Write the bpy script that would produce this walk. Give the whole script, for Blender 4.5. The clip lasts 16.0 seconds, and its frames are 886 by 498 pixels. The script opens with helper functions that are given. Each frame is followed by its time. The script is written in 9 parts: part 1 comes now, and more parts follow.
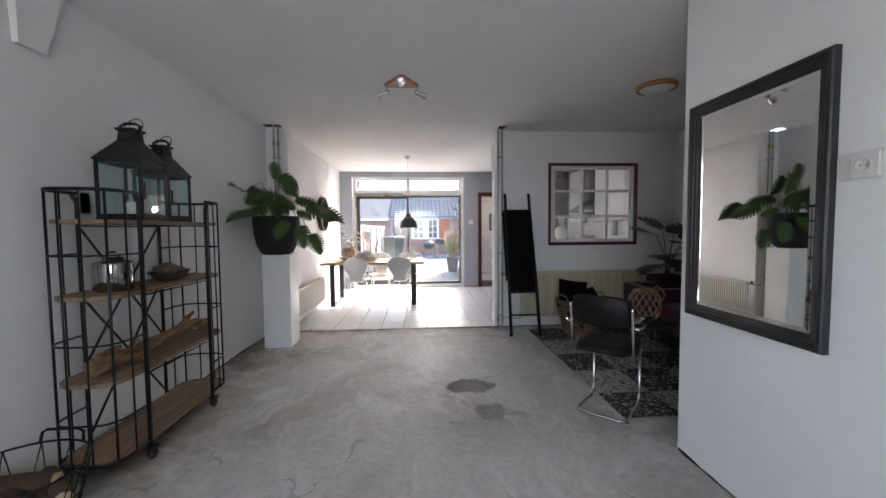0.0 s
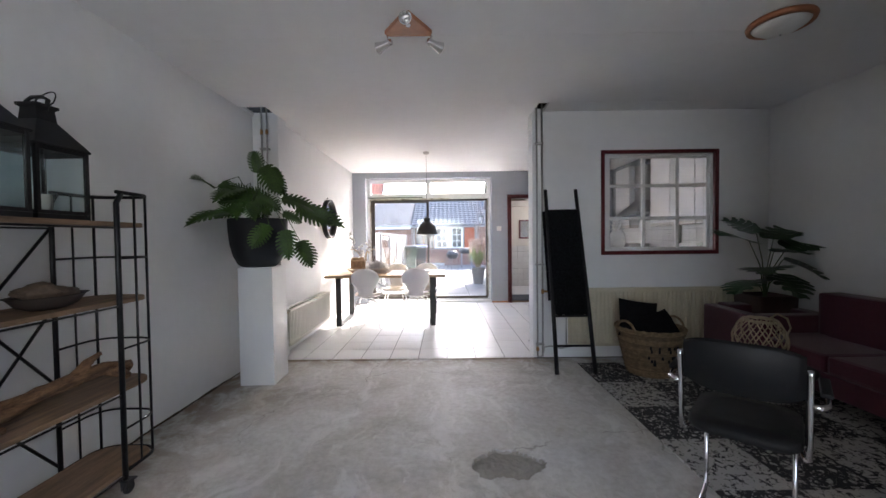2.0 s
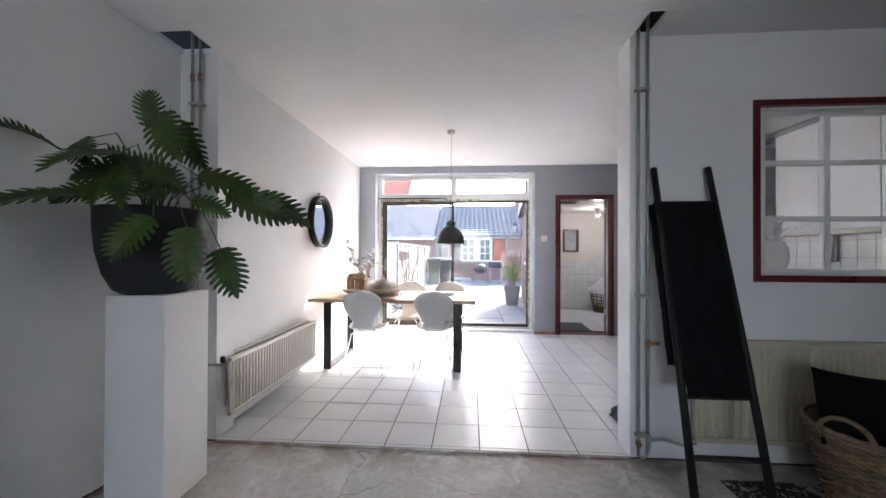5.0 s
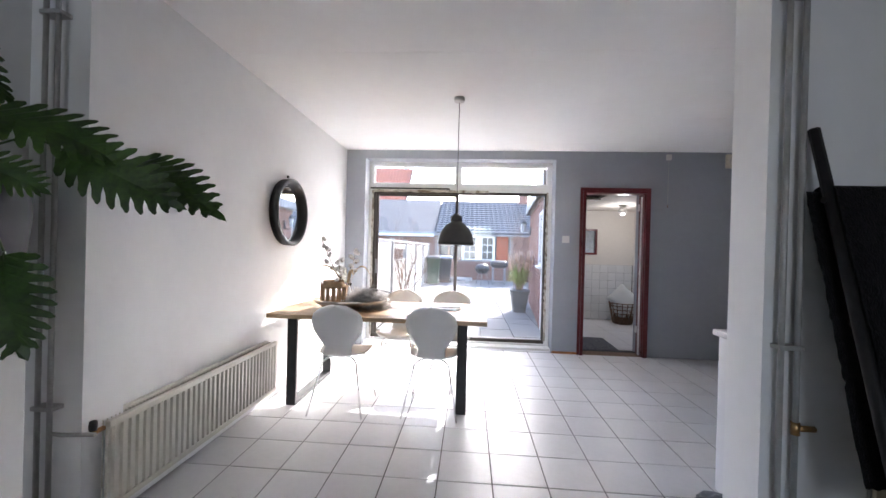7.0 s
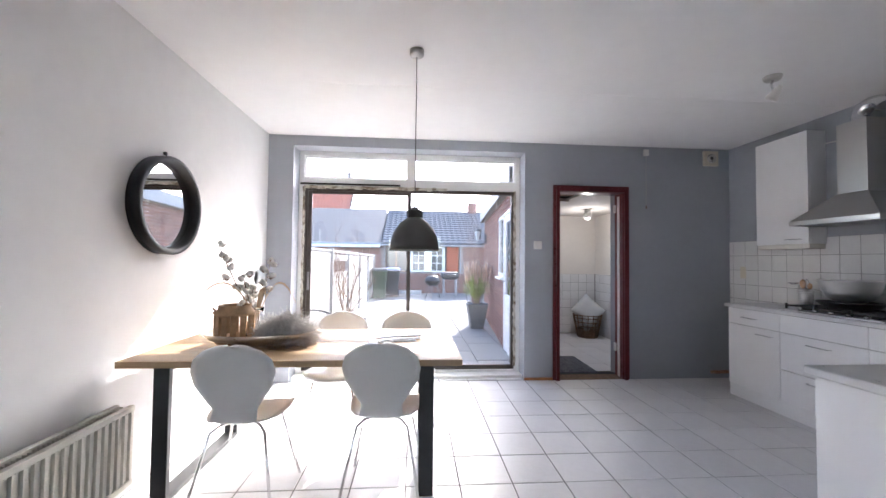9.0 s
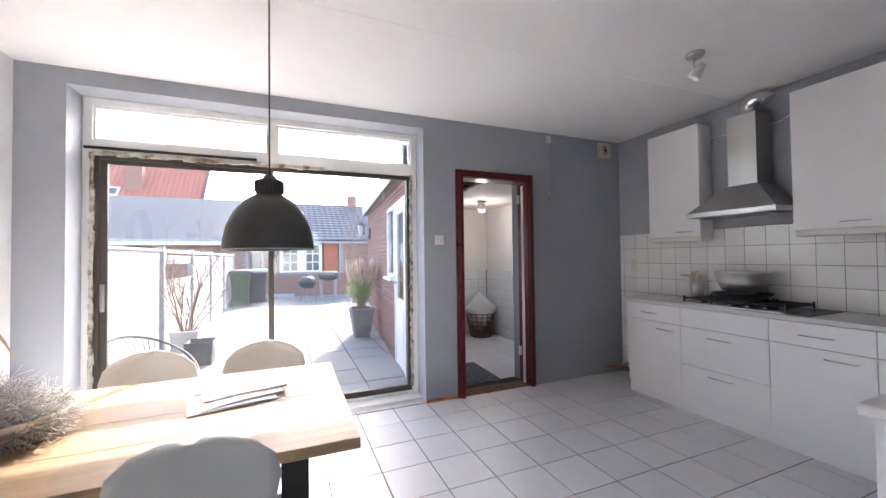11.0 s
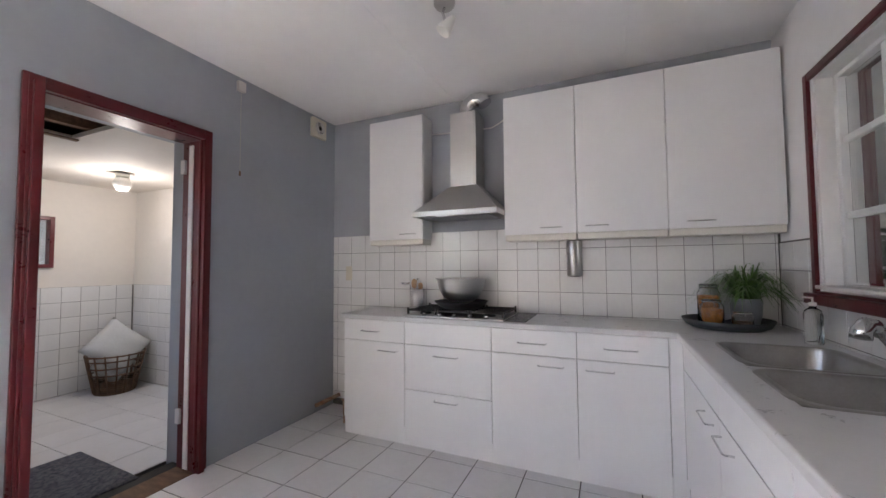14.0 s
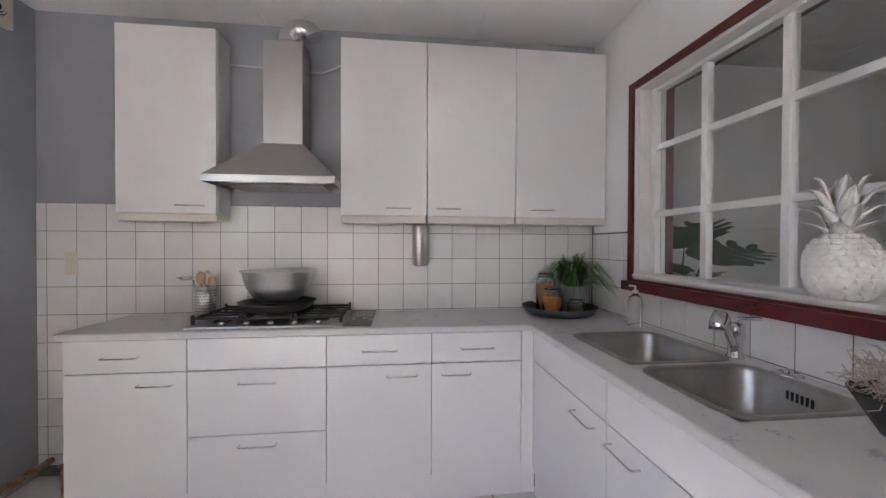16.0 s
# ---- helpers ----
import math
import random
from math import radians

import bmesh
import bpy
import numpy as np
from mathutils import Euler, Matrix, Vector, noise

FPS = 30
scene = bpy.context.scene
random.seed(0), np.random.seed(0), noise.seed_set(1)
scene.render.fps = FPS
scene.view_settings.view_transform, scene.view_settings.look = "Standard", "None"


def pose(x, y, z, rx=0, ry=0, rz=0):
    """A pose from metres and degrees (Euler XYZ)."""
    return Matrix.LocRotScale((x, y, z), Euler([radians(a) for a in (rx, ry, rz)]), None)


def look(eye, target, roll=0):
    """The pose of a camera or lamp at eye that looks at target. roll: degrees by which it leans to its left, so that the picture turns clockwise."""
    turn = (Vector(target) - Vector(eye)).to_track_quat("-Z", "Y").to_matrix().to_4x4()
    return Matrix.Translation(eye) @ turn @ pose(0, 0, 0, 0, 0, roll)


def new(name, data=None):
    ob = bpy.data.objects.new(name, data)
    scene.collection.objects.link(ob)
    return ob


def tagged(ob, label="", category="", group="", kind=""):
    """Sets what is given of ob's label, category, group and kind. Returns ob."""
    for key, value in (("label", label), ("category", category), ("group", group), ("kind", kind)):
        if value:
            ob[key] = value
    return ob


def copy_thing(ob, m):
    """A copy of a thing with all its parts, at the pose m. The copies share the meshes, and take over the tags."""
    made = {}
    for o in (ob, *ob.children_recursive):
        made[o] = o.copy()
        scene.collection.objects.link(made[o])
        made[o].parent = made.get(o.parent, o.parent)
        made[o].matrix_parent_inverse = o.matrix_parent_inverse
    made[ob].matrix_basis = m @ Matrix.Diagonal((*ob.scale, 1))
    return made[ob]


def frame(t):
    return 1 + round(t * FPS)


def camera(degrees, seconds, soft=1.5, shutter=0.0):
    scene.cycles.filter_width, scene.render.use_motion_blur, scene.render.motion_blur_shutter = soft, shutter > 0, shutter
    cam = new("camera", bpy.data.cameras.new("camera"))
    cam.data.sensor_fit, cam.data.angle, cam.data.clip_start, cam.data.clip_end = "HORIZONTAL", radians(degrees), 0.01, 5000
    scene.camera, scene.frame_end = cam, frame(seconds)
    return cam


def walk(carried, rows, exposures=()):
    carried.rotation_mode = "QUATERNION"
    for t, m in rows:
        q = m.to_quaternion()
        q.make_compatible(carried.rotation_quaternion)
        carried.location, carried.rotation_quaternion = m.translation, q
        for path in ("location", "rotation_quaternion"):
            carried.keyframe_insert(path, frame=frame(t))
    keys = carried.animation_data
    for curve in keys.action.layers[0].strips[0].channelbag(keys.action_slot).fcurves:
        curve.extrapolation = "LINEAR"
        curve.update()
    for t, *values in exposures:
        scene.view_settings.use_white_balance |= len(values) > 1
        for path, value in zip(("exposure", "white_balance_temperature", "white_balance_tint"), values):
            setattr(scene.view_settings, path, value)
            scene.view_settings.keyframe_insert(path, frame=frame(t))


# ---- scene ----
cam = camera(99.4, 16.0)
PATH = [
    (0, (0.397, 0.953, 1.318), (0.518, 2.946, 1.214), -0.5),
    (0.5, (0.413, 1.164, 1.294), (0.508, 3.16, 1.199), -0.6),
    (1, (0.448, 1.425, 1.294), (0.518, 3.421, 1.205), -0.9),
    (1.5, (0.46, 1.664, 1.293), (0.493, 3.662, 1.226), -0.8),
    (2, (0.464, 1.946, 1.278), (0.454, 3.945, 1.226), -0.7),
    (2.5, (0.46, 2.21, 1.271), (0.434, 4.209, 1.244), -0.5),
    (3, (0.47, 2.484, 1.266), (0.422, 4.483, 1.261), -0.2),
    (3.5, (0.478, 2.754, 1.256), (0.396, 4.752, 1.271), 0.2),
    (4, (0.473, 3.022, 1.258), (0.354, 5.019, 1.286), 0.2),
    (4.5, (0.453, 3.278, 1.247), (0.314, 5.273, 1.271), 0.1),
    (4.7, (0.436, 3.383, 1.253), (0.294, 5.378, 1.273), 0.1),
    (6.8, (0.325, 4.384, 1.329), (0.158, 6.377, 1.321), 1.3),
    (7, (0.315, 4.485, 1.325), (0.173, 6.48, 1.319), 1.5),
    (7.5, (0.266, 4.709, 1.315), (0.196, 6.708, 1.321), 1.6),
    (8, (0.228, 4.937, 1.309), (0.236, 6.937, 1.334), 1.0),
    (8.2, (0.221, 5.02, 1.288), (0.248, 7.02, 1.333), 0.9),
    (10.3, (0.2, 5.933, 1.321), (0.711, 7.866, 1.379), -0.2),
    (10.5, (0.208, 6.009, 1.327), (0.793, 7.921, 1.376), -0.4),
    (11, (0.258, 6.204, 1.319), (1.019, 8.054, 1.361), -0.7),
    (11.5, (0.323, 6.38, 1.321), (1.253, 8.15, 1.351), -1.0),
    (12, (0.434, 6.545, 1.333), (1.556, 8.201, 1.362), -1.0),
    (12.5, (0.549, 6.701, 1.315), (1.877, 8.196, 1.347), -1.0),
    (13, (0.669, 6.864, 1.299), (2.22, 8.127, 1.338), -0.9),
    (13.5, (0.834, 6.948, 1.269), (2.527, 8.01, 1.343), -0.7),
    (14, (0.98, 7.06, 1.264), (2.807, 7.869, 1.353), -0.4),
    (14.5, (1.104, 7.148, 1.294), (3.024, 7.7, 1.376), -0.1),
    (15, (1.226, 7.239, 1.303), (3.206, 7.512, 1.375), 0.2),
    (15.5, (1.335, 7.325, 1.305), (3.335, 7.345, 1.337), 0.4),
    (16, (1.444, 7.415, 1.313), (3.431, 7.183, 1.29), 0.2),
]
walk(cam, [(t, look(eye, target, roll)) for t, eye, target, roll in PATH],
     [(0.0, 3.38, 6600, 14), (3.5, 3.52, 6350, 14), (7.0, 3.27, 6200, 14), (8.0, 3.22, 6150, 14), (10.5, 3.22, 6350, 15), (13.0, 3.50, 6600, 15), (16.0, 3.62, 6700, 15)])

# ---- world and sun ----
SUN_WAY = Vector((0.29, 0.754, 0.59)).normalized()
world = bpy.data.worlds.new("world")
scene.world = world
world.use_nodes = True
wt = world.node_tree
sky = wt.nodes.new("ShaderNodeTexSky")
sky.sky_type, sky.sun_disc = "NISHITA", False
sky.sun_elevation = math.asin(SUN_WAY.z)
sky.sun_rotation = math.atan2(SUN_WAY.x, SUN_WAY.y)
sky.air_density, sky.dust_density, sky.ozone_density = 0.9, 1.8, 0.8
wt.links.new(sky.outputs["Color"], wt.nodes["Background"].inputs["Color"])
wt.nodes["Background"].inputs["Strength"].default_value = 0.15
sun = new("sun", bpy.data.lights.new("sun", "SUN"))
sun.data.energy, sun.data.angle, sun.data.color = 1.35, radians(0.5), (1.0, 0.95, 0.88)
sun.matrix_world = look(SUN_WAY * 40, (0, 0, 0))

# Added fill lamp behind the camera, standing in an assumed, unseen window.
street = new("street_window_light", bpy.data.lights.new("street_window_light", "AREA"))
street.data.shape, street.data.size, street.data.size_y = "RECTANGLE", 1.7, 1.4
street.data.energy, street.data.color = 3.0, (1.0, 0.985, 0.96)
street.matrix_world = look((-0.08, -1.25, 1.55), (-0.5, 3.0, 1.75))


# ---- materials ----
def lin(c):
    return tuple(v / 12.92 if v <= 0.04045 else ((v + 0.055) / 1.055) ** 2.4 for v in c)


def mat(name, color, rough=0.5, metal=0.0, vary=0.08, scale=6.0, bump=0.0, bscale=60.0, second=None, mix_at=(0.45, 0.6), rvar=0.1,
        coords="Object", stretch=(1, 1, 1), island=0.0, spec=0.5, coat=0.0, detail=6.0, rand=0.0, bdist=0.002, sheen=0.0):
    m = bpy.data.materials.new(name)
    m.use_nodes = True
    nt = m.node_tree
    n, l = nt.nodes, nt.links
    b = n["Principled BSDF"]
    tc = n.new("ShaderNodeTexCoord")
    mp = n.new("ShaderNodeMapping")
    mp.inputs["Scale"].default_value = stretch
    l.new(tc.outputs[coords], mp.inputs["Vector"])
    big = n.new("ShaderNodeTexNoise")
    big.inputs["Scale"].default_value, big.inputs["Detail"].default_value = scale, detail
    small = n.new("ShaderNodeTexNoise")
    small.inputs["Scale"].default_value, small.inputs["Detail"].default_value = scale * 9, 4
    for k in (big, small):
        l.new(mp.outputs["Vector"], k.inputs["Vector"])
    add = n.new("ShaderNodeMath")
    add.operation = "MULTIPLY_ADD"
    add.inputs[1].default_value, add.inputs[2].default_value = 0.35, 0.0
    l.new(small.outputs["Fac"], add.inputs[0])
    tot = n.new("ShaderNodeMath")
    tot.operation = "MULTIPLY_ADD"
    tot.inputs[1].default_value = 0.65
    l.new(big.outputs["Fac"], tot.inputs[0])
    l.new(add.outputs[0], tot.inputs[2])
    ramp = n.new("ShaderNodeValToRGB")
    ramp.color_ramp.elements[0].position, ramp.color_ramp.elements[1].position = mix_at
    c2 = second if second else tuple(min(1, c * (1 - vary * 2)) for c in color)
    c1 = color if second else tuple(min(1, c * (1 + vary)) for c in color)
    ramp.color_ramp.elements[0].color, ramp.color_ramp.elements[1].color = (*c2, 1), (*c1, 1)
    if not second:
        ramp.color_ramp.elements[0].position, ramp.color_ramp.elements[1].position = 0.3, 0.7
    l.new(tot.outputs[0], ramp.inputs["Fac"])
    out = ramp.outputs["Color"]
    if rand or island:
        src = n.new("ShaderNodeObjectInfo").outputs["Random"] if rand else n.new("ShaderNodeNewGeometry").outputs["Random Per Island"]
        mr = n.new("ShaderNodeMapRange")
        mr.inputs["To Min"].default_value, mr.inputs["To Max"].default_value = 1 - (rand or island), 1 + (rand or island)
        l.new(src, mr.inputs["Value"])
        hs = n.new("ShaderNodeHueSaturation")
        l.new(mr.outputs[0], hs.inputs["Value"])
        l.new(out, hs.inputs["Color"])
        out = hs.outputs["Color"]
    l.new(out, b.inputs["Base Color"])
    rr = n.new("ShaderNodeMapRange")
    rr.inputs["To Min"].default_value, rr.inputs["To Max"].default_value = max(0.02, rough - rvar), min(1, rough + rvar)
    l.new(tot.outputs[0], rr.inputs["Value"])
    l.new(rr.outputs[0], b.inputs["Roughness"])
    b.inputs["Metallic"].default_value = metal
    b.inputs["Specular IOR Level"].default_value = spec
    b.inputs["Coat Weight"].default_value = coat
    b.inputs["Sheen Weight"].default_value = sheen
    if bump:
        bn = n.new("ShaderNodeTexNoise")
        bn.inputs["Scale"].default_value, bn.inputs["Detail"].default_value = bscale, 5
        l.new(mp.outputs["Vector"], bn.inputs["Vector"])
        bu = n.new("ShaderNodeBump")
        bu.inputs["Strength"].default_value, bu.inputs["Distance"].default_value = bump, bdist
        l.new(bn.outputs["Fac"], bu.inputs["Height"])
        l.new(bu.outputs["Normal"], b.inputs["Normal"])
    return m


def glass_mat(name, color=(0.985, 0.985, 0.98), rough=0.0):
    m = bpy.data.materials.new(name)
    m.use_nodes = True
    b = m.node_tree.nodes["Principled BSDF"]
    b.inputs["Base Color"].default_value = (*color, 1)
    b.inputs["Transmission Weight"].default_value, b.inputs["Roughness"].default_value, b.inputs["IOR"].default_value = 1.0, rough, 1.45
    return m


WHITE_WALL = mat("white_wall_paint", (0.82, 0.82, 0.82), 0.75, vary=0.025, scale=1.5, bump=0.25, bscale=220)
CEIL = mat("ceiling_paint", (0.84, 0.84, 0.845), 0.8, vary=0.02, scale=1.2, bump=0.2, bscale=260)
GREY_WALL = mat("grey_blue_wall_paint", (0.35, 0.37, 0.41), 0.6, vary=0.035, scale=2.0, bump=0.25, bscale=200)
CREAM_WALL = mat("cream_wall_paint", (0.74, 0.70, 0.645), 0.75, vary=0.03, scale=2.0, bump=0.2, bscale=200)
WHITE_PAINT = mat("white_gloss_paint", (0.78, 0.78, 0.77), 0.35, vary=0.03, scale=5, bump=0.1, bscale=80)
RED_PAINT = mat("dark_red_paint", (0.115, 0.012, 0.016), 0.3, vary=0.12, scale=8, bump=0.15, bscale=60)
BARE_WOOD = mat("bare_old_wood", (0.22, 0.13, 0.08), 0.8, vary=0.25, scale=10, stretch=(4, 1, 4), bump=0.5, bscale=60)
GROUT = mat("tile_grout", (0.05, 0.05, 0.05), 0.9, vary=0.2, scale=12, bump=0.3)
GROUT_LIGHT = mat("wall_tile_grout", (0.16, 0.155, 0.15), 0.9, vary=0.2, scale=12, bump=0.3)
FLOOR_TILE = mat("white_floor_tile", (0.70, 0.70, 0.71), 0.36, vary=0.045, scale=4, rand=0.03, bump=0.06, bscale=30, rvar=0.08)
WALL_TILE = mat("white_wall_tile", (0.75, 0.75, 0.74), 0.15, vary=0.03, scale=5, rand=0.035, bump=0.05, bscale=25, rvar=0.06)
DARK = mat("dark_void", (0.02, 0.018, 0.016), 0.95)
BRONZE = mat("brown_aluminium", (0.075, 0.062, 0.052), 0.4, 0.3, vary=0.12, scale=14, bump=0.15)
SEAL = mat("crumbling_foam_seal", (0.16, 0.11, 0.07), 0.95, second=(0.6, 0.57, 0.5), scale=14, bump=1.0, bscale=60, bdist=0.01)
# A faint translucent share imitates the haze of reflections on the panes.
WINDOW_GLASS = glass_mat("veiled_window_glass")
nt_ = WINDOW_GLASS.node_tree
veil, mix_ = nt_.nodes.new("ShaderNodeBsdfTranslucent"), nt_.nodes.new("ShaderNodeMixShader")
veil.inputs["Color"].default_value, mix_.inputs["Fac"].default_value = (0.8, 0.8, 0.78, 1), 0.006
nt_.links.new(nt_.nodes["Principled BSDF"].outputs[0], mix_.inputs[1])
nt_.links.new(veil.outputs[0], mix_.inputs[2])
nt_.links.new(mix_.outputs[0], nt_.nodes["Material Output"].inputs["Surface"])
BRICK = mat("red_brown_brick", (0.24, 0.115, 0.08), 0.85, vary=0.2, scale=12, rand=0.22, bump=0.5, bscale=90)
BRICK_JOINED = mat("brick_far", (0.26, 0.125, 0.09), 0.85, vary=0.2, scale=12, island=0.22, bump=0.4, bscale=90)
MORTAR = mat("mortar", (0.33, 0.30, 0.27), 0.95, vary=0.15, scale=20, bump=0.5)
PAVER = mat("pale_concrete_paver", (0.22, 0.212, 0.20), 0.9, vary=0.16, scale=3, rand=0.10, bump=0.5, bscale=70)
EARTH = mat("garden_soil_joint", (0.13, 0.12, 0.10), 0.95, vary=0.3, scale=8, bump=0.6)
ROOF_TILE = mat("dark_grey_roof_tile", (0.085, 0.092, 0.105), 0.6, vary=0.12, scale=6, rand=0.12, island=0.0, bump=0.2)
RED_ROOF = mat("orange_red_roof_tile", (0.40, 0.12, 0.065), 0.7, vary=0.12, scale=6, island=0.15, bump=0.2)
FELT = mat("black_roof_felt", (0.06, 0.064, 0.07), 0.8, vary=0.15, scale=4, bump=0.4)
ZINC = mat("weathered_zinc", (0.30, 0.30, 0.31), 0.5, 0.5, vary=0.15, scale=8, bump=0.2)
FENCE_W = mat("whitewashed_fence_wood", (0.52, 0.51, 0.48), 0.85, vary=0.13, scale=7, stretch=(1, 0.3, 3), bump=0.5, bscale=50, rand=0.06)
POST = mat("grey_concrete_post", (0.36, 0.35, 0.33), 0.9, vary=0.15, scale=10, bump=0.4)


def concrete():
    m = bpy.data.materials.new("raw_patched_screed")
    m.use_nodes = True
    nt = m.node_tree
    n, l = nt.nodes, nt.links
    b = n["Principled BSDF"]
    tc = n.new("ShaderNodeTexCoord")
    warp = n.new("ShaderNodeTexNoise")
    warp.inputs["Scale"].default_value, warp.inputs["Detail"].default_value = 1.1, 5
    l.new(tc.outputs["Object"], warp.inputs["Vector"])
    mixv = n.new("ShaderNodeVectorMath")
    mixv.operation = "MULTIPLY_ADD"
    mixv.inputs[1].default_value = (1.3, 1.3, 1.3)
    l.new(warp.outputs["Color"], mixv.inputs[0])
    l.new(tc.outputs["Object"], mixv.inputs[2])

    def noise_tex(scale, detail, vec, rough=0.6):
        k = n.new("ShaderNodeTexNoise")
        k.inputs["Scale"].default_value, k.inputs["Detail"].default_value, k.inputs["Roughness"].default_value = scale, detail, rough
        l.new(vec, k.inputs["Vector"])
        return k.outputs["Fac"]

    def ramp(fac, stops):
        r = n.new("ShaderNodeValToRGB")
        r.color_ramp.elements[0].position, r.color_ramp.elements[0].color = stops[0][0], (*stops[0][1], 1)
        r.color_ramp.elements[1].position, r.color_ramp.elements[1].color = stops[-1][0], (*stops[-1][1], 1)
        for p, c in stops[1:-1]:
            e = r.color_ramp.elements.new(p)
            e.color = (*c, 1)
        l.new(fac, r.inputs["Fac"])
        return r.outputs["Color"]

    def mix(kind, a, b2, fac):
        k = n.new("ShaderNodeMix")
        k.data_type, k.blend_type = "RGBA", kind
        if isinstance(fac, float):
            k.inputs["Factor"].default_value = fac
        else:
            l.new(fac, k.inputs["Factor"])
        for sock, v in ((k.inputs[6], a), (k.inputs[7], b2)):
            if isinstance(v, tuple):
                sock.default_value = (*v, 1)
            else:
                l.new(v, sock)
        return k.outputs[2]

    base = ramp(noise_tex(1.3, 9, mixv.outputs[0], 0.62), [(0.30, (0.35, 0.33, 0.30)), (0.42, (0.46, 0.445, 0.42)), (0.53, (0.54, 0.535, 0.52)), (0.66, (0.61, 0.605, 0.595))])
    fine = ramp(noise_tex(26, 6, tc.outputs["Object"], 0.7), [(0.3, (0.72, 0.71, 0.69)), (0.62, (1, 1, 1))])
    col = mix("MULTIPLY", base, fine, 0.8)
    streak = n.new("ShaderNodeMapping")
    streak.inputs["Scale"].default_value = (3.2, 0.9, 1)
    l.new(mixv.outputs[0], streak.inputs["Vector"])
    swirl = ramp(noise_tex(1.6, 10, streak.outputs[0], 0.7), [(0.52, (0, 0, 0)), (0.60, (1, 1, 1))])
    col = mix("MIX", col, (0.68, 0.67, 0.65), mix("MULTIPLY", swirl, (0.5, 0.5, 0.5), 1.0))
    # brown staining along the left wall and the old partition line
    sep = n.new("ShaderNodeSeparateXYZ")
    l.new(tc.outputs["Object"], sep.inputs[0])

    def near(sock, at, wide):
        a = n.new("ShaderNodeMath")
        a.operation = "SUBTRACT"
        l.new(sock, a.inputs[0])
        a.inputs[1].default_value = at
        c = n.new("ShaderNodeMath")
        c.operation = "ABSOLUTE"
        l.new(a.outputs[0], c.inputs[0])
        r = n.new("ShaderNodeMapRange")
        r.inputs["From Min"].default_value, r.inputs["From Max"].default_value = wide, 0.0
        l.new(c.outputs[0], r.inputs["Value"])
        return r.outputs[0]

    edge = n.new("ShaderNodeMath")
    edge.operation = "MAXIMUM"
    l.new(near(sep.outputs["X"], -1.62, 0.85), edge.inputs[0])
    l.new(near(sep.outputs["Y"], 6.0, 0.34), edge.inputs[1])
    amt = n.new("ShaderNodeMath")
    amt.operation = "MULTIPLY"
    l.new(edge.outputs[0], amt.inputs[0])
    l.new(ramp(noise_tex(5, 7, mixv.outputs[0]), [(0.36, (0, 0, 0)), (0.55, (1, 1, 1))]), amt.inputs[1])
    col = mix("MIX", col, (0.21, 0.14, 0.085), amt.outputs[0])
    vor = n.new("ShaderNodeTexVoronoi")
    vor.feature = "DISTANCE_TO_EDGE"
    vor.inputs["Scale"].default_value = 0.8
    l.new(mixv.outputs[0], vor.inputs["Vector"])
    crack = ramp(vor.outputs["Distance"], [(0.0, (0.3, 0.28, 0.25)), (0.006, (1, 1, 1))])
    col = mix("MULTIPLY", col, crack, mix("MULTIPLY", ramp(noise_tex(1.2, 3, tc.outputs["Object"]), [(0.5, (0, 0, 0)), (0.56, (1, 1, 1))]), (0.7, 0.7, 0.7), 1.0))
    l.new(col, b.inputs["Base Color"])
    rr = n.new("ShaderNodeMapRange")
    rr.inputs["To Min"].default_value, rr.inputs["To Max"].default_value = 0.35, 0.8
    l.new(noise_tex(3, 6, mixv.outputs[0]), rr.inputs["Value"])
    l.new(rr.outputs[0], b.inputs["Roughness"])
    bu = n.new("ShaderNodeBump")
    bu.inputs["Strength"].default_value, bu.inputs["Distance"].default_value = 0.5, 0.008
    hh = n.new("ShaderNodeMath")
    hh.operation = "ADD"
    l.new(noise_tex(2.0, 10, mixv.outputs[0], 0.65), hh.inputs[0])
    l.new(noise_tex(90, 3, tc.outputs["Object"]), hh.inputs[1])
    hh2 = n.new("ShaderNodeMath")
    hh2.operation = "MULTIPLY"
    hh2.inputs[1].default_value = 0.5
    l.new(hh.outputs[0], hh2.inputs[0])
    l.new(hh2.outputs[0], bu.inputs["Height"])
    l.new(bu.outputs["Normal"], b.inputs["Normal"])
    return m


CONCRETE = concrete()


# ---- mesh helpers ----
def bm_box(bm, x0, x1, y0, y1, z0, z1, bevel=0.0, m=None):
    v = [bm.verts.new((x, y, z)) for z in (z0, z1) for y in (y0, y1) for x in (x0, x1)]
    f = [bm.faces.new([v[i] for i in q]) for q in ((0, 2, 3, 1), (4, 5, 7, 6), (0, 1, 5, 4), (2, 6, 7, 3), (0, 4, 6, 2), (1, 3, 7, 5))]
    if bevel:
        es = list({e for q in f for e in q.edges})
        r = bmesh.ops.bevel(bm, geom=es, offset=bevel, segments=2, affect="EDGES", profile=0.6)
        v = list({w for q in r["faces"] for w in q.verts} | {w for w in v if w.is_valid})
    if m is not None:
        bmesh.ops.transform(bm, matrix=m, verts=[w for w in v if w.is_valid])
    return bm


def box_bm(x0, x1, y0, y1, z0, z1, bevel=0.0, m=None):
    return bm_box(bmesh.new(), x0, x1, y0, y1, z0, z1, bevel, m)


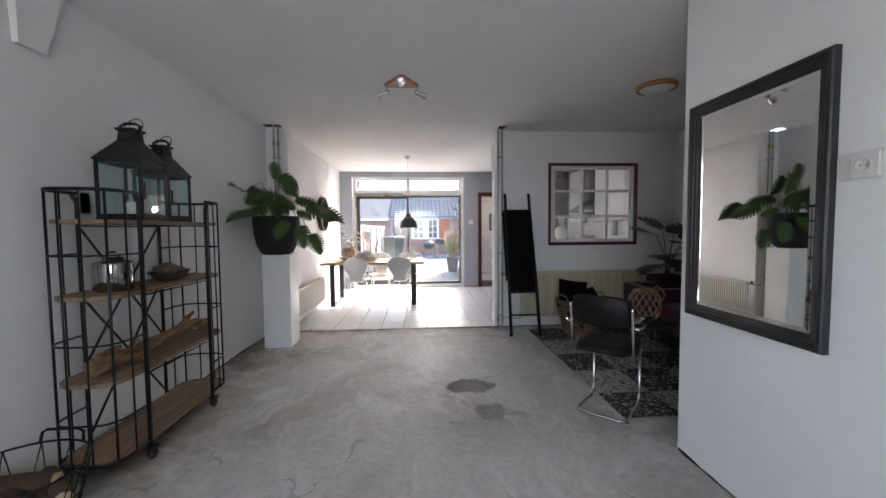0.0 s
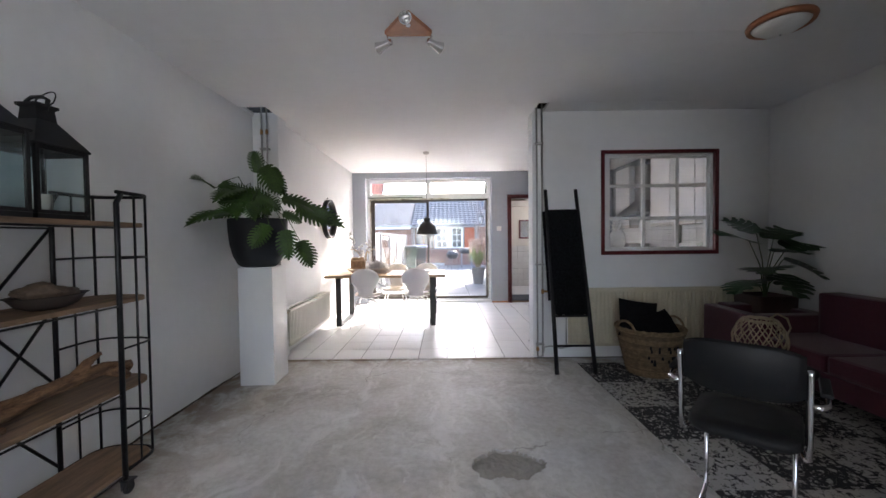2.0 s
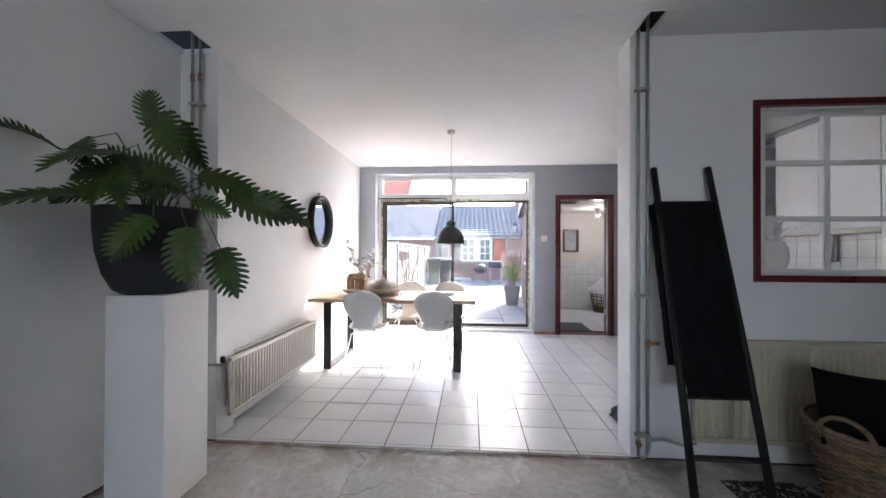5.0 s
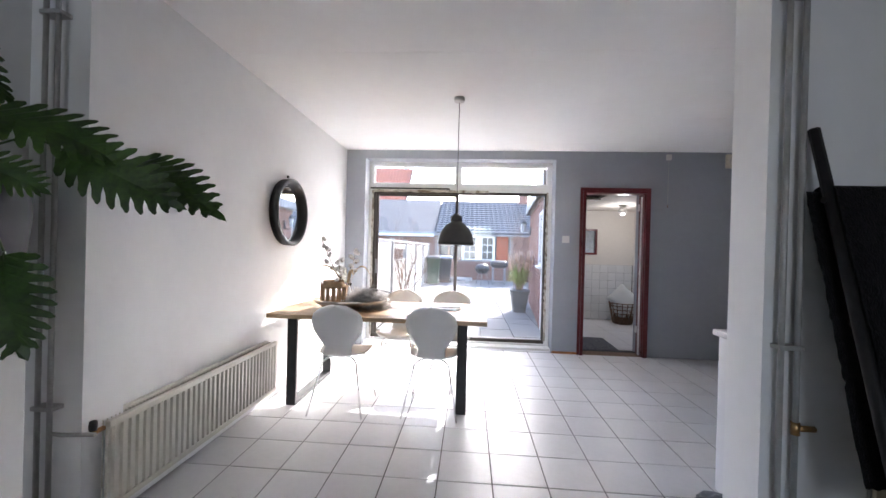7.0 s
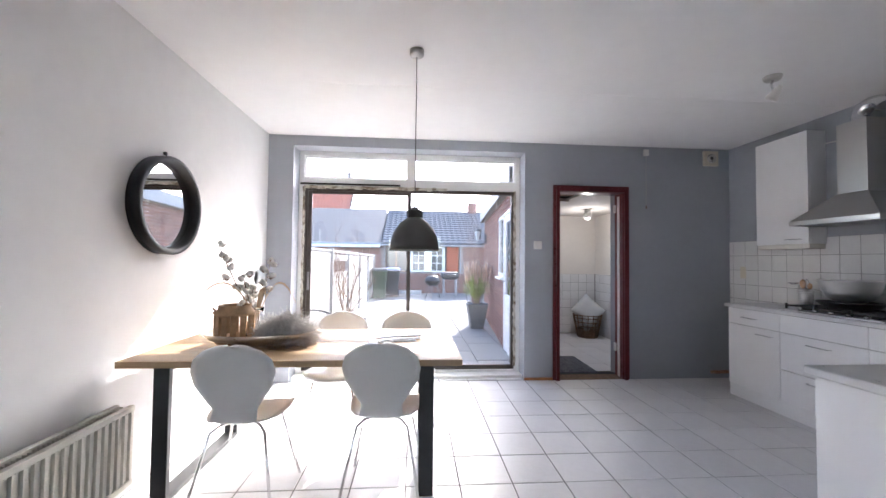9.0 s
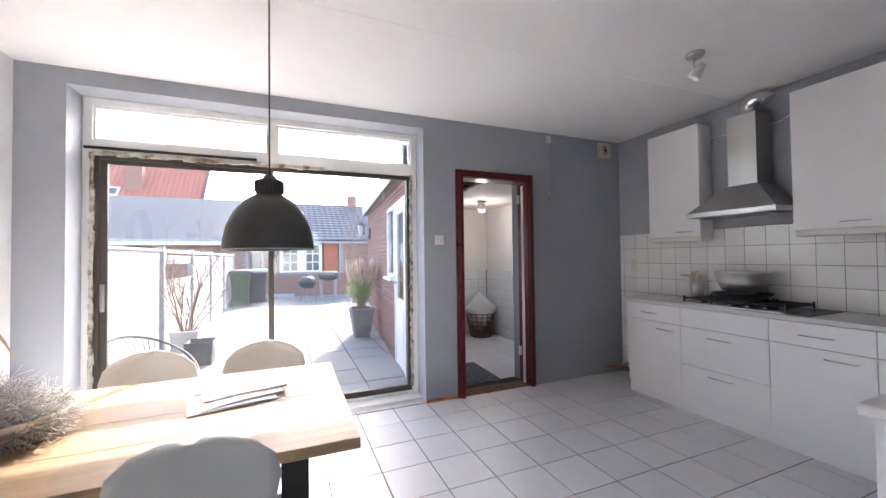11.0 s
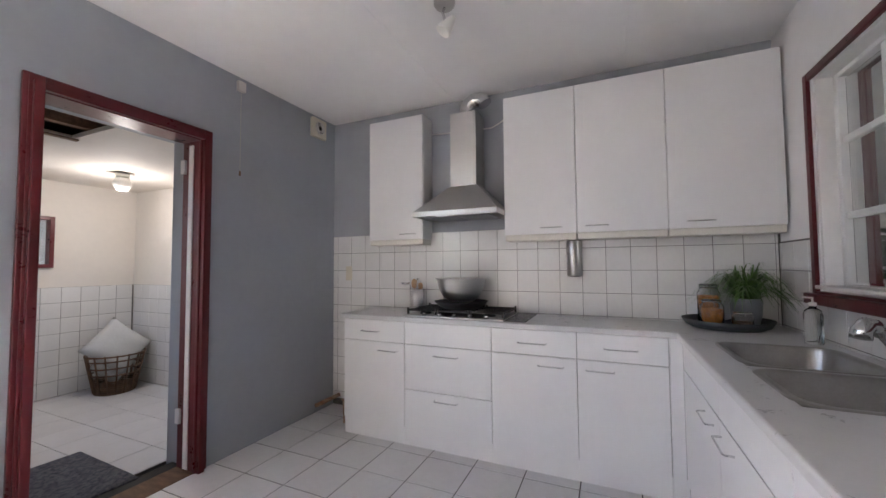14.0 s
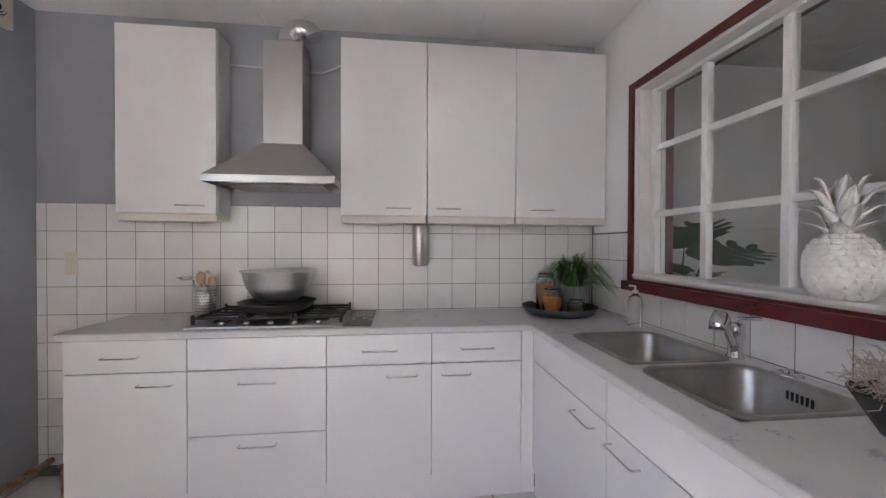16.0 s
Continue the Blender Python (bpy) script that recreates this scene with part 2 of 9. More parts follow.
def bm_tube(bm, pts, r, seg=8, closed=False, r2=None):
    """A round bar along pts."""
    pts = [Vector(p) for p in pts]
    rings, k = [], len(pts)
    normal = None
    for i, p in enumerate(pts):
        a = pts[(i - 1) % k] if (i or closed) else p
        c = pts[(i + 1) % k] if (i < k - 1 or closed) else p
        d = (c - a).normalized()
        if normal is None:
            normal = d.orthogonal().normalized()
        normal = (normal - d * normal.dot(d))
        normal = normal.normalized() if normal.length > 1e-6 else d.orthogonal().normalized()
        side = d.cross(normal)
        rad = r if r2 is None else r + (r2 - r) * i / (k - 1)
        rings.append([bm.verts.new(p + (normal * math.cos(t) + side * math.sin(t)) * rad) for t in (2 * math.pi * j / seg for j in range(seg))])
    for i in range(k if closed else k - 1):
        a, b = rings[i], rings[(i + 1) % k]
        for j in range(seg):
            f = bm.faces.new((a[j], a[(j + 1) % seg], b[(j + 1) % seg], b[j]))
            f.smooth = True
    if not closed:
        bm.faces.new(rings[0][::-1])
        bm.faces.new(rings[-1])
    return bm


def bm_lathe(bm, prof, seg=32, at=(0, 0, 0), sx=1.0, sy=1.0, smooth=True):
    """A turned body: prof is rows of radius and height, from the bottom up; radius 0 closes it."""
    rings = []
    for r, z in prof:
        if r <= 1e-6:
            rings.append([bm.verts.new((at[0], at[1], at[2] + z))])
        else:
            rings.append([bm.verts.new((at[0] + sx * r * math.cos(t), at[1] + sy * r * math.sin(t), at[2] + z)) for t in (2 * math.pi * j / seg for j in range(seg))])
    for a, b in zip(rings, rings[1:]):
        for j in range(seg):
            q = [a[j % len(a)], a[(j + 1) % len(a)], b[(j + 1) % len(b)], b[j % len(b)]]
            q = [w for i, w in enumerate(q) if w not in q[:i]]
            if len(q) > 2:
                f = bm.faces.new(q)
                f.smooth = smooth
    return bm


def bm_prism(bm, outline, z0, z1, bevel=0.0):
    """An upright prism over a flat outline of (x, y)."""
    lo = [bm.verts.new((x, y, z0)) for x, y in outline]
    hi = [bm.verts.new((x, y, z1)) for x, y in outline]
    k = len(lo)
    fs = [bm.faces.new(lo[::-1]), bm.faces.new(hi)]
    for i in range(k):
        fs.append(bm.faces.new((lo[i], lo[(i + 1) % k], hi[(i + 1) % k], hi[i])))
    if bevel:
        bmesh.ops.bevel(bm, geom=list(fs[0].edges) + list(fs[1].edges), offset=bevel, segments=2, affect="EDGES", profile=0.6)
    return bm


def part(name, bm, material, parent=None, label="", loc=None):
    me = bpy.data.meshes.new(name)
    bmesh.ops.recalc_face_normals(bm, faces=bm.faces)
    bm.to_mesh(me)
    bm.free()
    me.materials.append(material)
    ob = new(name, me)
    if parent is not None:
        ob.parent = parent
    if loc is not None:
        ob.location = loc
    if label:
        ob["label"] = label
    return ob


def thing(name, label, category, group="", at=(0, 0, 0), turn=0.0):
    ob = new(name)
    ob.location, ob.rotation_euler = at, (0, 0, radians(turn))
    ob.empty_display_size = 0.05
    return tagged(ob, label, category, group)


def solo(name, bm, material, label, category, group=""):
    return tagged(part(name, bm, material), label, category, group)


def structure(name, bm, material, label=""):
    return tagged(part(name, bm, material), label, "", "", "structure")


def slab(axis, p0, p1, a0, a1, b0, b1, holes=()):
    """A flat slab between p0 and p1 along axis, over a and b (the other two axes in order), with rectangular holes (a0, a1, b0, b1)."""
    aa = sorted({a0, a1, *(min(max(h[i], a0), a1) for h in holes for i in (0, 1))})
    bb = sorted({b0, b1, *(min(max(h[i], b0), b1) for h in holes for i in (2, 3))})
    solid = lambda i, j: 0 <= i < len(aa) - 1 and 0 <= j < len(bb) - 1 and not any(
        h[0] < (aa[i] + aa[i + 1]) / 2 < h[1] and h[2] < (bb[j] + bb[j + 1]) / 2 < h[3] for h in holes)
    bm, seen = bmesh.new(), {}

    def v(p, a, b):
        key = (p, a, b)
        if key not in seen:
            seen[key] = bm.verts.new({"x": (p, a, b), "y": (a, p, b), "z": (a, b, p)}[axis])
        return seen[key]

    for i in range(len(aa) - 1):
        for j in range(len(bb) - 1):
            if not solid(i, j):
                continue
            A0, A1, B0, B1 = aa[i], aa[i + 1], bb[j], bb[j + 1]
            for p in (p0, p1):
                bm.faces.new((v(p, A0, B0), v(p, A1, B0), v(p, A1, B1), v(p, A0, B1)))
            for di, dj, q in ((-1, 0, ((A0, B0), (A0, B1))), (1, 0, ((A1, B0), (A1, B1))), (0, -1, ((A0, B0), (A1, B0))), (0, 1, ((A0, B1), (A1, B1)))):
                if not solid(i + di, j + dj):
                    (a, b), (c, d) = q
                    bm.faces.new((v(p0, a, b), v(p0, c, d), v(p1, c, d), v(p1, a, b)))
    return bm


def tile_mesh(name, w, h, t, material, bevel=0.0015):
    """A tile in its own plane: w along x, h along y, t high, its base at 0."""
    bm = box_bm(0, w, 0, h, 0, t - bevel)
    top = [f for f in bm.faces if all(abs(q.co.z - (t - bevel)) < 1e-7 for q in f.verts)][0]
    r = bmesh.ops.extrude_face_region(bm, geom=[top])
    vs = [q for q in r["geom"] if isinstance(q, bmesh.types.BMVert)]
    for q in vs:
        q.co.z = t
        q.co.x += bevel if q.co.x < w / 2 else -bevel
        q.co.y += bevel if q.co.y < h / 2 else -bevel
    bmesh.ops.delete(bm, geom=[top], context="FACES_ONLY") if top.is_valid else None
    bmesh.ops.recalc_face_normals(bm, faces=bm.faces)
    me = bpy.data.meshes.new(name)
    bm.to_mesh(me)
    bm.free()
    me.materials.append(material)
    return me


def lay_tiles(name, parent, material, m, a0, a1, b0, b1, step_a, step_b, off_a, off_b, joint=0.003, t=0.006, holes=(), jitter=0.0006, stagger=0.0, uneven=0.0, seedn=5):
    """Tiles over a rectangle of the plane m, whose local x and y are a and b; cut tiles at the edges."""
    rnd, shared = random.Random(seedn), {}
    rows = []
    j = math.floor((b0 - off_b) / step_b)
    while off_b + j * step_b < b1 - 1e-6:
        rows.append(j)
        j += 1
    for j in rows:
        shift = stagger * step_a * (j % 2)
        i = math.floor((a0 - off_a - shift) / step_a)
        while off_a + shift + i * step_a < a1 - 1e-6:
            x0, x1 = max(a0, off_a + shift + i * step_a + joint / 2), min(a1, off_a + shift + (i + 1) * step_a - joint / 2)
            y0, y1 = max(b0, off_b + j * step_b + joint / 2), min(b1, off_b + (j + 1) * step_b - joint / 2)
            i += 1
            cells = [(x0, x1, y0, y1)]
            for h in holes:
                nxt = []
                for c in cells:
                    if h[0] >= c[1] or h[1] <= c[0] or h[2] >= c[3] or h[3] <= c[2]:
                        nxt.append(c)
                        continue
                    if h[0] > c[0]:
                        nxt.append((c[0], h[0], c[2], c[3]))
                    if h[1] < c[1]:
                        nxt.append((h[1], c[1], c[2], c[3]))
                    lo, hi = max(c[0], h[0]), min(c[1], h[1])
                    if h[2] > c[2]:
                        nxt.append((lo, hi, c[2], h[2]))
                    if h[3] < c[3]:
                        nxt.append((lo, hi, h[3], c[3]))
                cells = nxt
            for x0, x1, y0, y1 in cells:
                w, h = round(x1 - x0, 4), round(y1 - y0, 4)
                if w < 0.008 or h < 0.008:
                    continue
                if (w, h) not in shared:
                    shared[w, h] = tile_mesh(name, w, h, t, material)
                ob = new(name, shared[w, h])
                ob.parent = parent
                ob.matrix_basis = m @ Matrix.Translation((x0, y0, rnd.uniform(-jitter, jitter))) @ pose(0, 0, 0, rnd.uniform(-uneven, uneven), rnd.uniform(-uneven, uneven))


def frame_bars(x0, x1, z0, z1, w, y0, y1, wt=None, wb=None, bevel=0.003):
    """The four bars of a frame standing in the x-z plane, butted end to end."""
    wt, wb = wt or w, wb or w
    bm = bmesh.new()
    bm_box(bm, x0, x0 + w, y0, y1, z0, z1, bevel)
    bm_box(bm, x1 - w, x1, y0, y1, z0, z1, bevel)
    bm_box(bm, x0 + w, x1 - w, y0 + 0.001, y1 - 0.001, z1 - wt, z1, bevel)
    bm_box(bm, x0 + w, x1 - w, y0 + 0.001, y1 - 0.001, z0, z0 + wb, bevel)
    return bm



# ---- the shell of the house ----
H = 2.61
LX, SX, KX, MX, RX, EX = -1.56, -1.29, -1.36, 1.92, 3.90, 3.80
PY0, PY1, BY, FY = 5.95, 6.14, 9.43, 9.70
WX0, WX1, WZ0, WZ1 = 2.165, 3.345, 1.125, 2.165
OX0, OX1, OZ0, OZ1 = -1.10, 1.40, 0.03, 2.50
DX0, DX1, DZ1 = 1.745, 2.555, 2.11

structure("wall_west", slab("x", LX - 0.2, LX, -1.2, PY0, -0.1, H), WHITE_WALL, "white painted plaster wall of the living room")
stub = slab("y", PY0, PY1, LX - 0.2, SX, -0.1, H)
structure("wall_stub", stub, WHITE_WALL, "white stub of the removed partition with pipes before it")
structure("wall_west_kitchen", slab("x", KX - 0.4, KX, PY1, FY, -0.1, H), WHITE_WALL, "white painted dining side wall with sunlight")
structure("partition_wall", slab("y", PY0, PY1, 1.40, RX + 0.2, -0.1, H, [(WX0, WX1, WZ0, WZ1)]), WHITE_WALL, "white partition wall with an inner window")
structure("wall_mirror_side", slab("x", MX, MX + 0.12, -1.2, 3.05, -0.1, H), WHITE_WALL, "white wall where the black framed mirror hangs")
structure("wall_hall", slab("y", 2.93, 3.05, MX + 0.12, RX, -0.1, H), WHITE_WALL, "white wall behind the seating corner")
structure("wall_east_living", slab("x", RX, RX + 0.2, 2.93, PY0, -0.1, H), WHITE_WALL, "white wall beside the sofas")
# The opening and its window are assumed and out of view, for the fill lamp.
structure("wall_south", slab("y", -1.4, -1.2, LX - 0.2, MX + 0.12, -0.1, H, [(-0.95, 1.35, 0.75, 2.35)]), WHITE_WALL, "plain white wall with an assumed front window")
front = structure("window_street", frame_bars(-0.95, 1.35, 0.75, 2.35, 0.06, -1.35, -1.28), WHITE_PAINT, "assumed white window behind the camera, unseen")
fg = part("pane", box_bm(-0.89, 1.29, -1.32, -1.314, 0.81, 2.29), WINDOW_GLASS, front)
fg.visible_shadow = False
structure("wall_east_kitchen", slab("x", EX, EX + 0.5, PY1, FY, -0.1, H), GREY_WALL, "grey blue painted kitchen wall above white tiles")
structure("wall_north", slab("y", BY, FY + 0.06, KX, EX, -0.1, H, [(OX0, OX1, -0.2, OZ1), (DX0, DX1, -0.2, DZ1)]), GREY_WALL, "grey blue painted wall with patio window and doorway")

# floors
floor_living = structure("floor_living", slab("z", -0.16, -0.07, LX, RX, -1.2, 5.94, ()), DARK, "")


def screed():
    """The screed as one sheet with two broken-out patches."""
    bm = bmesh.new()
    nx, ny = 150, 180
    x0, x1, y0, y1 = LX, RX, -1.2, 5.945
    patches = [(0.79, 4.06, 0.20, 0.145, 0.3), (0.90, 3.61, 0.115, 0.135, -0.2), (0.72, 3.47, 0.13, 0.012, 0.1), (1.05, 3.56, 0.13, 0.010, 0.1)]

    def depth(x, y):
        d = 0.0
        for cx, cy, rx, ry, a in patches:
            u, v = (x - cx), (y - cy)
            r = math.hypot(u / rx, v / ry) + 0.35 * noise.noise(Vector((x * 9, y * 9, 1.3))) + 0.12 * noise.noise(Vector((x * 31, y * 31, 4)))
            d = max(d, min(1, max(0, (1.0 - r) * 25)))
        return d

    xs = sorted(set([x0 + (x1 - x0) * i / 70 for i in range(71)] + [0.55 + 0.62 * i / 90 for i in range(91)]))
    ys = sorted(set([y0 + (y1 - y0) * i / 90 for i in range(91)] + [3.38 + 0.92 * i / 130 for i in range(131)]))
    grid = [[bm.verts.new((x, y, -0.008 + 0.003 * noise.noise(Vector((x * 1.5, y * 1.5, 0))) + 0.0012 * noise.noise(Vector((x * 8, y * 8, 3))) - 0.020 * depth(x, y) * (1 + 0.25 * noise.noise(Vector((x * 40, y * 40, 0)))))) for x in xs] for y in ys]
    for j in range(len(ys) - 1):
        for i in range(len(xs) - 1):
            f = bm.faces.new((grid[j][i], grid[j][i + 1], grid[j + 1][i + 1], grid[j + 1][i]))
            near_pit = 0.5 < xs[i] < 1.22 and 3.36 < ys[j] < 4.32
            f.smooth = not near_pit
            if near_pit and depth((xs[i] + xs[i + 1]) / 2, (ys[j] + ys[j + 1]) / 2) > 0.05:
                f.material_index = 1
    return bm


screed_ob = structure("floor_screed", screed(), CONCRETE, "raw grey concrete screed with patches and stains")
screed_ob.data.materials.append(mat("bare_pit_mortar", (0.36, 0.34, 0.31), 0.95, vary=0.12, scale=14, bump=0.8, bscale=120, bdist=0.004))
structure("threshold_mortar", box_bm(SX, 1.40, 5.925, 5.9455, -0.02, 0.002, 0.004), CONCRETE, "mortar lip between screed and tiles")
floor_kitchen = structure("floor_kitchen", slab("z", -0.16, 0.0, KX, EX, 5.945, FY), GROUT, "white square floor tiles with dark joints")
structure("floor_under", slab("z", -0.30, -0.16, LX - 0.3, RX + 0.3, -1.5, FY + 0.06), DARK)

# ceiling: boards with fine seams, and two slots where the pipes go up
SLOTS = [(LX + 0.02, SX - 0.01, 5.70, PY0), (1.41, 1.515, 5.70, PY0)]
bm = bmesh.new()
edges = [-1.2, 0.7, 1.95, 3.20, 4.44, 5.70, 6.94, 8.19, FY + 0.06]
for a, b in zip(edges, edges[1:]):
    g = slab("z", H, H + 0.012, LX if b < 6 else KX - 0.3, RX, a + 0.0012, b - 0.0012, [s for s in SLOTS if s[2] < b and s[3] > a])
    me = bpy.data.meshes.new("tmp")
    g.to_mesh(me)
    g.free()
    bm.from_mesh(me)
    bpy.data.meshes.remove(me)
structure("ceiling", bm, CEIL, "white board ceiling with fine seams")
structure("ceiling_backing", slab("z", H + 0.013, H + 0.03, LX - 0.2, RX + 0.2, -1.4, FY + 0.06, SLOTS), CEIL)
# Unseen dark slab added to block daylight and keep the pipe slots dark.
structure("roof_slab", slab("z", H + 0.22, H + 0.5, LX - 0.3, RX + 0.3, -1.6, FY + 0.06), DARK)
structure("ceiling_void_side", slab("y", 5.64, 5.68, LX - 0.2, RX + 0.2, H + 0.03, H + 0.22), DARK)
structure("roof_edge", slab("y", FY + 0.02, FY + 0.06, KX - 0.3, EX + 0.4, H, H + 0.5), MORTAR)


# ---- patio window ----
win = structure("window_patio", frame_bars(OX0, OX1, 0.0, OZ1, 0.055, 9.64, 9.72, 0.05, 0.06), WHITE_PAINT, "white painted wooden window frame with flaking edges")
part("transom", box_bm(OX0 + 0.055, OX1 - 0.055, 9.635, 9.725, 2.10, 2.20, 0.004), WHITE_PAINT, win)
part("mullion", box_bm(0.10, 0.17, 9.642, 9.718, 2.20, 2.45, 0.003), WHITE_PAINT, win)
part("glazing_bead", frame_bars(OX0 + 0.055, 0.10, 2.20, 2.45, 0.015, 9.66, 9.70), WHITE_PAINT, win)
part("glazing_bead", frame_bars(0.17, OX1 - 0.055, 2.20, 2.45, 0.015, 9.66, 9.70), WHITE_PAINT, win)
slide = part("sliding_frame", frame_bars(OX0 + 0.058, OX1 - 0.058, 0.06, 2.097, 0.035, 9.655, 9.715, 0.035, 0.05), BRONZE, win, "dark brown aluminium sliding frame")
part("sash_stile", frame_bars(OX0 + 0.095, 0.145, 0.112, 2.06, 0.042, 9.662, 9.69, 0.03, 0.05), BRONZE, win, "dark brown aluminium sliding sash")
seal = bmesh.new()
rnd = random.Random(3)
for i in range(46):
    z = 0.1 + i * 0.0435
    for x, k in ((OX0 + 0.052, 1), (OX1 - 0.060, 1)):
        bm_box(seal, x - rnd.uniform(0.004, 0.014), x + rnd.uniform(0.006, 0.018), 9.632 - rnd.uniform(0, 0.006), 9.66, z, z + 0.045)
for i in range(52):
    x = OX0 + 0.06 + i * 0.0455
    if x < 0.55:
        bm_box(seal, x, x + 0.046, 9.628 - rnd.uniform(0, 0.006), 9.652, 2.094 - rnd.uniform(0, 0.014), 2.112 + rnd.uniform(0, 0.008))
part("old_seal", seal, SEAL, win, "crumbling brown and white sealant")
part("blind_rail", box_bm(OX0 + 0.02, 0.02, 9.60, 9.632, 2.125, 2.14, 0.002), DARK, win, "thin black rail")
part("window_sill", box_bm(OX0, OX1, 9.50, 9.638, 0.0, 0.035, 0.004), WHITE_PAINT, win)
for n_, a, b, c, d in (("pane", OX0 + 0.07, 0.10, 2.213, 2.437), ("pane", 0.17, OX1 - 0.068, 2.213, 2.437), ("sliding_pane", OX0 + 0.135, 0.105, 0.16, 2.032), ("fixed_pane", 0.14, OX1 - 0.09, 0.108, 2.065)):
    g = part(n_, box_bm(a, b, 9.678 if "slid" not in n_ else 9.672, 9.684 if "slid" not in n_ else 9.678, c, d), WINDOW_GLASS, win)
    g.visible_shadow = False
lock = part("sliding_lock", box_bm(OX0 + 0.10, OX0 + 0.125, 9.645, 9.662, 0.95, 1.15, 0.003), ZINC, win, "worn metal lock plate")

# ---- doorway to the utility room ----
door = structure("door_frame", frame_bars(DX0, DX1, -0.02, DZ1, 0.035, 9.38, 9.60, 0.035, 0.001), RED_PAINT, "dark red painted door frame")
arch = bmesh.new()
for a, b, c, d in ((DX0 - 0.03, DX0 + 0.045, 0.0, DZ1 + 0.035), (DX1 - 0.045, DX1 + 0.03, 0.0, DZ1 + 0.035)):
    bm_box(arch, a, b, 9.408, 9.428, c, d, 0.004)
    bm_box(arch, a + 0.018, b - 0.018, 9.40, 9.408, c, d - 0.02, 0.003)
bm_box(arch, DX0 + 0.045, DX1 - 0.045, 9.408, 9.428, DZ1 - 0.04, DZ1 + 0.035, 0.004)
bm_box(arch, DX0 + 0.045, DX1 - 0.045, 9.40, 9.408, DZ1 - 0.022, DZ1 + 0.015, 0.003)
part("architrave", arch, RED_PAINT, door)
part("threshold", box_bm(DX0, DX1, 9.42, 9.60, -0.05, 0.006, 0.003), BARE_WOOD, door, "dark worn timber threshold")
hin = bmesh.new()
for z in (0.28, 1.87):
    bm_box(hin, DX1 - 0.052, DX1 - 0.036, 9.56, 9.60, z, z + 0.09, 0.002)
part("hinge", hin, WHITE_PAINT, door)
strip = bmesh.new()
bm_box(strip, DX1 - 0.043, DX1 - 0.0355, 9.49, 9.53, 0.01, 2.05, 0.001)
part("door_stop", strip, WHITE_PAINT, door, "white strip with chipped red edges")
# bare wood and rubble where skirting is gone
skirt = structure("baseboard", box_bm(OX1, DX0 - 0.03, 9.412, 9.429, 0.0, 0.03, 0.002), mat("raw_orange_wood", (0.42, 0.18, 0.07), 0.8, vary=0.25, scale=20, bump=0.5), "strip of raw orange wood at the wall foot")

# ---- utility room ----
UX0, UX1, UY1, UH = 1.66, 3.50, 12.06, 2.13
structure("utility_wall_east", slab("x", UX1, UX1 + 0.12, FY + 0.06, UY1, -0.1, UH + 0.3), CREAM_WALL, "cream wall over white tiles")
structure("utility_wall_north", slab("y", UY1, UY1 + 0.12, UX0 + 0.01, UX1 + 0.12, -0.1, UH + 0.3, [(2.46, 2.80, 1.27, 1.77)]), CREAM_WALL, "cream wall with a small red window")
structure("utility_wall_side", slab("x", UX0 - 0.02, UX0, FY + 0.06, UY1, -0.1, UH + 0.3, [(10.1, 10.95, 0.05, 2.05), (11.05, 11.75, 0.95, 2.0)]), CREAM_WALL, "cream wall with the garden door")
structure("utility_ceiling", slab("z", UH, UH + 0.03, UX0, UX1, FY + 0.061, UY1, [(1.72, 2.25, FY + 0.08, 10.35)]), CREAM_WALL, "cream ceiling with a broken out hole")
structure("utility_roof", slab("z", UH + 0.24, UH + 0.28, UX0 + 0.01, UX1 + 0.12, FY + 0.06, UY1 + 0.12), DARK)
rafters = bmesh.new()
for y in (9.86, 10.12):
    bm_box(rafters, UX0, UX0 + 0.7, y, y + 0.05, UH + 0.032, UH + 0.13, 0.003)
bm_box(rafters, 1.70, 2.27, 10.30, 10.34, UH - 0.012, UH - 0.001, 0.002)
structure("rafter", rafters, BARE_WOOD, "bare timber rafters in the ceiling hole")
ufloor = structure("utility_floor", slab("z", -0.16, -0.008, UX0 - 0.02, UX1 + 0.12, FY + 0.06, UY1 + 0.12), GROUT_LIGHT, "white floor tiles of the utility room")
uw = structure("window_utility", frame_bars(2.46, 2.80, 1.27, 1.77, 0.035, 12.03, 12.12), RED_PAINT, "small window with red brown frame")
g = part("pane", box_bm(2.495, 2.765, 12.08, 12.086, 1.305, 1.735), WINDOW_GLASS, uw)
g.visible_shadow = False

# ---- inner window in the partition ----
iw = structure("window_inner", frame_bars(WX0, WX1, WZ0, WZ1, 0.018, PY0 + 0.031, PY1 - 0.005), WHITE_PAINT, "white glazing bars in a dark red frame, nine panes")
part("outer_frame", frame_bars(WX0 - 0.04, WX1 + 0.018, WZ0 - 0.035, WZ1 + 0.03, 0.036, PY0 - 0.016, PY0 + 0.03, 0.036, 0.04), RED_PAINT, iw, "dark red brown architrave")
part("kitchen_frame", frame_bars(WX0 - 0.035, WX1 + 0.055, WZ0 - 0.035, WZ1 + 0.03, 0.036, PY1 - 0.004, PY1 + 0.016, 0.036, 0.04), RED_PAINT, iw, "dark red brown architrave")
part("window_sill", box_bm(WX0 - 0.06, WX1 + 0.06, PY1 + 0.0165, PY1 + 0.05, WZ0 - 0.055, WZ0 - 0.005, 0.004), RED_PAINT, iw, "dark red sill board")
sash = bmesh.new()
bm_box(sash, WX0 + 0.0185, WX0 + 0.085, 6.02, 6.072, WZ0 + 0.0185, WZ1 - 0.0185, 0.004)
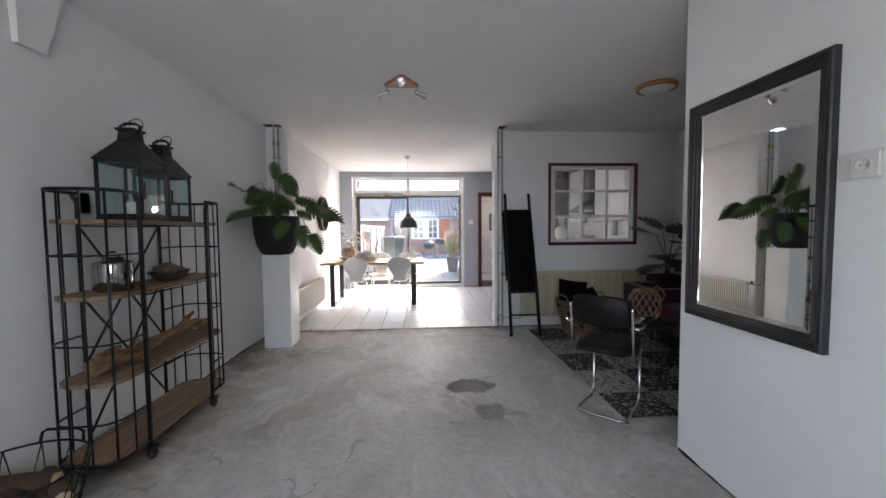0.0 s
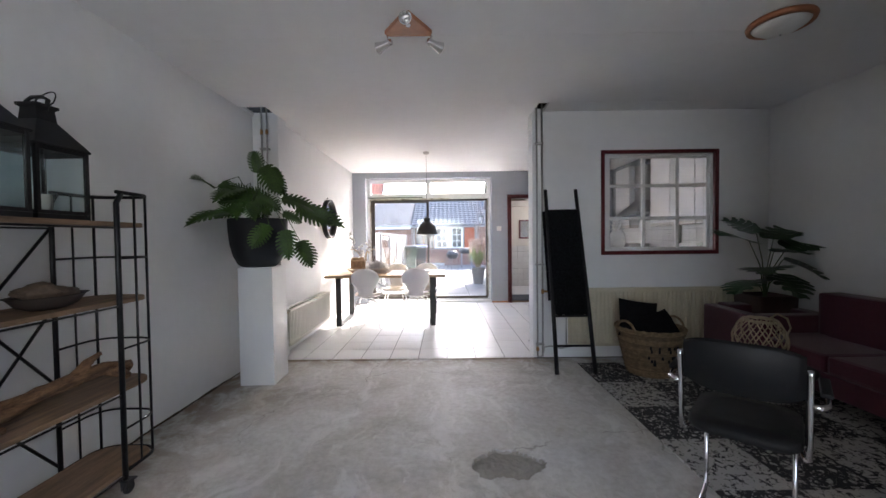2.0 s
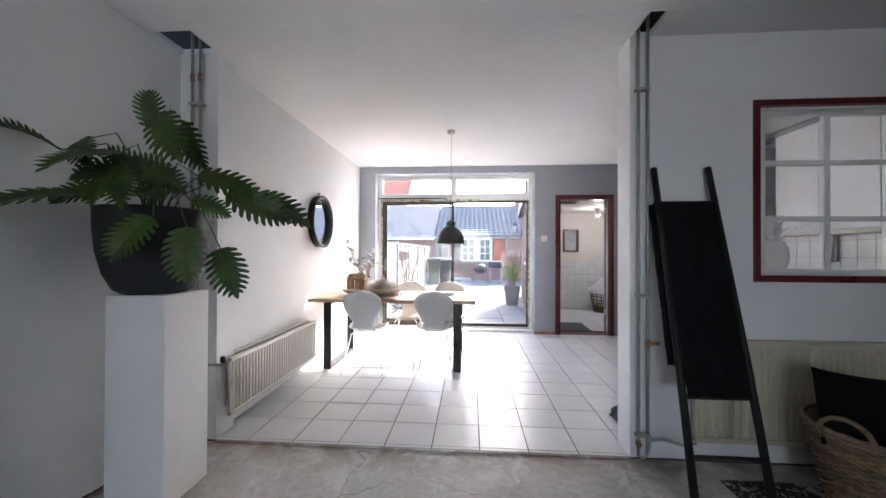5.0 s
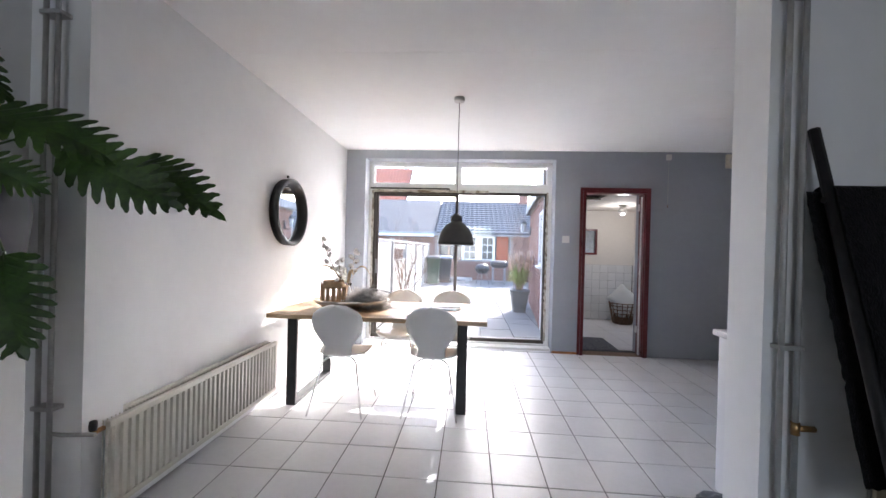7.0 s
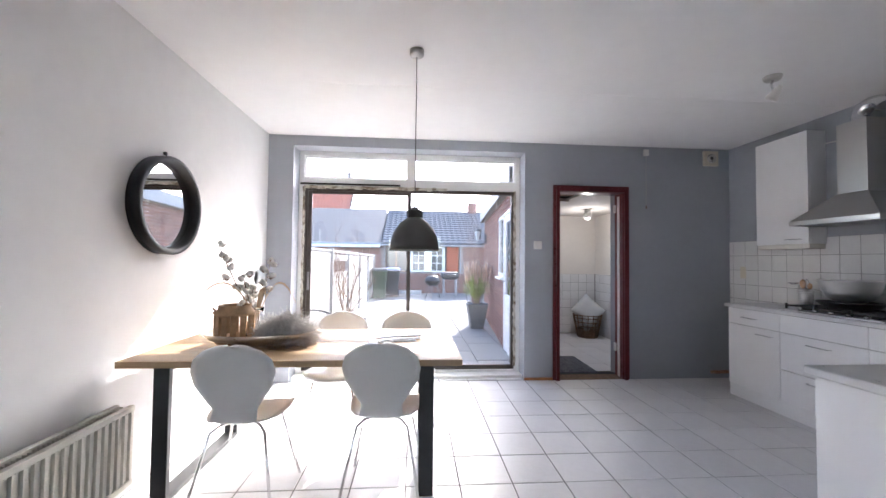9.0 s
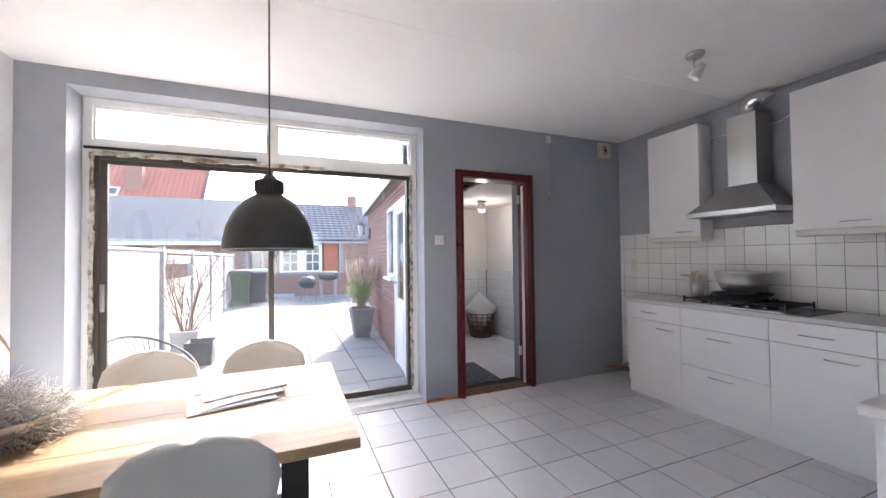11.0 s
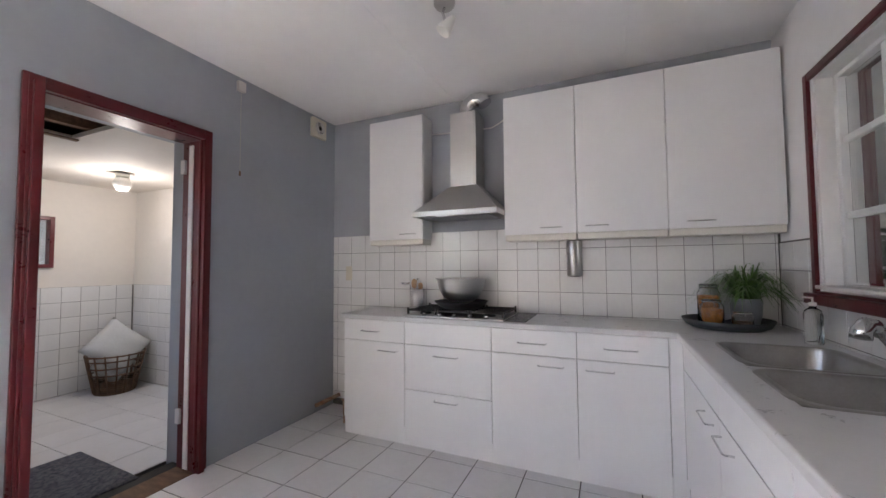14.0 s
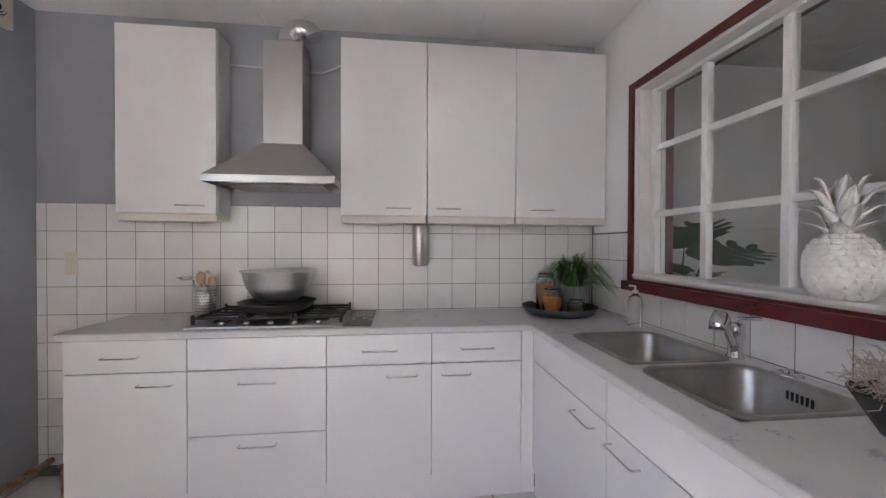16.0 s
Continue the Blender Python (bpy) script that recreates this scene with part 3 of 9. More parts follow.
bm_box(sash, WX1 - 0.055, WX1 - 0.0185, 6.02, 6.072, WZ0 + 0.0185, WZ1 - 0.0185, 0.004)
bm_box(sash, WX0 + 0.0855, WX1 - 0.0555, 6.021, 6.071, WZ0 + 0.0185, WZ0 + 0.04, 0.004)
bm_box(sash, WX0 + 0.0855, WX1 - 0.0555, 6.021, 6.071, WZ1 - 0.04, WZ1 - 0.0185, 0.004)
part("sash", sash, WHITE_PAINT, iw)
part("inner_ledge", box_bm(WX0 + 0.019, WX1 - 0.019, 6.073, PY1 + 0.035, WZ0 + 0.0185, WZ0 + 0.036, 0.005), WHITE_PAINT, iw)
bars = bmesh.new()
ix0, ix1, iz0, iz1 = WX0 + 0.085, WX1 - 0.055, WZ0 + 0.04, WZ1 - 0.04
XS = [ix0, 2.62, 2.98, ix1]
ZS = [iz0, 1.480, 1.830, iz1]
for k in (1, 2):
    x = XS[k]
    bm_box(bars, x - 0.016, x + 0.016, 6.028, 6.066, iz0, iz1, 0.004)
part("glazing_bar", bars, WHITE_PAINT, iw)
bars = bmesh.new()
for k in (1, 2):
    z = ZS[k]
    for i in range(3):
        a = XS[i] + (0.016 if i else 0)
        b = XS[i + 1] - (0.016 if i < 2 else 0)
        bm_box(bars, a, b, 6.031, 6.063, z - 0.016, z + 0.016, 0.004)
part("crossbar", bars, WHITE_PAINT, iw)
for i in range(3):
    for k in range(3):
        g = part("pane", box_bm(XS[i] + 0.012, XS[i + 1] - 0.012, 6.044, 6.048, ZS[k] + 0.012, ZS[k + 1] - 0.012), WINDOW_GLASS, iw)
        g.visible_shadow = False


# small boxed cornice where the living room wall meets the ceiling
def boxed_cornice():
    bm = bmesh.new()
    low = [(LX - 0.01, 2.94, 2.24), (LX + 0.03, 2.94, 2.24), (LX + 0.03, 3.08, 2.24), (LX - 0.01, 3.08, 2.24)]
    top = [(LX - 0.01, 2.92, 2.63), (LX + 0.05, 2.92, 2.63), (LX + 0.05, 3.19, 2.63), (LX - 0.01, 3.19, 2.63)]
    v = [bm.verts.new(c) for c in low + top]
    for f in ((3, 2, 1, 0), (4, 5, 6, 7), (0, 1, 5, 4), (1, 2, 6, 5), (2, 3, 7, 6), (3, 0, 4, 7)):
        bm.faces.new([v[i] for i in f])
    return bm


structure("beam_end", boxed_cornice(), WHITE_WALL, "white plastered beam end below the ceiling")


def ragged_foot(x, y0, y1, side, seedn):
    """Broken plaster edge at the foot of a wall, dark behind."""
    bm, prev = bmesh.new(), None
    n = int((y1 - y0) / 0.03)
    for i in range(n + 1):
        y = y0 + (y1 - y0) * i / n
        h = 0.002 + 0.022 * max(0.0, 0.35 + noise.noise(Vector((y * 1.7, seedn, 0))) + 0.5 * noise.noise(Vector((y * 11, seedn, 3))))
        d = 0.004 + 0.012 * max(0.0, 0.3 + noise.noise(Vector((y * 5, seedn, 7))))
        row = [bm.verts.new((x + side * 0.0012, y, -0.014 + 0.012 + h)), bm.verts.new((x + side * 0.002, y, -0.006)), bm.verts.new((x + side * d, y, -0.0045))]
        if prev:
            for a in (0, 1):
                bm.faces.new((prev[a], prev[a + 1], row[a + 1], row[a]))
        prev = row
    return bm


FOOT_GAP = mat("crumbled_plaster_gap", (0.10, 0.065, 0.04), 0.95, second=(0.02, 0.016, 0.013), scale=18, mix_at=(0.4, 0.6), bump=0.6)
structure("wall_foot_crack", ragged_foot(LX, -1.1, 5.9, 1, 1.0), FOOT_GAP, "crumbled dark joint at the wall foot")
structure("wall_foot_crack", ragged_foot(MX, -1.1, 3.04, -1, 4.0), FOOT_GAP, "crumbled dark joint at the wall foot")

# ---- kitchen ----
UNIT = mat("white_unit_laminate", (0.78, 0.78, 0.79), 0.3, vary=0.015, scale=3, bump=0.04, bscale=40, rvar=0.05)
# Carcass coloured dark so that the gaps between fronts read as shade.
SHADED_CARCASS = mat("gap_shade_carcass", (0.20, 0.195, 0.19), 0.7, vary=0.05)
WORKTOP = mat("pale_grey_worktop", (0.62, 0.62, 0.625), 0.3, vary=0.03, scale=14, bump=0.05, bscale=80)
STEEL = mat("brushed_steel", (0.50, 0.49, 0.475), 0.33, 1.0, vary=0.015, scale=5, rvar=0.03)
CHROME = mat("chrome", (0.72, 0.72, 0.73), 0.09, 1.0, vary=0.02, scale=10, rvar=0.03)
BLACK_IRON = mat("black_cast_iron", (0.018, 0.018, 0.019), 0.5, vary=0.3, scale=20, bump=0.3)
CREAM_TRIM = mat("cream_light_rail", (0.68, 0.65, 0.60), 0.5, vary=0.04)
PLASTIC = mat("cream_plastic", (0.66, 0.61, 0.50), 0.4, vary=0.04)
WHITE_PLASTIC = mat("white_plastic", (0.72, 0.71, 0.67), 0.35, vary=0.03)
GREY_GLASS = mat("grey_hob_plate", (0.14, 0.14, 0.145), 0.25, vary=0.05)


def handle_bar(name, parent, p, q, out):
    """A thin D handle from p to q, standing out by the vector out."""
    bm = bmesh.new()
    p, q, out = Vector(p), Vector(q), Vector(out)
    d = (q - p).normalized() * 0.008
    bm_tube(bm, [p, p + out * 0.8, p + out + d, q + out - d, q + out * 0.8, q], 0.0038, 6)
    return part(name, bm, CHROME, parent, "slim chrome bow handle")


def base_unit_east(y0, y1, fronts, handles, label):
    u = thing("base_cabinet", label, "kitchen cabinet", "kitchen base units", (3.34, (y0 + y1) / 2, 0))
    w = (y1 - y0) / 2
    part("carcass", box_bm(0.021, 0.45, -w + 0.0005, w - 0.0005, 0.125, 0.866, 0.001), SHADED_CARCASS, u)
    for n_, a, b in fronts:
        part(n_, box_bm(0, 0.019, -w + 0.002, w - 0.002, a, b, 0.0015), UNIT, u)
    for z, off, ln in handles:
        handle_bar("handle", u, (0, off - ln / 2, z), (0, off + ln / 2, z), (-0.03, 0, 0))
    part("plinth", box_bm(0.012, 0.028, -w + 0.0003, w - 0.0003, 0.004, 0.122, 0.001), UNIT, u)
    return u


DR, DO = ("drawer_front", 0.712, 0.862), ("door", 0.127, 0.707)
base_unit_east(8.41, 8.94, [DR, DO], [(0.785, 0.02, 0.15), (0.652, -0.13, 0.15)], "white base cabinet with a drawer and door beside the grey wall")
base_unit_east(7.77, 8.41, [("fixed_panel", 0.712, 0.862), ("drawer_front", 0.397, 0.707), ("drawer_front", 0.127, 0.392)], [(0.648, 0.0, 0.17), (0.345, 0.0, 0.17)], "white base cabinet with deep drawers under the gas hob")
base_unit_east(7.25, 7.77, [DR, DO], [(0.785, 0.0, 0.17), (0.655, -0.11, 0.15)], "white base cabinet with a drawer and a door")
base_unit_east(6.78, 7.25, [DR, DO], [(0.785, 0.0, 0.17), (0.655, 0.11, 0.15)], "white base cabinet with drawer and door beside the corner")
cf = thing("corner_filler", "narrow white corner filler strip between the cabinets", "kitchen cabinet", "", (3.34, 6.75, 0))
part("filler_panel", box_bm(-0.004, 0.019, -0.034, 0.0285, 0.127, 0.866, 0.001), UNIT, cf)
part("filler_plinth", box_bm(0.012, 0.028, -0.048, 0.029, 0.004, 0.122, 0.001), UNIT, cf)


def base_unit_south(x0, x1, handle, label, end=False):
    u = thing("base_cabinet", label, "kitchen cabinet", "kitchen base units", ((x0 + x1) / 2, 6.715, 0))
    w = (x1 - x0) / 2
    part("carcass", box_bm(-w + 0.0005, w - 0.0005, -0.555, -0.021, 0.125, 0.866 if end else 0.70, 0.001), SHADED_CARCASS, u)
    if not end:
        part("top_rail", box_bm(-w + 0.0005, w - 0.0005, -0.040, -0.0215, 0.701, 0.866, 0.001), SHADED_CARCASS, u)
    part("fixed_panel", box_bm(-w + 0.002, w - 0.002, -0.019, 0, 0.712, 0.862, 0.0015), UNIT, u)
    part("door", box_bm(-w + 0.002, w - 0.002, -0.019, 0, 0.127, 0.707, 0.0015), UNIT, u)
    part("plinth", box_bm(-w + 0.0003, w - 0.0003, -0.028, -0.012, 0.004, 0.122, 0.001), UNIT, u)
    handle_bar("handle", u, (handle - 0.075, 0, 0.655), (handle + 0.075, 0, 0.655), (0, 0.03, 0))
    return u


base_unit_south(2.64, 3.3395, -0.20, "white sink base cabinet with a blank panel over the door")
base_unit_south(2.03, 2.638, 0.20, "white base cabinet with a blank panel over the door")
base_unit_south(1.755, 2.028, 0.06, "white end base cabinet with a plain side panel", True)
ep = thing("end_panel", "plain white panel closing the cabinet row", "kitchen cabinet", "", (1.735, 6.715, 0))
part("side_panel", box_bm(0, 0.0185, -0.56, 0.0, 0.004, 0.866, 0.001), UNIT, ep)

SINK_HOLES = [(2.655, 3.105, 6.225, 6.62), (2.235, 2.615, 6.225, 6.62)]
bm = slab("z", 0.868, 0.902, 1.715, EX - 0.007, 6.148, 8.965, [(1.715, 3.315, 6.745, 8.965)] + SINK_HOLES)
wk = solo("worktop", bm, WORKTOP, "pale grey laminate worktop running round the corner", "worktop")
bv = wk.modifiers.new("edge", "BEVEL")
bv.width, bv.segments, bv.limit_method = 0.008, 3, "ANGLE"


def rrect(cx, cy, w, h, r, z, k=5):
    pts = []
    for sx, sy, a0 in ((1, 1, 0), (-1, 1, 90), (-1, -1, 180), (1, -1, 270)):
        for i in range(k + 1):
            a = radians(a0 + 90 * i / k)
            pts.append((cx + sx * (w / 2 - r) + r * math.cos(a), cy + sy * (h / 2 - r) + r * math.sin(a), z))
    return pts


def bm_rings(bm, rings, close=True):
    rr_ = [[bm.verts.new(p) for p in ring] for ring in rings]
    for a, b in zip(rr_, rr_[1:]):
        for j in range(len(a)):
            bm.faces.new((a[j], a[(j + 1) % len(a)], b[(j + 1) % len(b)], b[j])).smooth = True
    if close:
        bm.faces.new(rr_[-1])
    return rr_


SINK_STEEL = mat("satin_sink_steel", (0.36, 0.35, 0.335), 0.36, 1.0, vary=0.08, scale=14, rvar=0.1)
sink = thing("sink", "double bowl stainless steel sink set into the worktop", "kitchen sink", "", (2.67, 6.42, 0.9))
for cx, w in ((0.21, 0.425), (-0.245, 0.355)):
    bm = bmesh.new()
    bm_rings(bm, [rrect(cx, 0, w + 0.045, 0.43, 0.08, 0.0022), rrect(cx, 0, w + 0.04, 0.425, 0.08, 0.005), rrect(cx, 0, w - 0.005, 0.375, 0.075, 0.004),
                  rrect(cx, 0, w - 0.012, 0.368, 0.072, -0.006), rrect(cx, 0, w - 0.03, 0.35, 0.07, -0.13), rrect(cx, 0, w - 0.07, 0.31, 0.06, -0.158), rrect(cx, 0, 0.08, 0.08, 0.039, -0.164)])
    part("bowl", bm, SINK_STEEL, sink)
    bm = bmesh.new()
    bm_lathe(bm, [(0.036, -0.1635), (0.036, -0.161), (0.028, -0.160), (0.0, -0.162)], 20, (cx, 0, 0))
    part("drain", bm, CHROME, sink)
bm = bmesh.new()
for i in range(6):
    bm_box(bm, -0.29 + i * 0.014, -0.282 + i * 0.014, -0.1845, -0.1805, -0.055, -0.028)
part("overflow_slot", bm, DARK, sink)

tap = thing("faucet", "chrome mixer tap with pull-out spray head behind the sink", "faucet", "", (2.69, 6.185, 0.902))
tap.rotation_euler = (0, 0, radians(48))
bm = bmesh.new()
bm_lathe(bm, [(0.0, 0), (0.03, 0.0), (0.03, 0.006), (0.024, 0.01), (0.024, 0.075), (0.028, 0.08), (0.028, 0.115), (0.022, 0.128), (0, 0.13)], 24)
part("body", bm, CHROME, tap)
bm = bmesh.new()
bm_tube(bm, [(0.0, 0.02, 0.035), (0.015, 0.055, 0.075), (0.03, 0.09, 0.12), (0.038, 0.115, 0.145)], 0.013, 12)
part("spout", bm, CHROME, tap)
bm = bmesh.new()
bm_tube(bm, [(0.036, 0.108, 0.14), (0.043, 0.13, 0.163), (0.05, 0.155, 0.168), (0.054, 0.178, 0.150), (0.055, 0.185, 0.125)], 0.021, 14, r2=0.027)
part("spray_head", bm, CHROME, tap)
bm = bmesh.new()
bm_tube(bm, [(0, 0, 0.125), (-0.012, -0.01, 0.142), (-0.05, 0.01, 0.150), (-0.075, 0.02, 0.153)], 0.007, 8)
part("lever", bm, CHROME, tap)
bm = bmesh.new()
bm_lathe(bm, [(0, 0), (0.04, 0), (0.042, 0.003), (0.03, 0.008), (0.014, 0.008), (0.012, 0.016), (0, 0.017)], 24)
dc = solo("drain_cover", bm, CHROME, "round steel drain stopper lying behind the sink", "drain stopper")
dc.location = (2.50, 6.185, 0.902)

# wall units
HOODY = (7.775, 8.355)


def wall_unit(y0, y1, handle, label, x=3.625, z0=1.48, z1=2.48):
    u = thing("wall_cabinet", label, "kitchen cabinet", "kitchen wall units", (x, (y0 + y1) / 2, 0))
    w = (y1 - y0) / 2
    part("carcass", box_bm(0.021, EX - x - 0.001, -w + 0.0005, w - 0.0005, z0, z1 - 0.001, 0.001), UNIT, u)
    part("door", box_bm(0, 0.019, -w + 0.0015, w - 0.0015, z0, z1, 0.0015), UNIT, u)
    handle_bar("handle", u, (0, handle - 0.07, z0 + 0.04), (0, handle + 0.07, z0 + 0.04), (-0.026, 0, 0))
    part("light_rail", box_bm(0.008, EX - x - 0.014, -w + 0.003, w - 0.003, z0 - 0.045, z0 - 0.0005, 0.008), CREAM_TRIM, u, "cream rail below")
    return u


wall_unit(8.405, 8.91, -0.12, "tall white wall cabinet between the extractor hood and the corner")
wall_unit(7.255, 7.745, -0.08, "tall white wall cabinet beside the extractor hood")
wall_unit(6.725, 7.253, 0.14, "tall white wall cabinet in the middle of the row")
wall_unit(6.155, 6.723, 0.12, "tall white wall cabinet against the partition", x=3.627)

hood = thing("extractor_hood", "stainless steel chimney extractor hood over the gas hob", "extractor hood", "", (EX - 0.008, 8.062, 1.622))
bm = bmesh.new()
bm_rings(bm, [[(-0.38, -0.32, 0.0), (-0.001, -0.32, 0.0), (-0.001, 0.32, 0.0), (-0.38, 0.32, 0.0)], [(-0.38, -0.32, 0.036), (-0.001, -0.32, 0.036), (-0.001, 0.32, 0.036), (-0.38, 0.32, 0.036)],
              [(-0.205, -0.122, 0.24), (-0.001, -0.122, 0.24), (-0.001, 0.092, 0.24), (-0.205, 0.092, 0.24)]])
for f in bm.faces:
    f.smooth = False
bmesh.ops.bevel(bm, geom=list(bm.edges), offset=0.0015, segments=1, affect="EDGES")
part("canopy", bm, STEEL, hood)
part("chimney", box_bm(-0.20, -0.001, -0.118, 0.088, 0.241, 0.800, 0.002), STEEL, hood)
part("filter", box_bm(-0.34, -0.05, -0.25, -0.005, -0.006, -0.0005, 0.001), ZINC, hood, "grey grease filter")
part("filter", box_bm(-0.34, -0.05, 0.005, 0.25, -0.006, -0.0005, 0.001), ZINC, hood, "grey grease filter")
bm = bmesh.new()
pts = []
for i in range(26):
    a = i / 25
    if a < 0.2:
        pts.append((-0.11, -0.01, 0.801 + a / 0.2 * 0.03))
    else:
        b = (a - 0.2) / 0.8 * math.pi * 0.86
        pts.append((-0.11, -0.01 - 0.082 * (1 - math.cos(b)), 0.831 + 0.082 * math.sin(b)))
bm2 = bmesh.new()
fine = []
for i in range(len(pts) - 1):
    for s in (0, 0.5):
        fine.append(Vector(pts[i]).lerp(Vector(pts[i + 1]), s))
bm_tube(bm2, fine, 0.052, 18)
for i, v in enumerate(bm2.verts):
    k = i // 18
    c = fine[min(k, len(fine) - 1)]
    v.co = c + (v.co - c) * (1.07 if k % 2 else 0.95)
part("flexible_duct", bm2, CHROME, hood, "crinkled aluminium duct")

hob = thing("gas_hob", "five burner steel gas hob with black cast grates", "hob", "", (3.60, 8.07, 0.902))
part("top_plate", box_bm(-0.235, 0.235, -0.37, 0.37, 0, 0.009, 0.003), STEEL, hob)
for x, y, r in ((-0.10, 0.25, 0.035), (0.11, 0.25, 0.045), (0.02, 0.0, 0.06), (-0.09, -0.24, 0.035), (0.11, -0.24, 0.045)):
    bm = bmesh.new()
    bm_lathe(bm, [(0, 0.009), (r * 1.25, 0.009), (r * 1.2, 0.016), (r, 0.02), (r, 0.028), (r * 0.7, 0.03), (0, 0.031)], 20, (x, y, 0))
    part("burner", bm, BLACK_IRON, hob)
for y in (-0.245, 0.0, 0.245):
    bm = bmesh.new()
    for dx in (-0.17, 0.0, 0.19):
        bm_box(bm, dx - 0.006, dx + 0.006, y - 0.115, y + 0.115, 0.033, 0.046, 0.002)
    for dy in (-0.112, 0.112):
        bm_box(bm, -0.18, 0.2, y + dy - 0.006, y + dy + 0.006, 0.030, 0.042, 0.002)
        for dx in (-0.174, 0.194):
            bm_box(bm, dx - 0.007, dx + 0.007, y + dy - 0.007, y + dy + 0.007, 0.0095, 0.058, 0.002)
    for dx in (-0.08, 0.1):
        bm_box(bm, dx - 0.005, dx + 0.005, y - 0.11, y + 0.11, 0.034, 0.045, 0.002)
    part("grate", bm, BLACK_IRON, hob)
for i in range(5):
    bm = bmesh.new()
    bm_lathe(bm, [(0, 0), (0.016, 0), (0.015, 0.018), (0, 0.019)], 16, (-0.205, -0.25 + i * 0.115, 0.009))
    part("knob", bm, CHROME, hob)
solo("hob_side_plate", box_bm(3.36, 3.80, 7.555, 7.696, 0.902, 0.908, 0.002), GREY_GLASS, "grey plate set in the worktop beside the hob", "hob plate")

PAN = mat("dark_pan_enamel", (0.035, 0.035, 0.038), 0.45, vary=0.25, scale=20, bump=0.2)
bm = bmesh.new()
bm_lathe(bm, [(0, 0.0), (0.12, 0.0), (0.165, 0.02), (0.195, 0.052), (0.2, 0.056), (0.19, 0.052), (0.16, 0.024), (0, 0.008)], 36)
pan = solo("wok", bm, PAN, "dark shallow wok on the middle burner grate", "pan")
pan.location = (3.585, 8.07, 0.949)
bm = bmesh.new()
bm_lathe(bm, [(0, 0.0), (0.08, 0.0), (0.13, 0.025), (0.165, 0.075), (0.18, 0.135), (0.193, 0.141), (0.193, 0.138), (0.176, 0.13), (0.16, 0.078), (0.125, 0.03), (0.07, 0.006), (0, 0.006)], 40)
bowl = solo("mixing_bowl", bm, mat("bright_brushed_steel", (0.88, 0.87, 0.85), 0.34, 1.0, vary=0.03, scale=20, stretch=(1, 1, 6)), "wide brushed steel mixing bowl stacked on the wok", "bowl")
bowl.location, bowl.scale = (3.585, 8.07, 1.003), (1.0, 1.0, 1.2)

ut = thing("utensil_holder", "perforated steel cylinder holding kitchen utensils beside the hob", "utensil holder", "", (3.68, 8.49, 0.902))
bm = bmesh.new()
bm_lathe(bm, [(0, 0), (0.05, 0), (0.05, 0.175), (0.047, 0.175), (0.047, 0.004), (0, 0.004)], 28)
part("cylinder", bm, mat("satin_bright_steel", (0.75, 0.74, 0.73), 0.35, 1.0, vary=0.03), ut)
bm = bmesh.new()
for k in range(22):
    for j in range(9):
        a = 2 * math.pi * (k + 0.5 * (j % 2)) / 22
        m_ = pose(0.0502 * math.cos(a), 0.0502 * math.sin(a), 0.025 + j * 0.016, 0, 0, math.degrees(a))
        bm_box(bm, -0.0004, 0.0006, -0.0028, 0.0028, -0.0028, 0.0028, 0, m_)
part("perforation", bm, DARK, ut)
WOODEN = mat("pale_beech_wood", (0.50, 0.31, 0.18), 0.6, vary=0.12, scale=20, bump=0.1)
bm = bmesh.new()
bm_tube(bm, [(0.0, 0.01, 0.01), (-0.005, 0.02, 0.2)], 0.006, 8)
bm_lathe(bm, [(0, 0), (0.02, 0.01), (0.027, 0.04), (0.022, 0.065), (0, 0.08)], 14, (-0.006, 0.02, 0.18), 0.35, 1)
part("wooden_spoon", bm, WOODEN, ut)
bm = bmesh.new()
bm_tube(bm, [(0.0, -0.02, 0.01), (0.005, -0.03, 0.19)], 0.006, 8)
bm_lathe(bm, [(0, 0), (0.016, 0.01), (0.022, 0.03), (0.018, 0.05), (0, 0.06)], 14, (0.006, -0.031, 0.17), 0.35, 1)
part("wooden_spatula", bm, WOODEN, ut)
bm = bmesh.new()
bm_tube(bm, [(0.0, 0.03, 0.01), (0, 0.06, 0.21)], 0.004, 8)
bm_lathe(bm, [(0, 0), (0.03, 0.006), (0.045, 0.022), (0.043, 0.022), (0.028, 0.009), (0, 0.003)], 18, (0.0, 0.10, 0.205))
part("ladle", bm, CHROME, ut)
bm = bmesh.new()
for k in range(5):
    a = math.pi * k / 5
    bm_tube(bm, [(0, -0.01, 0.16), (0.02 * math.cos(a), -0.01 + 0.02 * math.sin(a), 0.20), (0.024 * math.cos(a), -0.01 + 0.024 * math.sin(a), 0.235), (0, -0.01, 0.265),
                 (-0.024 * math.cos(a), -0.01 - 0.024 * math.sin(a), 0.235), (-0.02 * math.cos(a), -0.01 - 0.02 * math.sin(a), 0.20), (0, -0.01, 0.16)], 0.001, 5)
part("whisk", bm, CHROME, ut)

bm = bmesh.new()
bm_lathe(bm, [(0, 0), (0.045, 0), (0.052, 0.01), (0.053, 0.24), (0.05, 0.25), (0, 0.252)], 28)
dsp = thing("paper_dispenser", "brushed steel cylinder dispenser hung under the wall cabinets", "dispenser", "", (3.755, 7.285, 1.185))
part("cylinder", bm, STEEL, dsp)
bm = bmesh.new()
bm_lathe(bm, [(0, -0.004), (0.03, -0.003), (0.044, -0.0005), (0, -0.0005)], 20)
part("outlet", bm, DARK, dsp)
part("mount", box_bm(0.045, EX - 0.0085 - 3.755, -0.02, 0.02, 0.05, 0.2, 0.002), STEEL, dsp)


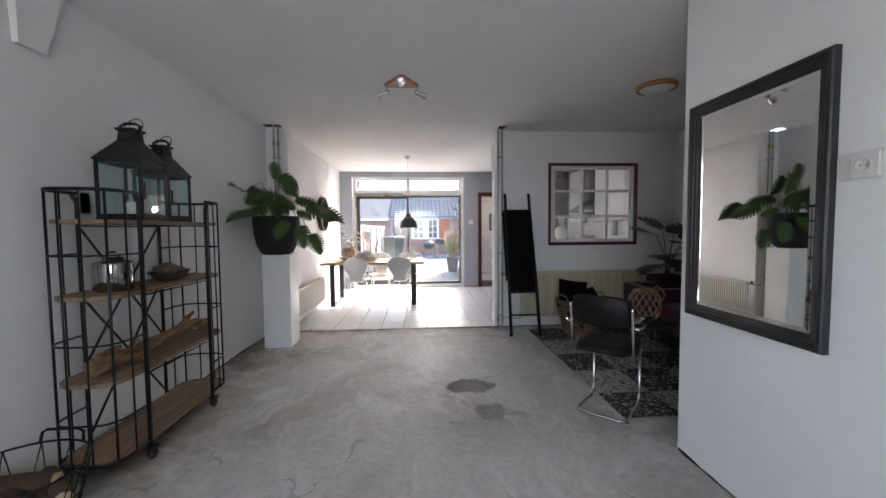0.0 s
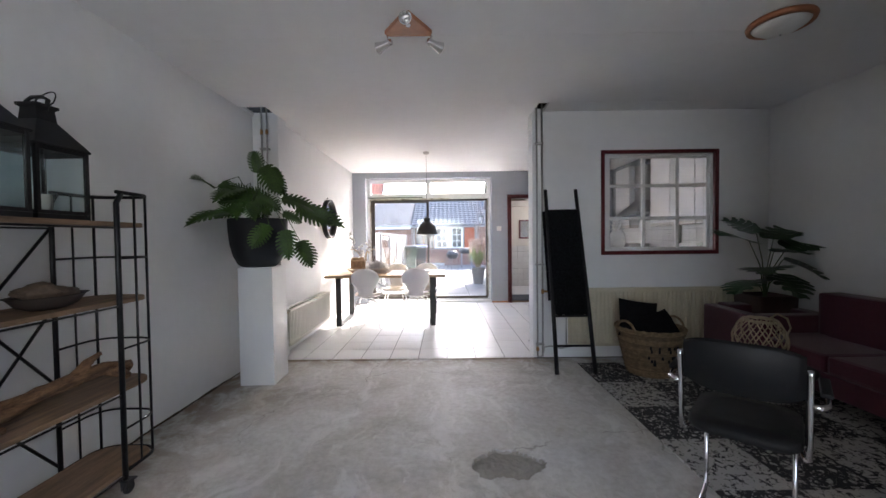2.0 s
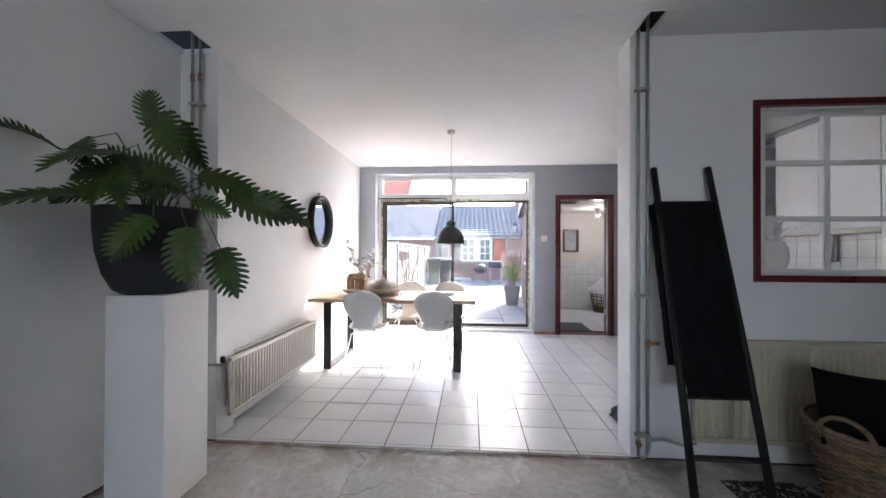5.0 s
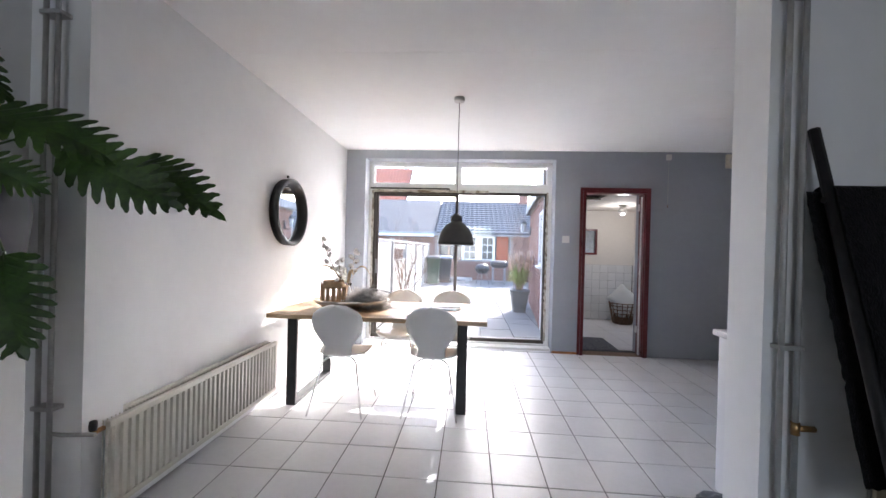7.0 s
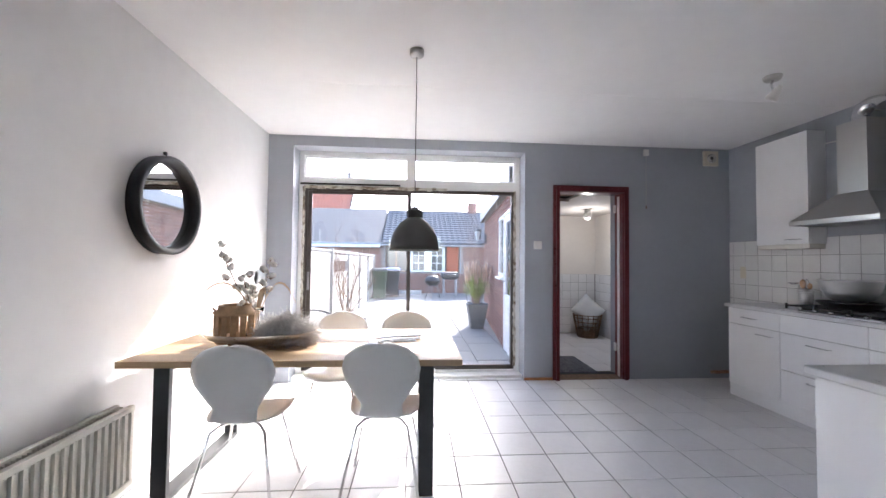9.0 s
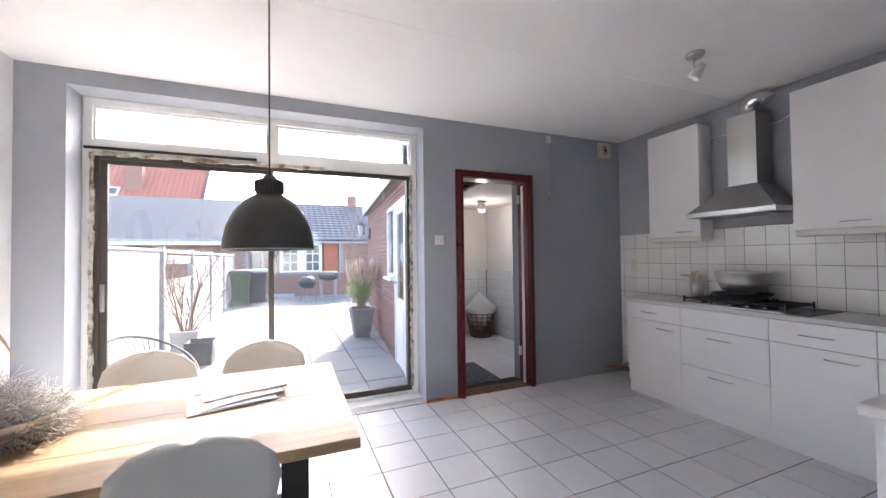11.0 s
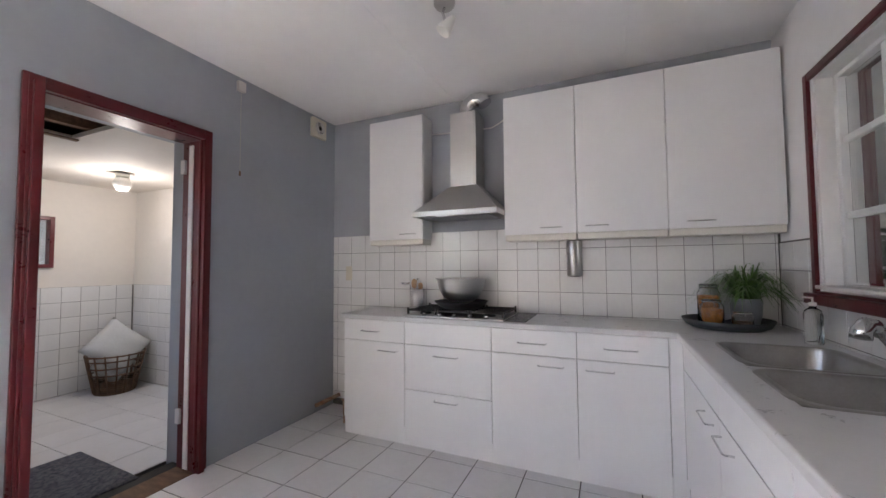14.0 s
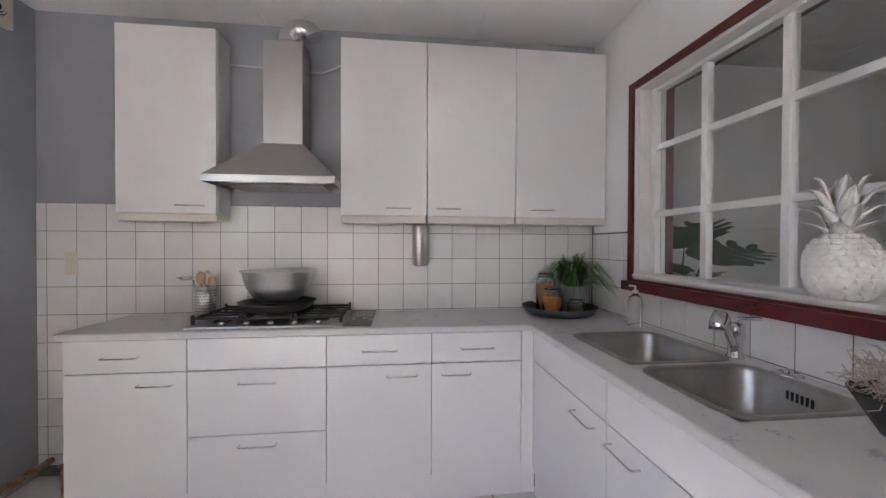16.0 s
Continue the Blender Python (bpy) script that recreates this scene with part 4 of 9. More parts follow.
def socket(name, label, m, two=True, colour=PLASTIC, w=0.075, h=0.075):
    """A flush socket in its own x-z plane, which looks to -y."""
    s = thing(name, label, "wall socket")
    s.matrix_basis = m
    hh = h if not two else h * 1.75
    part("cover", box_bm(-w / 2, w / 2, -0.013, 0, -hh / 2, hh / 2, 0.004), colour, s)
    for z in ((-h * 0.42, h * 0.42) if two else (0,)):
        bm = bmesh.new()
        bm_lathe(bm, [(0.026, 0.0), (0.026, 0.004), (0.022, 0.004), (0.021, 0.0005), (0, 0.0003)], 20)
        bmesh.ops.transform(bm, matrix=pose(0, -0.0135, z, 90, 0, 0), verts=bm.verts)
        part("well", bm, colour, s)
        bm = bmesh.new()
        for dx in (-0.0095, 0.0095):
            bm_tube(bm, [(dx, -0.0135, z), (dx, -0.0150, z)], 0.0025, 8)
        part("pin_hole", bm, DARK, s)
    return s


socket("wall_socket", "cream double socket on the kitchen wall tiles", pose(EX - 0.010, 9.25, 1.20, 0, 0, 90))
socket("wall_socket", "cream single socket above the wall cabinets", pose(EX, 7.50, 2.52, 0, 0, 90), False)
socket("wall_socket", "cream single socket above the end wall cabinet", pose(EX, 6.45, 2.52, 0, 0, 90), False)
bm = bmesh.new()
bm_tube(bm, [(EX - 0.008, 8.42, 2.365), (EX - 0.02, 8.3, 2.352), (EX - 0.03, 8.17, 2.345)], 0.005, 6)
bm_tube(bm, [(EX - 0.03, 7.96, 2.335), (EX - 0.04, 7.87, 2.33), (EX - 0.04, 7.80, 2.36), (EX - 0.008, 7.7, 2.44), (EX - 0.008, 7.53, 2.49)], 0.005, 6)
solo("hood_cable", bm, WHITE_PLASTIC, "white cable running behind the extractor hood", "cable")

# tray with jars and plant
TRAYC = mat("dark_grey_metal_tray", (0.07, 0.075, 0.08), 0.45, 0.4, vary=0.1)
JAR = glass_mat("jar_glass")
LENTIL = mat("orange_lentils", (0.65, 0.22, 0.02), 0.8, vary=0.3, scale=60, bump=1.0, bscale=120, bdist=0.01)
SPICE = mat("brown_spice", (0.16, 0.09, 0.04), 0.8, vary=0.3, scale=60, bump=1.0, bscale=120, bdist=0.01)
bm = bmesh.new()
bm_lathe(bm, [(0, 0), (0.17, 0), (0.195, 0.018), (0.215, 0.05), (0.219, 0.05), (0.198, 0.014), (0, 0.006)], 40)
tray = solo("round_tray", bm, TRAYC, "round dark grey metal tray in the worktop corner", "tray")
tray.location = (3.60, 6.46, 0.902)


def jar(x, y, r, h, fill, fh, label):
    t = thing("storage_jar", label, "storage jar", "jars on the tray", (x, y, 0.909))
    bm = bmesh.new()
    bm_lathe(bm, [(0, 0), (r * 0.92, 0), (r, 0.008), (r, h * 0.78), (r * 0.78, h * 0.88), (r * 0.78, h * 0.92), (r * 0.74, h * 0.92), (r * 0.74, h * 0.87), (r * 0.95, h * 0.77), (r * 0.95, 0.012), (0, 0.006)], 28)
    g_ = part("glass_body", bm, JAR, t)
    g_.visible_shadow = False
    bm = bmesh.new()
    bm_lathe(bm, [(0, 0.0075), (r * 0.93, 0.013), (r * 0.93, fh), (r * 0.5, fh + 0.004), (0, fh)], 24)
    part("contents", bm, fill, t)
    bm = bmesh.new()
    bm_lathe(bm, [(0, h * 0.935), (r * 0.82, h * 0.935), (r * 0.84, h * 0.95), (r * 0.84, h * 0.98), (r * 0.6, h), (0, h)], 28)
    part("lid", bm, JAR, t)
    bm = bmesh.new()
    bm_tube(bm, [(r * 0.82 * math.cos(a), r * 0.82 * math.sin(a), h * 0.925) for a in (2 * math.pi * k / 20 for k in range(20))], 0.0025, 6, True)
    bm_tube(bm, [(-r * 0.85, 0, h * 0.93), (-r * 0.98, 0, h * 0.88), (-r * 1.02, 0, h * 0.75)], 0.002, 6)
    part("clasp", bm, CHROME, t)


jar(3.61, 6.54, 0.056, 0.24, LENTIL, 0.17, "tall glass clip jar filled with orange lentils")
jar(3.49, 6.55, 0.056, 0.16, LENTIL, 0.105, "glass clip jar filled with orange lentils")
jar(3.465, 6.42, 0.048, 0.10, SPICE, 0.04, "small glass clip jar with dark spice")
LEAF_A = mat("grass_plant_leaf", (0.075, 0.16, 0.03), 0.5, vary=0.25, scale=9, island=0.35)
GREY_POT = mat("grey_glazed_pot", (0.24, 0.255, 0.27), 0.4, vary=0.1, scale=12)
gp = thing("potted_plant", "grassy green houseplant in a grey pot on the tray", "potted plant", "", (3.63, 6.36, 0.909))
bm = bmesh.new()
bm_lathe(bm, [(0, 0), (0.055, 0), (0.072, 0.07), (0.076, 0.15), (0.07, 0.16), (0.064, 0.15), (0.06, 0.12), (0, 0.12)], 28)
part("pot", bm, GREY_POT, gp)


def blades(n, rad, h0, h1, droop, width, seedn, base=0.0, tip=0.0):
    rnd = random.Random(seedn)
    bm = bmesh.new()
    for _ in range(n):
        a, out, hh = rnd.uniform(0, 2 * math.pi), rnd.uniform(0.25, 1) * rad, rnd.uniform(h0, h1)
        w = width * rnd.uniform(0.6, 1.2)
        d, s = Vector((math.cos(a), math.sin(a), 0)), Vector((-math.sin(a), math.cos(a), 0))
        prev = None
        for k in range(7):
            u = k / 6
            p = d * (0.02 + out * u ** 1.2) + Vector((0, 0, base + hh * (u * 2 - u * u * (1 + droop * out / rad)))) + s * (0.02 * math.sin(u * 3 + a * 5))
            ww = s * w * (1 - u) ** 0.6 + Vector((0, 0, 0))
            cur = (bm.verts.new(p - ww), bm.verts.new(p + ww)) if k < 6 else (bm.verts.new(p),)
            if prev:
                bm.faces.new((prev[0], prev[1], cur[-1], cur[0]) if len(cur) == 2 else (prev[0], prev[1], cur[0])).smooth = True
            prev = cur
    return bm


part("leaves", blades(380, 0.30, 0.14, 0.34, 1.1, 0.0055, 11, 0.11), LEAF_A, gp)

SOAP = glass_mat("clear_plastic_bottle")
sb = thing("soap_dispenser", "clear soap bottle with pump and pale label", "soap dispenser", "", (3.22, 6.225, 0.902))
bm = bmesh.new()
bm_lathe(bm, [(0, 0), (0.032, 0), (0.034, 0.006), (0.034, 0.13), (0.028, 0.15), (0.013, 0.16), (0.013, 0.17), (0, 0.17)], 24)
part("bottle", bm, SOAP, sb)
bm = bmesh.new()
bm_tube(bm, [(0, 0, 0.171), (0, 0, 0.205), (0, 0.035, 0.208)], 0.005, 8)
bm_lathe(bm, [(0, 0.168), (0.014, 0.168), (0.014, 0.185), (0, 0.187)], 16)
part("pump", bm, WHITE_PLASTIC, sb)
bm = bmesh.new()
for j in range(7):
    bm_box(bm, -0.018, 0.018 - 0.006 * (j % 3), 0.0342, 0.0346, 0.035 + j * 0.011, 0.039 + j * 0.011)
part("label_bars", bm, WHITE_PLASTIC, sb, "pale bars of small print")

# pineapple
PORC = mat("white_porcelain_matt", (0.78, 0.77, 0.75), 0.45, vary=0.04, bump=0.1, bscale=60)
pin = bmesh.new()
Rp, Hp = 0.088, 0.20
for j in range(12):
    z = 0.012 + j * 0.0165
    u = (z / Hp) * 2 - 1
    r = Rp * math.sqrt(max(0.05, 1 - (u * 0.93) ** 2.4 if u > 0 else 1 - abs(u * 0.82) ** 2.6))
    k = max(7, int(2 * math.pi * r / 0.034))
    for i in range(k):
        a = 2 * math.pi * (i + 0.5 * (j % 2)) / k
        m_ = pose(r * math.cos(a), r * math.sin(a), z, 0, -u * 35, math.degrees(a))
        vs = bmesh.ops.create_icosphere(pin, subdivisions=1, radius=1, matrix=m_ @ Matrix.Diagonal((0.009, 0.021, 0.016, 1)))
bm_lathe(pin, [(0, 0.0), (0.055, 0.0), (0.075, 0.02), (0.085, 0.06), (0.087, 0.1), (0.082, 0.14), (0.065, 0.175), (0.035, 0.198), (0, 0.205)], 28)
for ring, (n_, hh, outw, zb) in enumerate(((6, 0.07, 0.085, 0.185), (6, 0.12, 0.08, 0.20), (5, 0.18, 0.075, 0.21), (4, 0.23, 0.04, 0.21))):
    for i in range(n_):
        a = 2 * math.pi * (i + 0.5 * ring) / n_
        d, s = Vector((math.cos(a), math.sin(a), 0)), Vector((-math.sin(a), math.cos(a), 0))
        rows = []
        for q in range(7):
            u = q / 6
            p = d * (0.018 + outw * u ** 1.6) + Vector((0, 0, zb + hh * (u - 0.25 * u ** 4)))
            w = 0.024 * math.sin(math.pi * (0.25 + 0.75 * u)) + 0.001
            rows.append([pin.verts.new(p - s * w), pin.verts.new(p - d * -0.008), pin.verts.new(p + s * w), pin.verts.new(p - d * 0.006)])
        for r0, r1 in zip(rows, rows[1:]):
            for q in range(4):
                pin.faces.new((r0[q], r0[(q + 1) % 4], r1[(q + 1) % 4], r1[q])).smooth = True
        pin.faces.new(rows[-1])
pob = solo("pineapple_ornament", pin, PORC, "white porcelain pineapple ornament on the inner window sill", "ornament")
pob.location, pob.scale = (2.385, 6.150, WZ0 + 0.0365), (0.90, 0.90, 0.92)

# bowl with bleached twigs
twig_mat = mat("bleached_twigs", (0.50, 0.44, 0.40), 0.85, vary=0.15, scale=20)


def twig_ball(n, r, seedn, squash=0.8, rad=0.0013, up=False):
    rnd = random.Random(seedn)
    bm = bmesh.new()
    for _ in range(n):
        a, e = rnd.uniform(0, 2 * math.pi), math.asin(rnd.uniform(-0.1 if not up else 0.1, 1))
        d = Vector((math.cos(a) * math.cos(e), math.sin(a) * math.cos(e), math.sin(e) * squash))
        p = d * r * rnd.uniform(0.3, 0.7)
        pts = [p]
        for k in range(3):
            p = p + (d * 0.6 + Vector((rnd.uniform(-1, 1), rnd.uniform(-1, 1), rnd.uniform(-1, 1))) * 0.8).normalized() * r * 0.15
            pts.append(p)
        bm_tube(bm, pts, rad, 3)
    return bm


tb = thing("twig_bowl", "dark bowl with a ball of bleached twigs on the worktop", "decorative bowl", "", (2.06, 6.40, 0.902))
bm = bmesh.new()
bm_lathe(bm, [(0, 0), (0.035, 0), (0.055, 0.04), (0.10, 0.115), (0.104, 0.115), (0.055, 0.03), (0, 0.012)], 30)
part("bowl", bm, PAN, tb)
g = part("twigs", twig_ball(420, 0.125, 5), twig_mat, tb)
g.location = (0, 0, 0.12)

# ceiling spot, fan, switch, cord
FROST = mat("frosted_white_glass", (0.75, 0.74, 0.72), 0.3, vary=0.02)
spot = thing("ceiling_spot", "single chrome ceiling spot with white glass shade", "ceiling light", "", (2.69, 7.80, H))
bm = bmesh.new()
bm_lathe(bm, [(0, -0.028), (0.045, -0.026), (0.055, -0.012), (0.056, 0), (0, 0)], 28)
part("rose", bm, STEEL, spot)
bm = bmesh.new()
bm_tube(bm, [(0, 0, -0.025), (0, 0.01, -0.055), (0.0, 0.0, -0.085), (0.0, -0.005, -0.10)], 0.007, 8)
part("arm", bm, CHROME, spot)
bm = bmesh.new()
bm_lathe(bm, [(0, 0.05), (0.015, 0.05), (0.026, 0.02), (0.038, -0.03), (0.04, -0.045), (0.036, -0.045), (0.022, 0.01), (0, 0.03)], 24)
bmesh.ops.transform(bm, matrix=pose(0.0, -0.018, -0.125, 30, 18, 0), verts=bm.verts)
part("shade", bm, FROST, spot)

fan = thing("extractor_fan", "square cream extractor fan near the ceiling corner", "extractor fan", "", (3.56, BY, 2.495))
part("housing", box_bm(-0.085, 0.085, -0.035, 0, -0.085, 0.085, 0.008), PLASTIC, fan)
bm = bmesh.new()
for r in (0.055, 0.042, 0.029):
    bm_lathe(bm, [(r, 0), (r, 0.006), (r - 0.006, 0.006), (r - 0.006, 0)], 28)
bmesh.ops.transform(bm, matrix=pose(0, -0.0355, 0, 90, 0, 0), verts=bm.verts)
part("grille", bm, CREAM_TRIM, fan)
bm = bmesh.new()
bm_lathe(bm, [(0.0, 0.001), (0.056, 0.001), (0.056, 0.0), (0, 0)], 28)
bmesh.ops.transform(bm, matrix=pose(0, -0.0355, 0, 90, 0, 0), verts=bm.verts)
part("opening", bm, DARK, fan)
sw = thing("light_switch", "white rocker light switch on the grey wall", "light switch", "", (1.545, BY, 1.475))
part("plate", box_bm(-0.045, 0.045, -0.012, 0, -0.045, 0.045, 0.004), WHITE_PLASTIC, sw)
part("rocker", box_bm(-0.03, 0.03, -0.017, -0.0125, -0.03, 0.03, 0.002), WHITE_PLASTIC, sw)
pc = thing("pull_switch", "small white pull cord switch under the ceiling", "pull switch", "", (2.79, BY, 2.54))
part("box", box_bm(-0.028, 0.028, -0.03, 0, -0.035, 0.035, 0.004), WHITE_PLASTIC, pc)
bm = bmesh.new()
bm_tube(bm, [(0, -0.015, -0.036), (0, -0.014, -0.6)], 0.0012, 5)
part("cord", bm, PLASTIC, pc)
bm = bmesh.new()
bm_lathe(bm, [(0, 0), (0.007, 0.002), (0.005, 0.035), (0, 0.036)], 10, (0, -0.014, -0.636))
part("cord_knob", bm, BARE_WOOD, pc)
# drain pipes in the corner
bm = bmesh.new()
bm_tube(bm, [(3.50, 9.36, 0.09), (3.84, 9.36, 0.09)], 0.018, 10)
bm_tube(bm, [(3.36 + 0.05, 8.98, 0.05), (3.80, 9.30, 0.05), (3.83, 9.40, 0.05)], 0.02, 10)
solo("corner_pipe", bm, mat("rusty_painted_pipe", (0.45, 0.36, 0.26), 0.7, second=(0.22, 0.10, 0.05), scale=14, bump=0.4), "old painted pipes with rust at the wall foot", "pipe")
# crumpled cloth by the partition end
bm = bmesh.new()
bmesh.ops.create_icosphere(bm, subdivisions=4, radius=1)
for v in bm.verts:
    k = 1 + 0.28 * noise.noise(v.co * 2.2) + 0.14 * noise.noise(v.co * 5)
    v.co = Vector((v.co.x * 0.12 * k, v.co.y * 0.09 * k, max(-0.0, v.co.z * 0.075 * k + 0.045)))
for f in bm.faces:
    f.smooth = True
cl = solo("cloth", bm, mat("blue_grey_cloth", (0.10, 0.115, 0.15), 0.95, vary=0.2, scale=30, bump=0.4, sheen=0.4), "crumpled blue grey cloth lying on the floor tiles", "cloth")
cl.location = (1.60, 6.45, 0.004)

# ---- garden ----
structure("ground", slab("z", -0.40, -0.06, -70, 70, 9.77, 260), EARTH, "garden ground under and round the paving")
paving = structure("paving", slab("z", -0.0595, -0.035, -1.35, 3.6, 9.77, 20.6), EARTH, "pale worn concrete paving slabs")
AX = lambda y: 1.42 + 0.098 * (y - 9.9)
BRIGHT_WHITE = mat("white_outdoor_paint", (0.74, 0.74, 0.73), 0.45, vary=0.05, bump=0.1)
DARK_GLASS = mat("dark_reflecting_pane", (0.03, 0.035, 0.04), 0.08, vary=0.05, spec=0.8)


def brickwork(name, parent, m, a1, b1, holes=(), t=0.012, seedn=8):
    """Courses of bricks proud of their mortar over a plane of a1 by b1."""
    lay_tiles(name, parent, BRICK, m, 0.0, a1, 0.0, b1, 0.22, 0.0625, 0.0, 0.0, 0.011, t, holes, 0.0012, 0.5, 0.0, seedn)


# annex that narrows the yard
A0, A1 = 9.80, 14.4
ang = math.degrees(math.atan(0.098))
annex = thing("garden_annex", "low brick annex with zinc roof edge and white garden door", "annex", "", (AX(A0), A0, 0), -ang)
AW = math.hypot(A1 - A0, AX(A1) - AX(A0))
holes_a = [(0.42, 1.17, -0.1, 2.02), (1.20, 1.82, 1.05, 2.02)]
part("wall", slab("x", 0.014, 0.10, 0.0, AW, -0.3, 2.42, holes_a), MORTAR, annex)
part("wall_end", slab("y", AW, AW + 0.1, 0.014, 2.4, -0.3, 2.42), MORTAR, annex)
bm = bmesh.new()
bm_box(bm, -0.09, 2.4, -0.02, AW + 0.16, 2.425, 2.45, 0.003)
bm_box(bm, -0.10, -0.085, -0.02, AW + 0.17, 2.24, 2.465, 0.003)
bm_box(bm, -0.085, 2.4, AW + 0.155, AW + 0.17, 2.24, 2.465, 0.003)
part("roof_edge", bm, ZINC, annex, "weathered zinc fascia")
bm = frame_bars(0.43, 1.16, -0.06, 2.01, 0.045, 0.0, 0.06)
bmesh.ops.transform(bm, matrix=Matrix(((0, 1, 0, 0), (1, 0, 0, 0), (0, 0, 1, 0), (0, 0, 0, 1))), verts=bm.verts)
gd = part("garden_door", bm, BRIGHT_WHITE, annex, "white garden door with tall glass pane")
bm = frame_bars(0.48, 1.11, -0.04, 1.96, 0.10, 0.012, 0.05, 0.10, 0.85)
bmesh.ops.transform(bm, matrix=Matrix(((0, 1, 0, 0), (1, 0, 0, 0), (0, 0, 1, 0), (0, 0, 0, 1))), verts=bm.verts)
part("leaf", bm, BRIGHT_WHITE, gd)
part("lower_panel", box_bm(0.006, 0.012, 0.60, 0.99, 0.08, 0.72, 0.004), BRIGHT_WHITE, gd)
g = part("pane", box_bm(0.028, 0.034, 0.58, 1.01, 0.81, 1.86), WINDOW_GLASS, gd)
g.visible_shadow = False
bm = bmesh.new()
bm_tube(bm, [(0.012, 1.06, 1.0), (-0.03, 1.06, 1.0), (-0.03, 0.95, 1.0)], 0.008, 8)
part("door_handle", bm, ZINC, gd)
bm = frame_bars(1.20, 1.82, 1.05, 2.01, 0.05, 0.005, 0.06)
bmesh.ops.transform(bm, matrix=Matrix(((0, 1, 0, 0), (1, 0, 0, 0), (0, 0, 1, 0), (0, 0, 0, 1))), verts=bm.verts)
aw = part("annex_window", bm, BRIGHT_WHITE, annex)
g = part("pane", box_bm(0.03, 0.036, 1.25, 1.77, 1.10, 1.96), WINDOW_GLASS, aw)
g.visible_shadow = False
part("sill", box_bm(-0.05, 0.05, 1.17, 1.85, 1.01, 1.048, 0.004), BRIGHT_WHITE, aw)

BIN_BODY = mat("dark_grey_plastic", (0.045, 0.05, 0.055), 0.6, vary=0.1, bump=0.1)
# wall lantern on the annex
wl = thing("wall_lantern", "old carriage lantern on a bracket on the annex wall", "outdoor lamp", "", (AX(13.9) - 0.03, 13.9, 1.90))
bm = bmesh.new()
bm_lathe(bm, [(0, -0.13), (0.04, -0.13), (0.045, -0.11), (0.07, 0.07), (0.075, 0.075), (0.0, 0.076)], 6, (-0.16, 0, 0), smooth=False)
part("lamp_glass", bm, mat("clouded_lantern_glass", (0.62, 0.63, 0.62), 0.2, vary=0.05), wl)
bm = bmesh.new()
bm_lathe(bm, [(0.1, 0.078), (0.1, 0.085), (0.03, 0.16), (0.012, 0.18), (0.0, 0.2)], 6, (-0.16, 0, 0), smooth=False)
for k in range(6):
    a = 2 * math.pi * k / 6
    bm_tube(bm, [(-0.16 + 0.047 * math.cos(a), 0.047 * math.sin(a), -0.12), (-0.16 + 0.077 * math.cos(a), 0.077 * math.sin(a), 0.078)], 0.005, 5)
bm_tube(bm, [(0.02, 0, -0.12), (-0.06, 0, -0.2), (-0.14, 0, -0.18), (-0.16, 0, -0.13)], 0.008, 6)
bm_box(bm, 0.0, 0.03, -0.03, 0.03, -0.2, 0.02, 0.004)
part("bracket", bm, BIN_BODY, wl)

# the outbuilding across the yard
OY = 20.5
ob_ = thing("outbuilding", "low red brick outbuilding with dark tiled roof and white windows", "outbuilding", "", (0, OY, 0))
part("wall", slab("y", 0.012, 0.25, -9.0, 6.0, -0.3, 1.96, [(-1.02, 1.98, 0.80, 1.88)]), MORTAR, ob_)
bm = bmesh.new()
bm_box(bm, -9.1, 6.1, -0.22, -0.10, 1.86, 1.98, 0.01)
part("gutter", bm, ZINC, ob_)
slope = math.atan2(1.81, 3.6)
bm = bmesh.new()
bm_rings(bm, [[(-1.15, -0.22, 1.93), (6.2, -0.22, 1.93), (6.2, 3.4, 3.70), (-1.15, 3.4, 3.70)], [(-1.15, -0.22, 1.97), (6.2, -0.22, 1.97), (6.2, 3.4, 3.745), (-1.15, 3.4, 3.745)]])
rb = part("roof", bm, FELT, ob_, "dark grey tiled roof")
bm = bmesh.new()
bm_rings(bm, [[(-9.2, -0.25, 1.82), (-1.20, -0.25, 1.82), (-1.20, 3.4, 3.72), (-9.2, 3.4, 3.72)], [(-9.2, -0.25, 1.88), (-1.20, -0.25, 1.88), (-1.20, 3.4, 3.78), (-9.2, 3.4, 3.78)]])
part("felt_roof", bm, FELT, ob_, "smooth dark felt roof")
part("roof_strip", box_bm(-9.2, -1.2, -0.28, -0.252, 1.79, 1.90, 0.004), BRIGHT_WHITE, ob_)
part("back_wall", box_bm(-9, 6, 3.45, 3.6, -0.3, 3.6), MORTAR, ob_)
part("chimney", box_bm(2.75, 3.15, 3.1, 3.44, 3.5, 4.15, 0.01), BRICK_JOINED, ob_)
# windows
fw = part("window", frame_bars(-0.02, 1.38, 0.84, 1.85, 0.05, -0.01, 0.06), BRIGHT_WHITE, ob_, "white casement windows with small panes")
bm = bmesh.new()
for a, b in ((0.035, 0.60), (0.80, 1.32)):
    bm_box(bm, a, a + 0.045, -0.005, 0.045, 0.895, 1.795, 0.003)
    bm_box(bm, b - 0.045, b, -0.005, 0.045, 0.895, 1.795, 0.003)
    bm_box(bm, (a + b) / 2 - 0.012, (a + b) / 2 + 0.012, 0.0, 0.04, 0.895, 1.795)
    for z in (1.19, 1.49):
        bm_box(bm, a + 0.046, (a + b) / 2 - 0.0125, 0.001, 0.039, z - 0.012, z + 0.012)
        bm_box(bm, (a + b) / 2 + 0.0125, b - 0.046, 0.001, 0.039, z - 0.012, z + 0.012)
bm_box(bm, 0.602, 0.798, -0.002, 0.05, 0.895, 1.795, 0.003)
part("sash", bm, BRIGHT_WHITE, fw)
